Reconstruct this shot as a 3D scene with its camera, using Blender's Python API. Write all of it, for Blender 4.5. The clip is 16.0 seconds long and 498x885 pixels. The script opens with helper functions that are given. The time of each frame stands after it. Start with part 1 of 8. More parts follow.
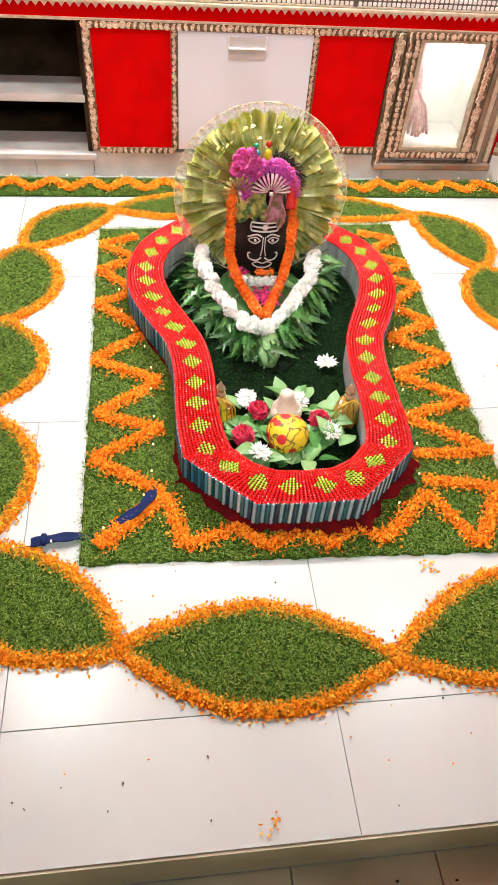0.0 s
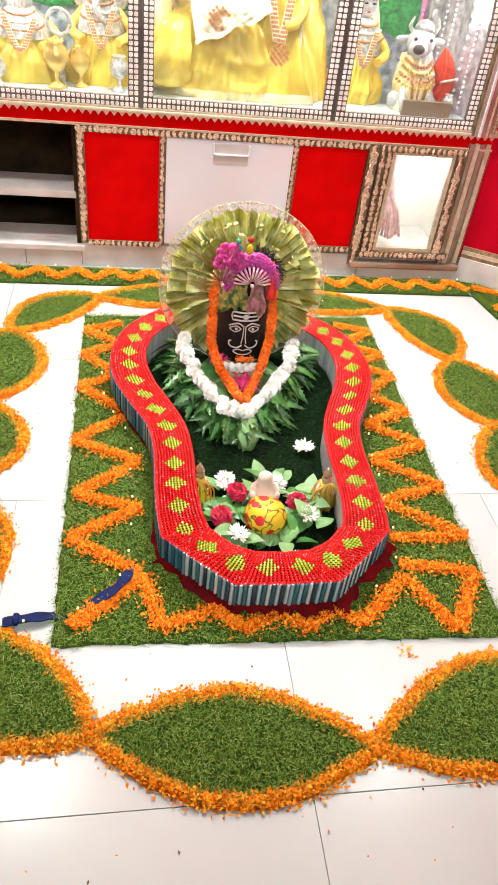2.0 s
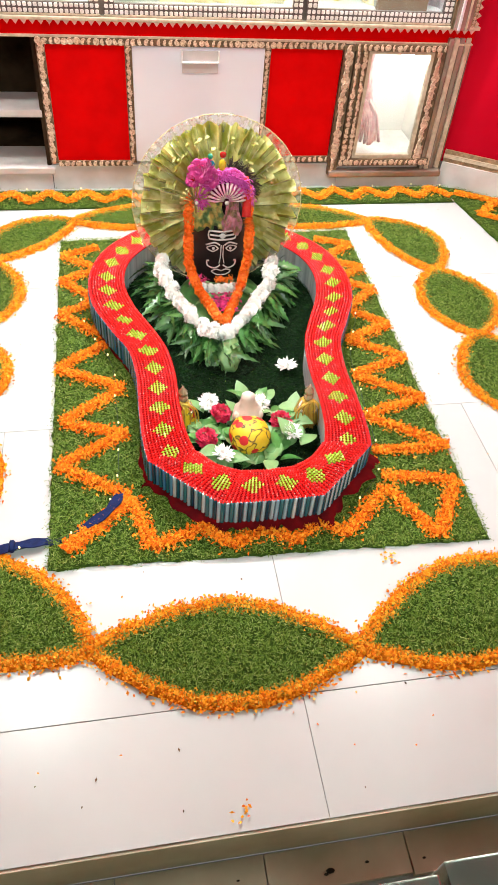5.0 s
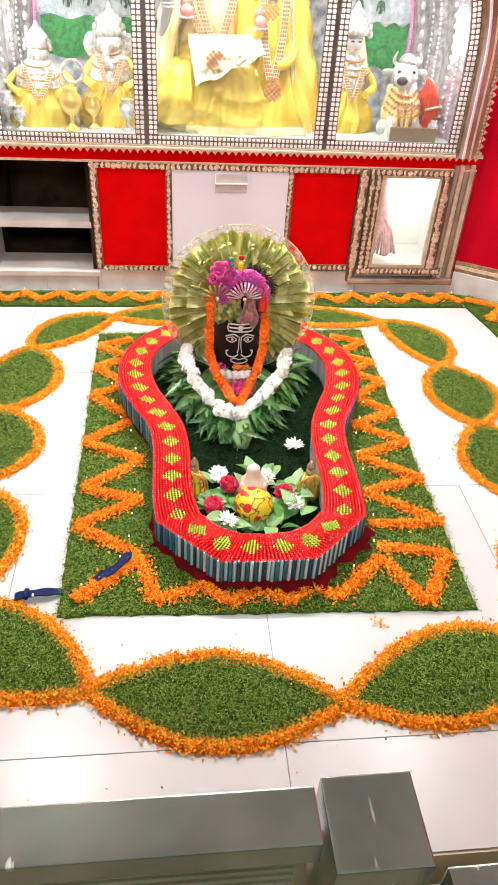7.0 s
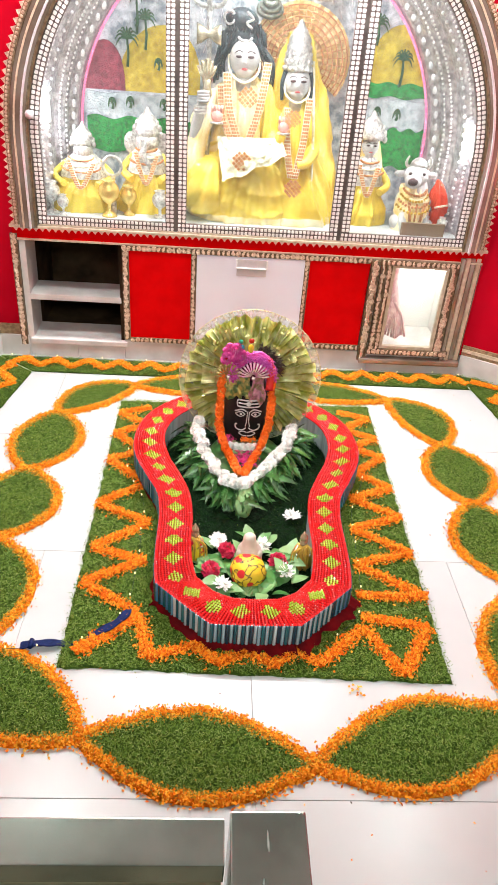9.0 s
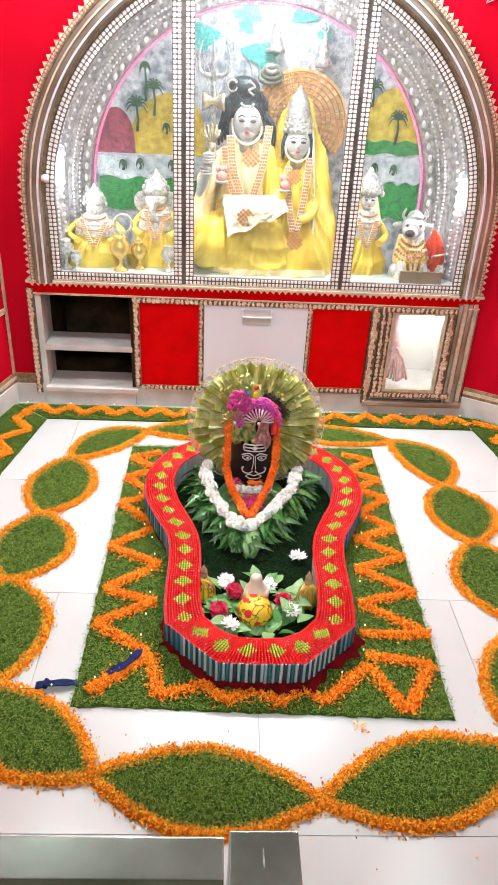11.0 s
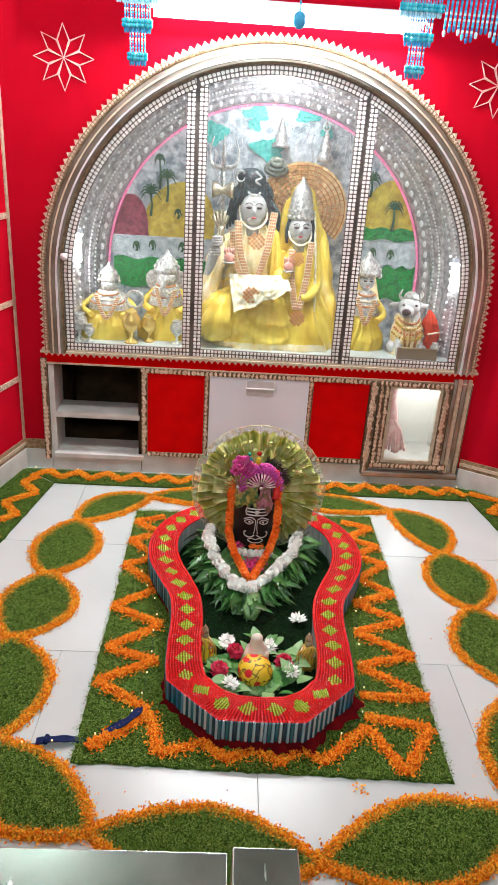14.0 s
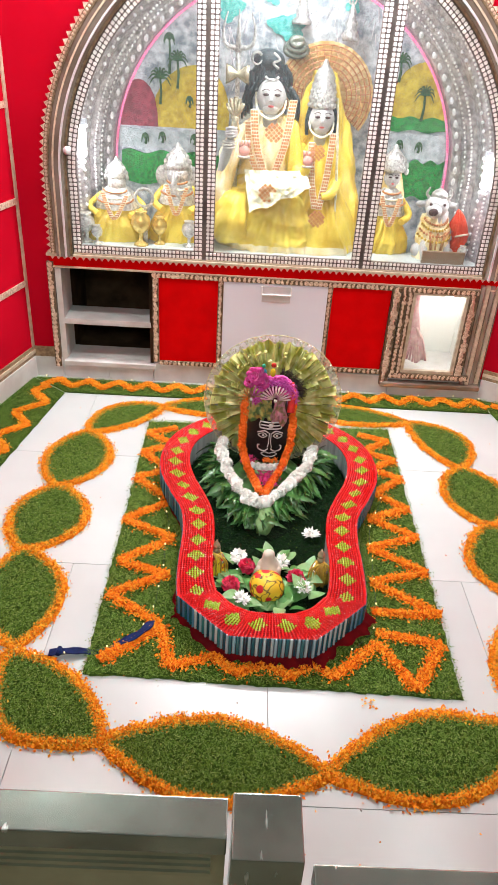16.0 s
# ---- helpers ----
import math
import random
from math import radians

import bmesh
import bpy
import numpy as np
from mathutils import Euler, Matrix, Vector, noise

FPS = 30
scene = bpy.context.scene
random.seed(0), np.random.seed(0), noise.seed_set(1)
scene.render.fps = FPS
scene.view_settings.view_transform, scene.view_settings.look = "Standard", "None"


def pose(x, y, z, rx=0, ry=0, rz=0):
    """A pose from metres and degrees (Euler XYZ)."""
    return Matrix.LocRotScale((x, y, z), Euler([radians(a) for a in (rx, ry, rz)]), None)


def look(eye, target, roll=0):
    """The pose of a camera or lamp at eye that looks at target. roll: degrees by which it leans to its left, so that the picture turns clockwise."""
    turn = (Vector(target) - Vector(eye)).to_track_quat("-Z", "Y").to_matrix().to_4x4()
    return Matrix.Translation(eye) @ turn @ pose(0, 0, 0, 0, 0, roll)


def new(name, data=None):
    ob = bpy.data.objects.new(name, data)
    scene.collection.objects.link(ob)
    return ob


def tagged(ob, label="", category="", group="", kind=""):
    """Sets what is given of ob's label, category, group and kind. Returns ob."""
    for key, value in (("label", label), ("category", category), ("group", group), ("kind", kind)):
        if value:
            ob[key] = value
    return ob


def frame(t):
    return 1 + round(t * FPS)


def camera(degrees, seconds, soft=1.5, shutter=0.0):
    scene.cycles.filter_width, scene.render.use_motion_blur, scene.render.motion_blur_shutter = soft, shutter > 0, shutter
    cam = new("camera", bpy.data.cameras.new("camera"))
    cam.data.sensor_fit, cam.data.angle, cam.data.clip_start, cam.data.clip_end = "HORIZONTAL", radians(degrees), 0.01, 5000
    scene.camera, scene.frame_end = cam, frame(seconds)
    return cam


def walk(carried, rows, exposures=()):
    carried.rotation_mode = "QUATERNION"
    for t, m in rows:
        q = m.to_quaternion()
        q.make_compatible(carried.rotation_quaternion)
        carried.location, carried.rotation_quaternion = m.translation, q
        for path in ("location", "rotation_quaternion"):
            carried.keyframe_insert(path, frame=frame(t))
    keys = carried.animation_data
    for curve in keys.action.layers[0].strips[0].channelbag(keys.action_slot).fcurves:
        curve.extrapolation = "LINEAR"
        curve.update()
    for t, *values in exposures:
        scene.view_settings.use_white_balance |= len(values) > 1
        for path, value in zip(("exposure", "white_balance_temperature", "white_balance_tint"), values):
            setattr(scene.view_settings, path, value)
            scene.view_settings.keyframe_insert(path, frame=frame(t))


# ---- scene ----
cam = camera(38.5, 16.0)
PATH = [
    (0, (-0.34, -2.374, 1.186), (-0.096, -1.026, -0.271), 5.4),
    (0.5, (-0.348, -2.38, 1.19), (-0.013, -0.986, -0.204), 8.3),
    (1, (-0.351, -2.387, 1.203), (-0.006, -0.956, -0.151), 8.9),
    (1.5, (-0.349, -2.395, 1.19), (-0.038, -0.868, -0.064), 7.3),
    (2, (-0.349, -2.397, 1.185), (-0.033, -0.885, -0.086), 7.4),
    (2.5, (-0.352, -2.396, 1.191), (0.005, -0.984, -0.179), 9.6),
    (3, (-0.347, -2.389, 1.181), (-0.049, -1.056, -0.28), 8.7),
    (3.5, (-0.343, -2.389, 1.175), (-0.078, -1.071, -0.306), 6.8),
    (4, (-0.34, -2.392, 1.177), (-0.039, -1.064, -0.288), 8.1),
    (4.5, (-0.358, -2.4, 1.19), (-0.013, -1.019, -0.214), 7.2),
    (4.7, (-0.347, -2.405, 1.197), (-0.004, -1.052, -0.235), 6.4),
    (6.8, (-0.244, -2.56, 1.223), (-0.02, -1.076, -0.098), 4.5),
    (7, (-0.256, -2.584, 1.232), (-0.044, -1.01, 0.017), 3.8),
    (7.5, (-0.229, -2.638, 1.241), (-0.022, -0.992, 0.124), 4.9),
    (8, (-0.198, -2.671, 1.295), (-0.014, -0.993, 0.222), 5.3),
    (8.2, (-0.194, -2.674, 1.306), (-0.057, -1.002, 0.217), 5.1),
    (10.3, (-0.175, -2.725, 1.404), (-0.069, -1.04, 0.332), 3.8),
    (10.5, (-0.173, -2.735, 1.391), (-0.098, -1.034, 0.342), 3.2),
    (11, (-0.171, -2.747, 1.407), (-0.088, -1.015, 0.41), 3.0),
    (11.5, (-0.171, -2.761, 1.42), (-0.109, -0.994, 0.486), 2.8),
    (12, (-0.171, -2.779, 1.426), (-0.114, -0.99, 0.534), 2.5),
    (12.5, (-0.172, -2.801, 1.416), (-0.095, -0.989, 0.573), 2.7),
    (13, (-0.175, -2.818, 1.411), (-0.105, -0.988, 0.608), 3.2),
    (13.5, (-0.176, -2.824, 1.404), (-0.103, -1.001, 0.584), 3.3),
    (14, (-0.181, -2.838, 1.403), (-0.107, -1.007, 0.602), 3.7),
    (14.5, (-0.177, -2.843, 1.401), (-0.094, -1.015, 0.593), 3.3),
    (15, (-0.174, -2.843, 1.402), (-0.073, -1.008, 0.612), 3.6),
    (15.5, (-0.163, -2.812, 1.402), (-0.062, -1.024, 0.511), 3.7),
    (16, (-0.166, -2.755, 1.396), (-0.129, -1.05, 0.352), 3.6),
]
walk(cam, [(t, look(eye, target, roll)) for t, eye, target, roll in PATH],
     [(0, 0.09, 6500, 6), (4.5, 0.14, 6500, 6), (8, 0.09, 6420, 9), (10.5, -0.07, 6260, 8), (11.5, -0.18, 6180, 7), (12, -0.27, 6150, 6), (13, -0.49, 6150, 5), (14, -0.64, 6150, 5), (15, -0.66, 6150, 5), (15.5, -0.60, 6200, 6), (16, -0.28, 6330, 9)])

# ---- light ----
world = bpy.data.worlds.new("world")
scene.world = world
world.use_nodes = True
world.node_tree.nodes["Background"].inputs["Color"].default_value = (0.9, 0.93, 1.0, 1)
world.node_tree.nodes["Background"].inputs["Strength"].default_value = 0.3

CEIL = 2.35


def lamp(name, kind, m, power, color=(1, 1, 1), size=0.1, size_y=None):
    data = bpy.data.lights.new(name, kind)
    data.energy, data.color = power, color
    if kind == "AREA":
        data.size = size
        if size_y:
            data.shape, data.size_y = "RECTANGLE", size_y
    else:
        data.shadow_soft_size = size
    ob = new(name, data)
    ob.matrix_world = m
    return ob


BULBS = [(-0.86, -0.80), (0.87, -0.78)]
for bx, by in BULBS:
    lamp("ceiling_bulb_light", "POINT", pose(bx, by, CEIL - 0.17), 66 if bx < 0 else 34, (0.87, 0.99, 0.965), 0.06)
# unseen fill from the hall side, added to brighten the upright fronts
lamp("hall_fill", "AREA", look((0.0, -3.5, CEIL - 0.10), (0.0, -0.6, 0.3)), 68, (0.87, 0.99, 0.965), 1.6, 0.7)
for sx in (-0.80, 0.735):
    lamp("case_tube_light", "AREA", look((sx, 0.13, 0.93), (-0.03, 0.28, 0.90)), 3.4, (0.96, 0.98, 1.0), 0.03, 0.2)
lamp("case_top_light", "POINT", pose(-0.02, 0.09, 1.52), 6.6, (0.97, 0.99, 1.0), 0.03)
lamp("niche_light", "POINT", pose(0.70, 0.10, 0.41), 0.55, (1.0, 0.99, 0.97), 0.02)
lamp("arch_tube_light", "AREA", look((-0.03, -0.10, 1.75), (-0.03, -0.75, 0.6)), 42, (1, 0.99, 0.98), 0.9, 0.04)


# ---- materials ----
def mat(name, c, c2=None, scale=6.0, rough=0.5, metal=0.0, bump=0.0, bscale=80.0, island=None, sheen=0.0,
        coat=0.0, emit=0.0, low=0.35, high=0.65, objrand=False, spec=0.5):
    m = bpy.data.materials.new(name)
    m.use_nodes = True
    nt = m.node_tree
    p = nt.nodes["Principled BSDF"]
    p.inputs["Roughness"].default_value = rough
    p.inputs["Metallic"].default_value = metal
    p.inputs["Specular IOR Level"].default_value = spec
    p.inputs["Base Color"].default_value = (*c, 1)
    if coat:
        p.inputs["Coat Weight"].default_value = coat
        p.inputs["Coat Roughness"].default_value = 0.08
    if sheen:
        p.inputs["Sheen Weight"].default_value = sheen
    if emit:
        p.inputs["Emission Color"].default_value = (*c, 1)
        p.inputs["Emission Strength"].default_value = emit
    tc = nt.nodes.new("ShaderNodeTexCoord")
    if c2 is not None:
        ramp = nt.nodes.new("ShaderNodeValToRGB")
        ramp.color_ramp.elements[0].position, ramp.color_ramp.elements[1].position = low, high
        ramp.color_ramp.elements[0].color, ramp.color_ramp.elements[1].color = (*c, 1), (*c2, 1)
        no = nt.nodes.new("ShaderNodeTexNoise")
        no.inputs["Scale"].default_value, no.inputs["Detail"].default_value = scale, 5
        nt.links.new(tc.outputs["Object"], no.inputs["Vector"])
        if objrand:
            oi = nt.nodes.new("ShaderNodeObjectInfo")
            no.noise_dimensions = "4D"
            nt.links.new(oi.outputs["Random"], no.inputs["W"])
        nt.links.new(no.outputs["Fac"], ramp.inputs["Fac"])
        nt.links.new(ramp.outputs["Color"], p.inputs["Base Color"])
    if island:
        geo = nt.nodes.new("ShaderNodeNewGeometry")
        ramp = nt.nodes.new("ShaderNodeValToRGB")
        e = ramp.color_ramp.elements
        while len(e) < len(island):
            e.new(0.5)
        for k, col in enumerate(island):
            e[k].position, e[k].color = k / max(1, len(island) - 1), (*col, 1)
        nt.links.new(geo.outputs["Random Per Island"], ramp.inputs["Fac"])
        nt.links.new(ramp.outputs["Color"], p.inputs["Base Color"])
    if bump:
        nb = nt.nodes.new("ShaderNodeTexNoise")
        nb.inputs["Scale"].default_value, nb.inputs["Detail"].default_value = bscale, 4
        nt.links.new(tc.outputs["Object"], nb.inputs["Vector"])
        bn = nt.nodes.new("ShaderNodeBump")
        bn.inputs["Strength"].default_value, bn.inputs["Distance"].default_value = bump, 0.004
        nt.links.new(nb.outputs["Fac"], bn.inputs["Height"])
        nt.links.new(bn.outputs["Normal"], p.inputs["Normal"])
    return m


def glass_mat(name, tint=(1, 1, 1), gloss=0.05, haze=0.025):
    m = bpy.data.materials.new(name)
    m.use_nodes = True
    nt = m.node_tree
    nt.nodes.remove(nt.nodes["Principled BSDF"])
    tr, gl, mx, fr = (nt.nodes.new(k) for k in ("ShaderNodeBsdfTransparent", "ShaderNodeBsdfGlossy", "ShaderNodeMixShader", "ShaderNodeFresnel"))
    tr.inputs["Color"].default_value = (*tint, 1)
    gl.inputs["Roughness"].default_value = gloss
    fr.inputs["IOR"].default_value = 1.4
    nt.links.new(fr.outputs[0], mx.inputs[0])
    nt.links.new(tr.outputs[0], mx.inputs[1])
    nt.links.new(gl.outputs[0], mx.inputs[2])
    # pale diffuse film stands in for the haze of reflections on the pane
    film, df = nt.nodes.new("ShaderNodeMixShader"), nt.nodes.new("ShaderNodeBsdfDiffuse")
    df.inputs["Color"].default_value = (0.8, 0.8, 0.8, 1)
    no, mr, tc = nt.nodes.new("ShaderNodeTexNoise"), nt.nodes.new("ShaderNodeMapRange"), nt.nodes.new("ShaderNodeTexCoord")
    no.inputs["Scale"].default_value = 5
    mr.inputs["To Min"].default_value, mr.inputs["To Max"].default_value = 0.0, 2 * haze
    nt.links.new(tc.outputs["Object"], no.inputs["Vector"])
    nt.links.new(no.outputs["Fac"], mr.inputs["Value"])
    nt.links.new(mr.outputs["Result"], film.inputs[0])
    nt.links.new(mx.outputs[0], film.inputs[1])
    nt.links.new(df.outputs[0], film.inputs[2])
    nt.links.new(film.outputs[0], nt.nodes["Material Output"].inputs["Surface"])
    return m


MARBLE = mat("white_marble", (0.545, 0.590, 0.580), (0.450, 0.490, 0.485), 2.5, 0.26, spec=0.32, bump=0.02, bscale=6, low=0.3, high=0.75, objrand=True)
MARBLE_DULL = mat("worn_marble", (0.70, 0.68, 0.66), (0.54, 0.52, 0.50), 9, 0.35, bump=0.08, bscale=40)
GROUT = mat("grout", (0.52, 0.50, 0.48), (0.30, 0.29, 0.28), 9, 0.9)
STEP_STONE = mat("step_stone", (0.60, 0.57, 0.44), (0.42, 0.39, 0.27), 7, 0.40, bump=0.1, bscale=30)
RED_WALL = mat("red_cloth_wall", (0.48, 0.002, 0.016), (0.40, 0.001, 0.012), 3, 0.85, bump=0.06, bscale=220, spec=0.04)
RED_PANEL = mat("red_felt", (0.64, 0.001, 0.002), (0.56, 0.0008, 0.0016), 14, 0.9, bump=0.05, bscale=300, spec=0.03)
# plaster of unseen closing surfaces, toned down to limit bounced light
PLASTER = mat("closure_plaster", (0.34, 0.33, 0.30), (0.28, 0.27, 0.25), 3, 0.8, bump=0.05, bscale=40)
COIN = mat("coin_gilt", (0.88, 0.72, 0.56), (0.50, 0.33, 0.22), 1.8, 0.36, 0.3, bump=0.8, bscale=4, objrand=True)
GILT_FINE = mat("fine_gilt", (0.88, 0.72, 0.56), (0.50, 0.33, 0.22), 110, 0.36, 0.3, bump=0.8, bscale=320)
GOLD = mat("gilt_trim", (0.40, 0.28, 0.16), (0.22, 0.14, 0.08), 60, 0.42, 0.3, bump=0.35, bscale=260)
GOLD_PALE = mat("pale_gilt", (0.68, 0.58, 0.44), (0.50, 0.40, 0.28), 50, 0.4, 0.2, bump=0.3, bscale=260)
COPPER_WOOD = mat("varnished_wood", (0.26, 0.19, 0.14), (0.48, 0.40, 0.34), 7, 0.16, 0.55, bump=0.04, bscale=40)
SILVER = mat("silver_foil", (0.84, 0.83, 0.85), (0.70, 0.68, 0.72), 40, 0.3, 0.45, bump=0.5, bscale=120)


def brushed_steel():
    """Polished sheet with cloudy patches and a few pale scuffs."""
    m = mat("steel", (0.30, 0.33, 0.295), (0.17, 0.195, 0.17), 11, 0.22, 0.9, bump=0.10, bscale=14)
    nt = m.node_tree
    p = nt.nodes["Principled BSDF"]
    base = p.inputs["Base Color"].links[0].from_socket
    tc, mp, no = nt.nodes.new("ShaderNodeTexCoord"), nt.nodes.new("ShaderNodeMapping"), nt.nodes.new("ShaderNodeTexNoise")
    mp.inputs["Scale"].default_value = (26, 5, 5)
    mp.inputs["Rotation"].default_value = (0, 0, 0.3)
    no.inputs["Scale"].default_value, no.inputs["Detail"].default_value = 3.0, 3
    ramp = nt.nodes.new("ShaderNodeValToRGB")
    ramp.color_ramp.elements[0].position, ramp.color_ramp.elements[1].position = 0.66, 0.74
    mx = nt.nodes.new("ShaderNodeMix")
    mx.data_type = "RGBA"
    mx.inputs["B"].default_value = (0.62, 0.63, 0.60, 1)
    nt.links.new(tc.outputs["Object"], mp.inputs["Vector"])
    nt.links.new(mp.outputs["Vector"], no.inputs["Vector"])
    nt.links.new(no.outputs["Fac"], ramp.inputs["Fac"])
    nt.links.new(ramp.outputs["Color"], mx.inputs["Factor"])
    nt.links.new(base, mx.inputs["A"])
    nt.links.new(mx.outputs["Result"], p.inputs["Base Color"])
    rr = nt.nodes.new("ShaderNodeMapRange")
    rr.inputs["To Min"].default_value, rr.inputs["To Max"].default_value = 0.24, 0.5
    nt.links.new(ramp.outputs["Color"], rr.inputs["Value"])
    nt.links.new(rr.outputs["Result"], p.inputs["Roughness"])
    return m


STEEL = brushed_steel()
LAMINATE = mat("white_laminate", (0.76, 0.77, 0.86), (0.72, 0.73, 0.82), 2, 0.35)
# brown recess boards, darkened so the depth's shade is in their colour
DARK_IN = mat("shaded_brown_wood", (0.0750, 0.0425, 0.0225), (0.0175, 0.0090, 0.0050), 7, 0.85, spec=0.08)
GLASS = glass_mat("pane_glass")
BULB = mat("lit_bulb", (1.0, 0.98, 0.95), emit=30)
TUBE = mat("lit_tube", (1.0, 0.99, 0.98), emit=22)


# ---- building helpers ----
def part(name, bm, material, parent=None, label="", smooth=False):
    me = bpy.data.meshes.new(name)
    bm.to_mesh(me)
    bm.free()
    mats = material if isinstance(material, (list, tuple)) else [material]
    for mm in mats:
        me.materials.append(mm)
    if smooth:
        me.polygons.foreach_set("use_smooth", [True] * len(me.polygons))
    ob = new(name, me)
    ob.parent = parent
    if label:
        ob["label"] = label
    return ob


def empty(name, label, category, group="", kind="", at=(0, 0, 0)):
    ob = new(name)
    ob.empty_display_size = 0.05
    ob.location = at
    return tagged(ob, label, category, group, kind)


def raw(name, verts, faces, material, parent=None, label="", smooth=False):
    """A mesh from arrays made by a formula."""
    me = bpy.data.meshes.new(name)
    me.from_pydata(verts, [], faces)
    me.materials.append(material)
    if smooth:
        me.polygons.foreach_set("use_smooth", [True] * len(me.polygons))
    ob = new(name, me)
    ob.parent = parent
    if label:
        ob["label"] = label
    return ob


def box(bm, x0, x1, y0, y1, z0, z1, bevel=0.0, mi=0, m=None):
    cs = [Vector((x, y, z)) for z in (z0, z1) for y in (y0, y1) for x in (x0, x1)]
    vs = [bm.verts.new(m @ c if m is not None else c) for c in cs]
    fs = {bm.faces.new([vs[i] for i in q]) for q in ((0, 2, 3, 1), (4, 5, 7, 6), (0, 1, 5, 4), (2, 6, 7, 3), (0, 4, 6, 2), (1, 3, 7, 5))}
    if bevel:
        es = {e for v in vs for e in v.link_edges}
        r = bmesh.ops.bevel(bm, geom=list(es), offset=bevel, segments=2, affect="EDGES", profile=0.6)
        fs = set(r["faces"]) | {f for f in fs if f.is_valid}
    for f in fs:
        f.material_index = mi
    return bm


def boxbm(*a, **k):
    return box(bmesh.new(), *a, **k)


def ball(bm, c, r, mi=0, seg=12, ring=8, rot=None):
    """An ellipsoid of quads with a fan of triangles at each pole."""
    rr = Vector(r) if hasattr(r, "__len__") else Vector((r, r, r))
    c = Vector(c)

    def place(x, y, z):
        co = Vector((x * rr.x, y * rr.y, z * rr.z))
        return bm.verts.new((rot @ co if rot is not None else co) + c)

    rows = []
    for j in range(1, ring):
        t = math.pi * j / ring
        rows.append([place(math.sin(t) * math.cos(2 * math.pi * k / seg), math.sin(t) * math.sin(2 * math.pi * k / seg), math.cos(t)) for k in range(seg)])
    top, low = place(0, 0, 1), place(0, 0, -1)
    fs = []
    for k in range(seg):
        n = (k + 1) % seg
        fs.append(bm.faces.new((top, rows[0][k], rows[0][n])))
        fs.append(bm.faces.new((low, rows[-1][n], rows[-1][k])))
        for a, b in zip(rows, rows[1:]):
            fs.append(bm.faces.new((a[k], b[k], b[n], a[n])))
    for f in fs:
        f.material_index, f.smooth = mi, True
    return bm


def lathe(bm, profile, c=(0, 0, 0), seg=24, mi=0, m=None, smooth=True):
    """Turn (radius, height) pairs about the z axis."""
    rings = []
    for r, z in profile:
        ring = []
        for k in range(seg):
            a = 2 * math.pi * k / seg
            co = Vector((r * math.cos(a), r * math.sin(a), z))
            if m is not None:
                co = m @ co
            ring.append(bm.verts.new(co + Vector(c)))
        rings.append(ring)
    for a, b in zip(rings, rings[1:]):
        for k in range(seg):
            f = bm.faces.new((a[k], a[(k + 1) % seg], b[(k + 1) % seg], b[k]))
            f.material_index, f.smooth = mi, smooth
    for ring, flip in ((rings[0], True), (rings[-1], False)):
        f = bm.faces.new(ring[::-1] if flip else ring)
        f.material_index = mi
    return bm


def tube(bm, pts, radius, seg=8, mi=0, closed=False, flat=1.0):
    """A round bar along points; radius may be a function of 0..1."""
    pts = [Vector(p) for p in pts]
    n = len(pts)
    rings = []
    side = None
    for i, p in enumerate(pts):
        a = pts[(i - 1) % n] if closed or i > 0 else pts[i]
        b = pts[(i + 1) % n] if closed or i < n - 1 else pts[i]
        d = (b - a).normalized() if (b - a).length > 1e-9 else Vector((0, 0, 1))
        if side is None:
            side = d.cross(Vector((0, 0, 1)) if abs(d.z) < 0.9 else Vector((1, 0, 0))).normalized()
        else:
            side = (side - d * side.dot(d)).normalized()
        up = side.cross(d)
        r = radius(i / max(1, n - 1)) if callable(radius) else radius
        rings.append([bm.verts.new(p + side * (r * math.cos(2 * math.pi * k / seg)) + up * (r * flat * math.sin(2 * math.pi * k / seg))) for k in range(seg)])
    m = n if closed else n - 1
    for i in range(m):
        a, b = rings[i], rings[(i + 1) % n]
        for k in range(seg):
            f = bm.faces.new((a[k], b[k], b[(k + 1) % seg], a[(k + 1) % seg]))
            f.material_index, f.smooth = mi, True
    if not closed:
        for ring, flip in ((rings[0], False), (rings[-1], True)):
            f = bm.faces.new(ring[::-1] if flip else ring)
            f.material_index = mi
    return bm


def prism(bm, loop, d, mi=0):
    """A solid from a flat loop of points and an offset."""
    a = [bm.verts.new(Vector(p)) for p in loop]
    b = [bm.verts.new(Vector(p) + Vector(d)) for p in loop]
    fs = [bm.faces.new(a), bm.faces.new(b[::-1])]
    n = len(a)
    for k in range(n):
        fs.append(bm.faces.new((a[k], b[k], b[(k + 1) % n], a[(k + 1) % n])))
    for f in fs:
        f.material_index = mi
    bmesh.ops.recalc_face_normals(bm, faces=fs)
    return bm


def smoothpath(ctrl, n, closed=False):
    """A Catmull-Rom curve through a few points."""
    P = [Vector(p) for p in ctrl]
    m = len(P)
    spans = m if closed else m - 1
    out = []
    for s in range(spans):
        p0, p1, p2, p3 = (P[(s + k - 1) % m] if closed else P[min(max(s + k - 1, 0), m - 1)] for k in range(4))
        for i in range(n):
            t = i / n
            out.append(0.5 * ((2 * p1) + (p2 - p0) * t + (2 * p0 - 5 * p1 + 4 * p2 - p3) * t * t + (3 * p1 - p0 - 3 * p2 + p3) * t ** 3))
    if not closed:
        out.append(P[-1])
    return out

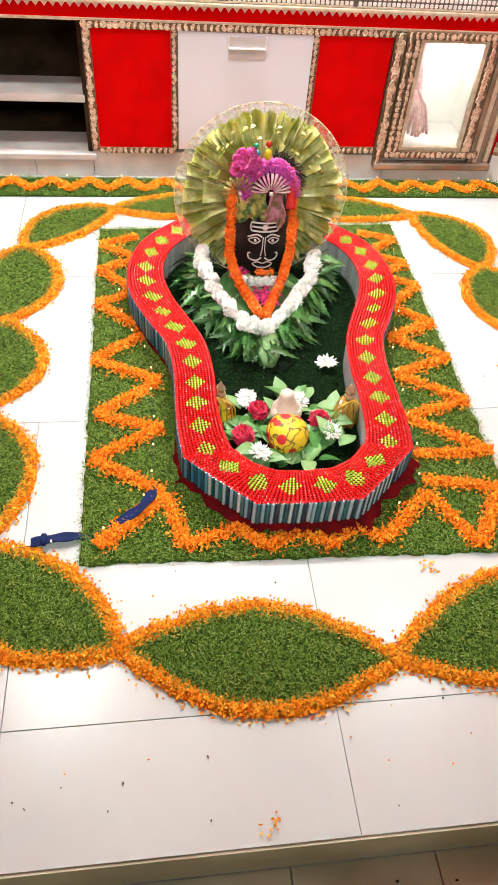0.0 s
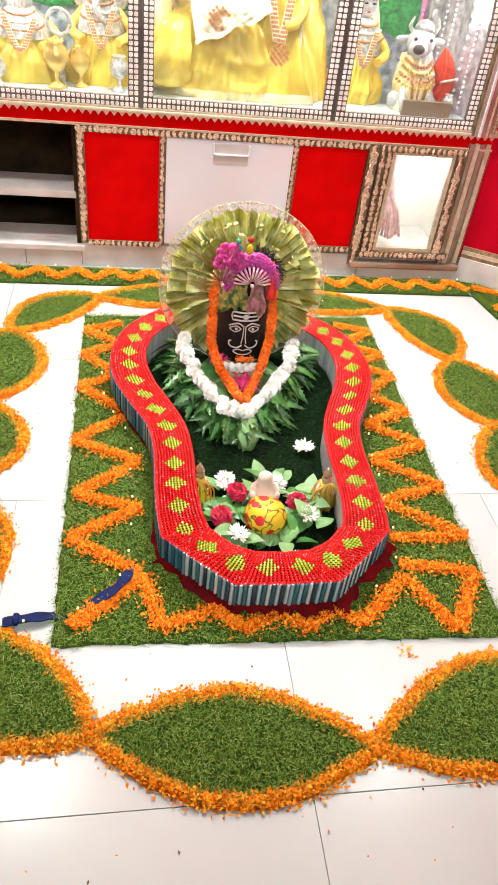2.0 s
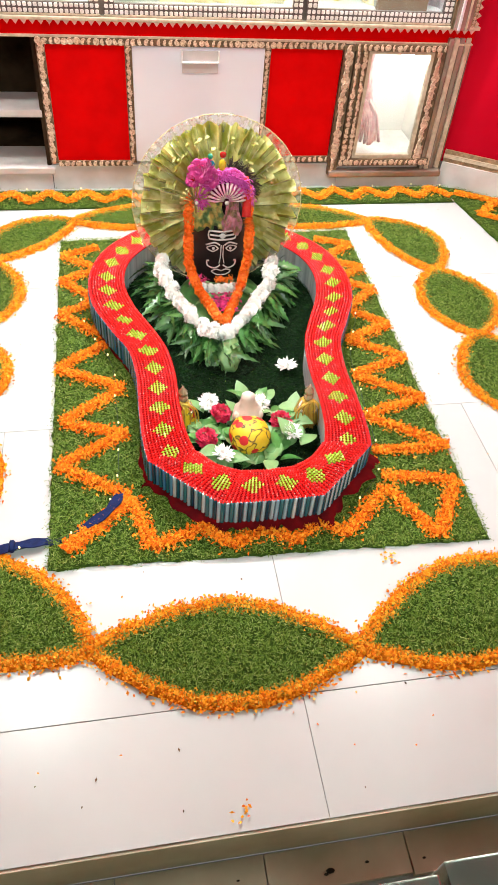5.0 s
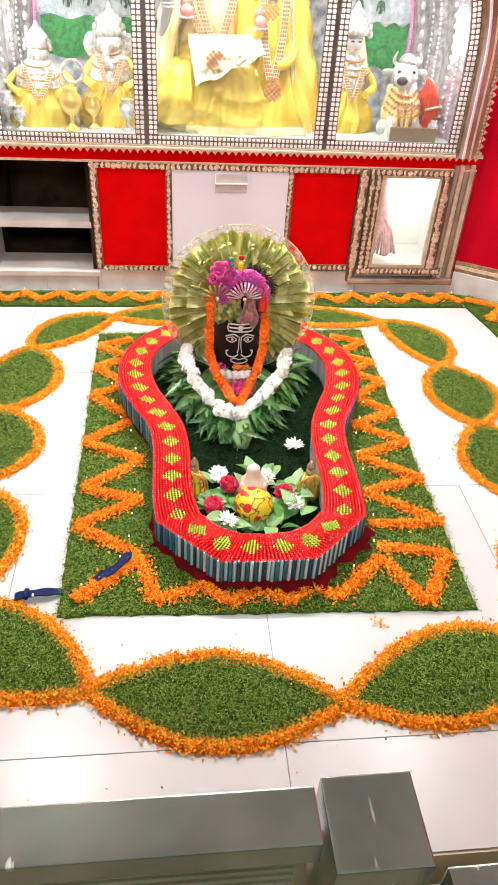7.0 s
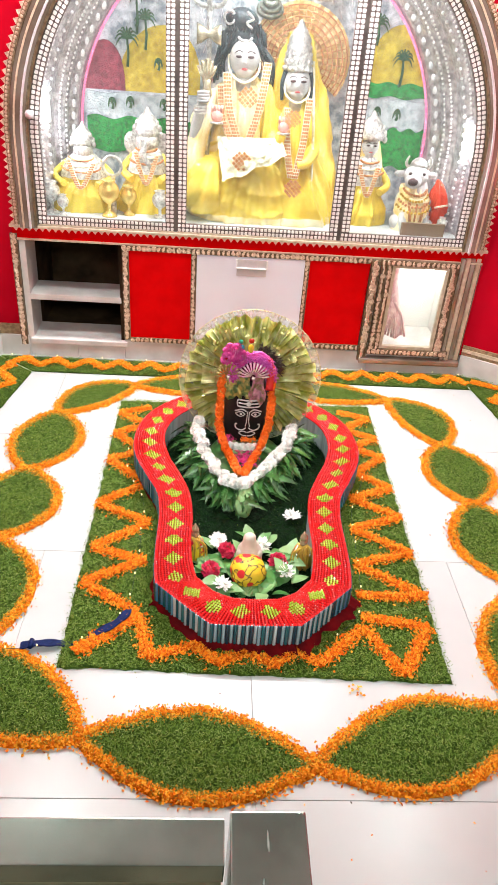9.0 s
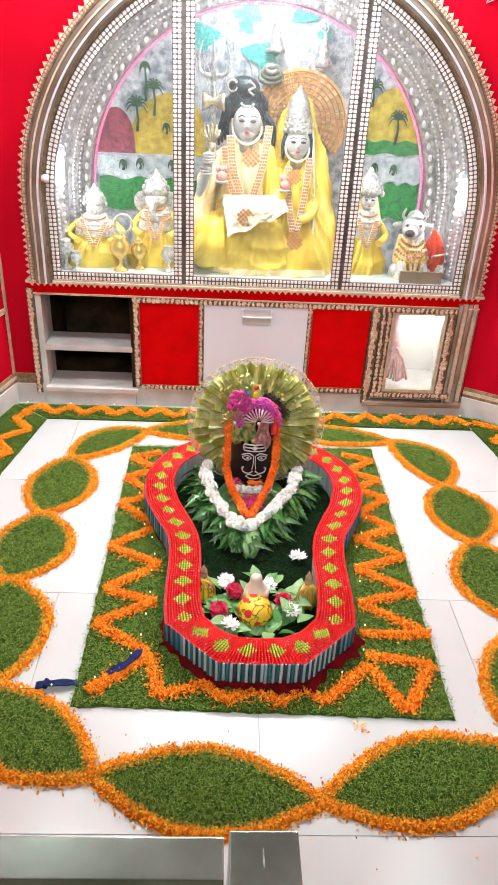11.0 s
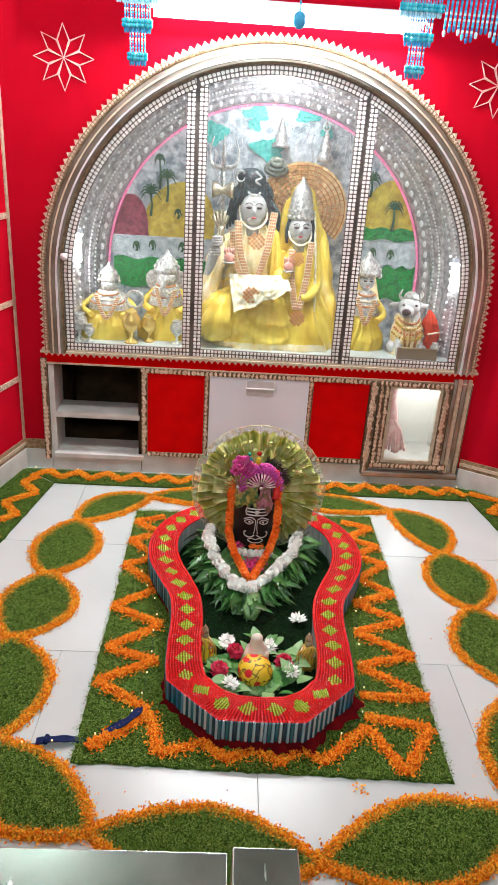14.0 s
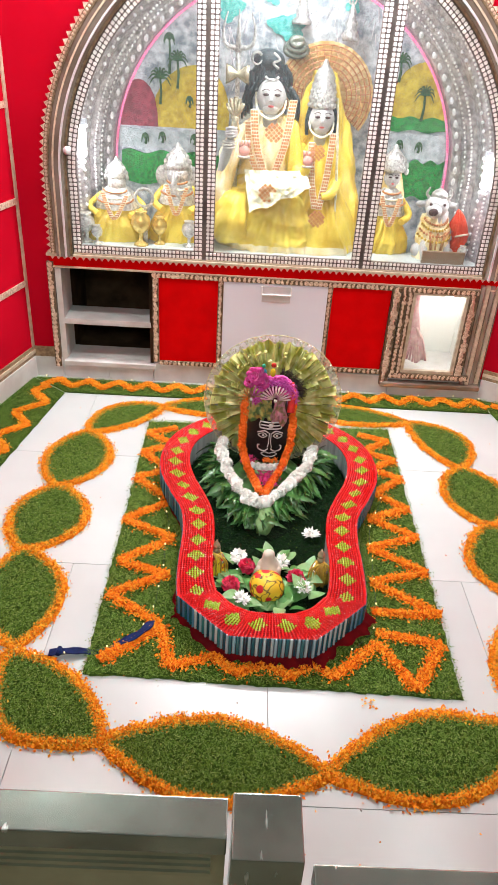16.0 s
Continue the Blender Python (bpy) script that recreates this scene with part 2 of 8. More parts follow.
# ---- the room ----
BACK = 0.0
CX, CZ, R_ARCH = -0.035, 0.82, 0.80
floor = empty("floor", "white marble tile floor of the sanctum with thin grey joints", "floor", kind="structure")
part("floor_bed", boxbm(-2.4, 2.4, -2.10, 0.35, -0.11, -0.004), GROUT, floor)
XS = [-2.35, -1.76, -1.19, -0.615, -0.06, 0.51, 1.09, 1.68, 2.3]
YS = [-2.10, -1.895, -1.19, -0.61, -0.03, 0.3]
for j in range(len(YS) - 1):
    for i in range(len(XS) - 1):
        dx = 0.0 if j < 2 else -0.13
        part("tile", boxbm(XS[i] + dx + 0.0008, XS[i + 1] + dx - 0.0008, YS[j] + 0.0008, YS[j + 1] - 0.0008, -0.010, 0.0, bevel=0.0005), MARBLE, floor)
# nosing and lower landing in front
part("step_riser", boxbm(-2.4, 2.4, -2.104, -2.092, -0.12, -0.003), STEP_STONE, floor, "greyish step riser of the sanctum")
landing = empty("landing_floor", "greyish stone landing one step below the sanctum", "floor", kind="structure")
part("landing_bed", boxbm(-2.4, 2.4, -5.2, -2.10, -0.22, -0.140), GROUT, landing)
for i in range(19):
    x0 = -2.354 + 0.244 * i
    part("ledge_stone", boxbm(x0 + 0.0012, x0 + 0.2428, -2.168 - 0.004 * (i % 3), -2.106, -0.135, -0.12, bevel=0.001), STEP_STONE, landing)
LOWER_STONE = mat("worn_brown_stone", (0.34, 0.26, 0.14), (0.20, 0.15, 0.08), 9, 0.6, bump=0.3, bscale=40)
for i in range(10):
    for j in range(9):
        x0, y1 = -2.37 + 0.491 * i, -2.178 - 0.34 * j
        part("slab", boxbm(x0 + 0.0015, x0 + 0.4885, y1 - 0.338, y1, -0.150, -0.132, bevel=0.001), LOWER_STONE, landing)
DIRT = mat("dark_dirt_fleck", (0.02, 0.016, 0.01), rough=0.9)
for fx, fy, fs in ((-0.052, -2.146, 0.0055), (-0.060, -2.150, 0.0030), (0.012, -2.142, 0.0026), (-0.205, -2.138, 0.0022), (-0.110, -2.160, 0.0028), (-0.118, -2.162, 0.0020), (0.110, -2.150, 0.0024), (-0.245, -2.140, 0.0026)):
    bm = bmesh.new()
    ball(bm, (fx, fy, -0.1195), (fs * 1.4, fs * 0.8, 0.0012), seg=7, ring=4)
    part("dirt_fleck", bm, DIRT, landing)

# side walls flare outwards from the back wall
LW0, LW1 = (-1.035, 0.0), (-1.60, -2.2)
RW0, RWM, RW1 = (0.872, 0.0), (1.12, -0.15), (1.45, -2.2)


def wall_between(name, a, b, z0, z1, thick, material, label, outward):
    d = Vector((b[0] - a[0], b[1] - a[1], 0)).normalized()
    n = Vector((-d.y, d.x, 0)) * outward
    bm = bmesh.new()
    prism(bm, [(a[0], a[1], z0), (b[0], b[1], z0), (b[0], b[1], z1), (a[0], a[1], z1)], n * thick)
    return tagged(part(name, bm, material), label, "wall", kind="structure")


wall_left = wall_between("wall_left", LW0, LW1, 0.0, CEIL, 0.15, RED_WALL, "bright red cloth-covered side wall with gilt strips", -1)
wall_right = wall_between("wall_right", RW0, RWM, 0.0, CEIL, 0.15, RED_WALL, "crimson cloth-covered side wall with gilt strip at its foot", 1)
bm = bmesh.new()
prism(bm, [(RWM[0], RWM[1], 0), (RW1[0], RW1[1], 0), (RW1[0], RW1[1], CEIL), (RWM[0], RWM[1], CEIL)], (0.15, 0.02, 0))
part("long_leaf", bm, RED_WALL, wall_right)
# hall walls and ceiling are out of view, added to enclose the light
for a, b, nm in ((LW1, (-1.95, -5.2), "wall_hall_left"), ((1.95, -5.2), RW1, "wall_hall_right")):
    wall_between(nm, a, b, -0.12, CEIL, 0.15, PLASTER, "plain unseen hall wall added to close the room", -1)
tagged(part("wall_hall_back", boxbm(-2.1, 2.1, -5.35, -5.2, -0.2, CEIL), PLASTER), "plain unseen wall added across the hall", "wall", kind="structure")
tagged(part("ceiling", boxbm(-2.4, 2.4, -5.3, 0.5, CEIL, CEIL + 0.12), PLASTER), "plain unseen flat ceiling added over the room", "ceiling", kind="structure")


def arch(r, n=48, drop=0.29, cx=CX, cz=CZ):
    """Loop of an arch: left foot, over the top, right foot, as (x, z)."""
    pts = [(cx - r, cz - drop)]
    pts += [(cx - r * math.cos(math.pi * k / n), cz + r * math.sin(math.pi * k / n)) for k in range(n + 1)]
    return pts + [(cx + r, cz - drop)]


# back wall above the ledge with an arched opening through it
LEDGE = 0.53
bm = bmesh.new()
inner = arch(R_ARCH, drop=CZ - LEDGE)
outer = []
x0, x1, zt = LW0[0] - 0.08, RW0[0] + 0.12, CEIL
for x, z in inner:
    dx, dz = x - CX, z - CZ
    if z <= CZ:
        outer.append((x0 if dx < 0 else x1, z))
    else:
        s = min((zt - CZ) / dz if dz > 1e-6 else 1e9, ((x1 - CX) / dx if dx > 1e-6 else (x0 - CX) / dx if dx < -1e-6 else 1e9))
        outer.append((CX + dx * s, CZ + dz * s))
for y, yy in ((BACK, 0.13),):
    fi = [bm.verts.new((x, y, z)) for x, z in inner]
    fo = [bm.verts.new((x, y, z)) for x, z in outer]
    bi = [bm.verts.new((x, yy, z)) for x, z in inner]
    bo = [bm.verts.new((x, yy, z)) for x, z in outer]
    for k in range(len(inner) - 1):
        for q in ((fi[k], fi[k + 1], fo[k + 1], fo[k]), (bi[k], bo[k], bo[k + 1], bi[k + 1]), (fi[k], bi[k], bi[k + 1], fi[k + 1])):
            bm.faces.new(q)
    # corner fillers at the top
    for s in (0, 1):
        xx = x1 if s else x0
        near = [k for k in range(len(outer)) if abs(outer[k][0] - xx) < 1e-4 and outer[k][1] > CZ]
        k = max(near, key=lambda q: outer[q][1])
        nb = k - 1 if s else k + 1
        c = bm.verts.new((xx, y, zt))
        bm.faces.new((fo[k], c, fo[nb]))
bmesh.ops.recalc_face_normals(bm, faces=bm.faces[:])
wall_back = tagged(part("wall_back", bm, RED_WALL), "crimson red back wall with a large arched opening", "wall", kind="structure")
part("lower_wall", boxbm(LW0[0] - 0.08, -0.93, 0.0, 0.13, 0.085, LEDGE), RED_WALL, wall_back)
part("lower_wall", boxbm(0.865, RW0[0] + 0.12, 0.0, 0.13, 0.085, LEDGE), RED_WALL, wall_back)
part("backing", boxbm(-1.3, 1.3, 0.56, 0.62, -0.1, CEIL), PLASTER, wall_back, "plain backing behind the shrine")

# ---- cabinet under the ledge ----
cabinet = empty("shrine_cabinet", "low red cabinet with gilt strips under the glass shrine", "cabinet")
FY = -0.012  # front face of panels
part("skirting", boxbm(-0.53, 0.47, -0.010, 0.12, 0.0, 0.085, bevel=0.002), MARBLE_DULL, cabinet, "worn marble skirting")
part("top_board", boxbm(-0.935, 0.862, -0.006, 0.13, 0.475, 0.53), RED_PANEL, cabinet, "red band under the ledge")
part("red_panel", boxbm(-0.505, -0.265, FY, 0.02, 0.098, 0.462, bevel=0.001), RED_PANEL, cabinet)
part("red_panel", boxbm(0.188, 0.425, FY, 0.02, 0.112, 0.462, bevel=0.001), RED_PANEL, cabinet)
flap = part("flap_door", boxbm(-0.246, 0.172, FY - 0.003, 0.02, 0.098, 0.458, bevel=0.002), LAMINATE, cabinet, "white laminate flap door")
part("handle_plate", boxbm(-0.092, 0.022, FY - 0.006, FY - 0.003, 0.384, 0.449, bevel=0.001), mat("handle_plate_grey", (0.58, 0.53, 0.53), (0.50, 0.46, 0.46), 20, 0.4), flap, "pale grey handle plate")
hb = boxbm(-0.096, 0.026, FY - 0.013, FY - 0.006, 0.414, 0.4185, bevel=0.001)
box(hb, -0.096, -0.091, FY - 0.013, FY - 0.006, 0.414, 0.450, bevel=0.001)
box(hb, 0.021, 0.026, FY - 0.013, FY - 0.006, 0.414, 0.450, bevel=0.001)
part("handle", hb, mat("handle_white", (0.82, 0.80, 0.80), (0.74, 0.72, 0.72), 20, 0.3), flap, "white bail handle")


STRIP_DARK = mat("dark_gilt", (0.20, 0.13, 0.07), (0.10, 0.06, 0.03), 60, 0.45, 0.2)


def coin_mesh(seed):
    """A worn gilt disc of unit radius with a raised rim and boss, facing up."""
    dice = random.Random(seed)
    bm = bmesh.new()
    lathe(bm, [(1.0, 0), (0.97, 0.26), (0.80, 0.30), (0.72, 0.20), (0.34, 0.20), (0.28, 0.32), (0.05, 0.34)], seg=10, smooth=False)
    for v in bm.verts:
        v.co.x, v.co.y = v.co.x * dice.uniform(0.93, 1.04), v.co.y * dice.uniform(0.93, 1.04)
    me = bpy.data.meshes.new("coin")
    bm.to_mesh(me)
    bm.free()
    me.materials.append(COIN)
    return me


COINS = [coin_mesh(k) for k in range(4)]


def dotted_strip(x0, x1, z0, z1, parent, y=-0.016, pitch=0.0185, name="gilt_strip"):
    """A gilt ribbon with a row of raised round coins."""
    strip = part(name, boxbm(x0, x1, y, y + 0.02, z0, z1, bevel=0.0008), STRIP_DARK, parent)
    dice = random.Random(int(1000 * (x0 + 3) + 77 * z0))
    w, h = x1 - x0, z1 - z0
    n = max(1, int(max(w, h) / pitch))
    rad = max(pitch * 0.56, min(w, h) * 0.46)
    for k in range(n):
        t = (k + 0.5) / n
        cx, cz = (x0 + w * t, (z0 + z1) / 2) if w > h else ((x0 + x1) / 2, z0 + h * t)
        cx, cz = cx + dice.uniform(-0.0012, 0.0012), cz + dice.uniform(-0.0012, 0.0012)
        rk = rad * dice.uniform(0.88, 1.04)
        ob = new("coin", COINS[dice.randrange(4)])
        ob.parent = strip
        ob.matrix_basis = pose(cx, y + 0.0006, cz, 90 + dice.uniform(-14, 14), dice.uniform(-14, 14), dice.uniform(0, 45)) @ Matrix.Scale(rk, 4)
    return strip


for xa, xb in ((-0.531, -0.505), (-0.268, -0.246), (0.170, 0.190)):
    dotted_strip(xa, xb, 0.094, 0.474, cabinet)
for xa, xb, za, zb in ((-0.531, 0.430, 0.460, 0.480), (-0.505, -0.26, 0.084, 0.102), (0.19, 0.43, 0.092, 0.114)):
    dotted_strip(xa, xb, za, zb, cabinet, y=-0.018)
dotted_strip(-0.944, -0.918, 0.05, 0.50, cabinet)
# pink saw-tooth ribbon below the ledge
PINKISH = mat("salmon_ribbon", (0.86, 0.55, 0.50), (0.78, 0.42, 0.38), 30, 0.5, 0.1)


def sawtooth(bm, pts, normals, depth, y0, y1):
    """Teeth along a polyline of (x, z) points."""
    for (p, q, nn) in zip(pts, pts[1:], normals):
        mx = ((p[0] + q[0]) / 2 + nn[0] * depth, (p[1] + q[1]) / 2 + nn[1] * depth)
        prism(bm, [(p[0], y0, p[1]), (q[0], y0, q[1]), (mx[0], y0, mx[1])], (0, y1 - y0, 0))


n = 74
pts = [(-0.93 + 1.79 * k / n, 0.527) for k in range(n + 1)]
bm = bmesh.new()
sawtooth(bm, pts, [(0, -1)] * n, 0.016, -0.012, -0.004)
part("sawtooth_ribbon", bm, PINKISH, cabinet, "salmon pink saw-tooth ribbon")
part("ledge_strip", boxbm(-0.94, 0.868, -0.024, 0.0, 0.526, 0.536, bevel=0.002), GOLD_PALE, cabinet)
part("under_strip", boxbm(-0.93, 0.86, -0.016, -0.004, 0.478, 0.484, bevel=0.001), GOLD_PALE, cabinet)

# open shelf recess
recess = empty("open_shelf_recess", "open recess with white marble shelves and dark inside", "shelf")
# dark boards carry the recess shade; the rear cheek stands for shaded marble
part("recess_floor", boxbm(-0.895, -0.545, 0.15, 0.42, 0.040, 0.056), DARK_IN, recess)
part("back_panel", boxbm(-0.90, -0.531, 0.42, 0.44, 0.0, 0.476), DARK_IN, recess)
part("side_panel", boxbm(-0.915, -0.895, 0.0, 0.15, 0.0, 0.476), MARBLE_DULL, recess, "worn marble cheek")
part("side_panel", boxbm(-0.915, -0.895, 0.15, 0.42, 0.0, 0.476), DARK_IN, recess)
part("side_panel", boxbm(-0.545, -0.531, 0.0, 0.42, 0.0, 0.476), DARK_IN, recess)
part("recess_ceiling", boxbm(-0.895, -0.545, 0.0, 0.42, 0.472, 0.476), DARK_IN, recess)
part("door_jamb", boxbm(-0.916, -0.893, -0.005, 0.035, 0.082, 0.470), MARBLE_DULL, recess, "worn marble jamb")
part("shelf_slab", boxbm(-0.897, -0.540, -0.002, 0.15, 0.238, 0.262, bevel=0.003), MARBLE_DULL, recess, "white marble shelf slab")
part("shelf_slab", boxbm(-0.905, -0.520, -0.022, 0.15, 0.058, 0.080, bevel=0.003), MARBLE_DULL, recess, "white marble bottom slab")
part("plinth", boxbm(-0.905, -0.722, -0.012, 0.10, 0.0, 0.058, bevel=0.001), MARBLE_DULL, recess)
part("plinth", boxbm(-0.720, -0.532, -0.012, 0.10, 0.0, 0.058, bevel=0.001), MARBLE_DULL, recess)

# small glazed niche with a lamp
niche = empty("glazed_niche", "small gilt-framed glass niche with a bright lamp inside", "niche")
NIW = mat("niche_white", (0.80, 0.79, 0.74), (0.70, 0.70, 0.66), 6, 0.6)
part("niche_back", boxbm(0.455, 0.80, 0.24, 0.26, 0.05, 0.476), NIW, niche)
part("niche_side", boxbm(0.455, 0.475, 0.0, 0.24, 0.05, 0.476), NIW, niche)
part("niche_side", boxbm(0.785, 0.80, 0.0, 0.24, 0.05, 0.476), NIW, niche)
part("niche_ceiling", boxbm(0.475, 0.785, 0.0, 0.24, 0.455, 0.476), NIW, niche)
part("niche_floor", boxbm(0.475, 0.785, 0.0, 0.24, 0.05, 0.10), MARBLE_DULL, niche)
part("plinth", boxbm(0.47, 0.862, -0.020, 0.12, 0.0, 0.045, bevel=0.002), MARBLE_DULL, niche, "worn marble plinth")
part("filler_board", boxbm(0.775, 0.862, -0.004, 0.03, 0.045, 0.476), COPPER_WOOD, niche)
dotted_strip(0.428, 0.462, 0.05, 0.474, niche, y=-0.024)
for xa in (0.466, 0.489):
    dotted_strip(xa, xa + 0.021, 0.085, 0.465, niche, y=-0.028)
dotted_strip(0.736, 0.772, 0.085, 0.465, niche, y=-0.024)
dotted_strip(0.462, 0.772, 0.462, 0.482, niche, y=-0.032)
dotted_strip(0.462, 0.80, 0.084, 0.108, niche, y=-0.030)
for k, xa in enumerate((0.775, 0.795, 0.815, 0.838)):
    part("frame_moulding", boxbm(xa, xa + 0.018, -0.022 + 0.004 * k, 0.0, 0.045, 0.50, bevel=0.004), COPPER_WOOD if k % 2 == 0 else GOLD_PALE, niche)
part("bottom_moulding", boxbm(0.432, 0.856, -0.040, 0.0, 0.045, 0.066, bevel=0.004), COPPER_WOOD, niche)
door = part("niche_door", boxbm(0.510, 0.524, -0.020, -0.004, 0.108, 0.462), GOLD_PALE, niche, "pale framed glass door")
for a in ((0.724, 0.738, 0.108, 0.462), (0.524, 0.724, 0.108, 0.120), (0.524, 0.724, 0.450, 0.462)):
    part("door_stile", boxbm(a[0], a[1], -0.020, -0.004, a[2], a[3]), GOLD_PALE, door)
pane = part("pane", boxbm(0.524, 0.724, -0.012, -0.009, 0.120, 0.450), GLASS, door)
pane.visible_shadow = False
nb = bmesh.new()
lathe(nb, [(0.004, 0), (0.016, 0.008), (0.022, 0.025), (0.016, 0.045), (0.009, 0.055)], c=(0.70, 0.12, 0.385), seg=14)
ob = part("niche_bulb", nb, BULB)
ob.visible_shadow = False
tagged(ob, "glowing white bulb at the top of the niche", "bulb")
bm = bmesh.new()
tube(bm, smoothpath([(0.555, 0.08, 0.43), (0.545, 0.07, 0.36), (0.56, 0.07, 0.28), (0.575, 0.06, 0.2)], 6), lambda t: 0.014 + 0.012 * math.sin(t * 3), 8)
for k in range(11):
    a = k / 10
    tube(bm, smoothpath([(0.552, 0.06, 0.30), (0.545 + 0.05 * a, 0.04, 0.24), (0.53 + 0.10 * a, 0.045 + 0.02 * math.sin(9 * a), 0.135)], 5), 0.0055, 5)
tagged(part("cloth_tassel", bm, mat("pink_cloth", (0.75, 0.38, 0.40), (0.85, 0.62, 0.58), 60, 0.7)), "pink and white cloth tassel hanging inside the niche", "tassel")

# ---- glass case in the arch ----
case = empty("glass_shrine_case", "arched glass-fronted shrine case with studded silver frames", "shrine")


def ring_solid(r0, r1, y0, y1, drop0=None, n=64):
    """A flat arch-shaped band between two radii."""
    a, b = arch(r0, n, CZ - LEDGE), arch(r1, n, CZ - LEDGE)
    bm = bmesh.new()
    vs = [[bm.verts.new((x, y, z)) for x, z in loop] for loop in (a, b) for y in (y0, y1)]
    a0, a1, b0, b1 = vs
    for k in range(len(a) - 1):
        for q in ((a0[k], a0[k + 1], b0[k + 1], b0[k]), (a1[k], b1[k], b1[k + 1], a1[k + 1]),
                  (a0[k], a1[k], a1[k + 1], a0[k + 1]), (b0[k], b0[k + 1], b1[k + 1], b1[k])):
            bm.faces.new(q)
    for k in (0, -1):
        bm.faces.new((a0[k], b0[k], b1[k], a1[k]))
    bmesh.ops.recalc_face_normals(bm, faces=bm.faces[:])
    return bm


for r0, r1, y0, m in ((0.867, 0.884, -0.020, GOLD), (0.860, 0.867, -0.016, STRIP_DARK), (0.848, 0.860, -0.036, COPPER_WOOD), (0.842, 0.848, -0.044, GOLD_PALE), (0.824, 0.842, -0.040, COPPER_WOOD), (0.818, 0.824, -0.046, SILVER), (0.808, 0.818, -0.036, COPPER_WOOD), (0.800, 0.808, -0.028, STRIP_DARK)):
    part("arch_moulding", ring_solid(r0, r1, y0, 0.0), m, case, smooth=False)
loop = arch(0.884, 106, CZ - LEDGE)
lp = [loop[0]] + [(loop[0][0], LEDGE + (CZ - LEDGE) * k / 12) for k in range(1, 12)] + loop[1:-1] + [(loop[-1][0], CZ - (CZ - LEDGE) * k / 12) for k in range(1, 13)]
nrm = []
for p, q in zip(lp, lp[1:]):
    mx, mz = (p[0] + q[0]) / 2, (p[1] + q[1]) / 2
    d = Vector((mx - CX, 0, max(0.0, mz - CZ))).normalized()
    nrm.append((d.x, d.z))
bm = bmesh.new()
sawtooth(bm, lp, nrm, 0.016, -0.014, -0.004)
part("sawtooth_border", bm, GILT_FINE, case, "pale gilt saw-tooth border")
bm = bmesh.new()
for p, q, nn in zip(lp, lp[1:], nrm):
    for f_ in (0.25, 0.75):
        bx_, bz_ = p[0] + (q[0] - p[0]) * f_ - nn[0] * 0.008, p[1] + (q[1] - p[1]) * f_ - nn[1] * 0.008
        ball(bm, (bx_, -0.021, bz_), (0.0058, 0.004, 0.0058), seg=7, ring=5)
part("gilt_stud", bm, GILT_FINE, case, "row of small gilt studs")["kind"] = "stuff"

FRAME_W = mat("white_bead_trim", (0.86, 0.84, 0.81), (0.66, 0.62, 0.58), 45, 0.32, 0.15)
DARK_GAP = mat("dark_metal", (0.17, 0.135, 0.12), (0.09, 0.07, 0.065), 20, 0.4, 0.3)


def bead_blank(w, h):
    """A flat eight-sided bead with a raised face, lying in the xz plane."""
    out = []
    for k, y in ((1.0, 0.0), (0.98, -0.0014), (0.86, -0.0024)):
        out.append([(w * k * cx_, y, h * k * cz_) for cx_, cz_ in ((1, 0.66), (0.62, 1.02), (-0.62, 1.02), (-1, 0.66), (-1, -0.66), (-0.62, -1.02), (0.62, -1.02), (1, -0.66))])
    return out


def bead_at(bm, x, y, z, w, h, turn=0.0):
    m = Matrix.Translation((x, y, z)) @ Matrix.Rotation(turn, 4, "Y")
    rings = [[bm.verts.new(m @ Vector(p)) for p in ring] for ring in bead_blank(w, h)]
    for a, b in zip(rings, rings[1:]):
        for k in range(8):
            bm.faces.new((a[k], b[k], b[(k + 1) % 8], a[(k + 1) % 8]))
    bm.faces.new(rings[-1])


def arch_z(x, r):
    return CZ + math.sqrt(max(0.0, r * r - (x - CX) ** 2))


def beads_part(bm, leaf):
    bmesh.ops.recalc_face_normals(bm, faces=bm.faces[:])
    part("bead_trim", bm, FRAME_W, leaf, "white bead trim")["kind"] = "stuff"


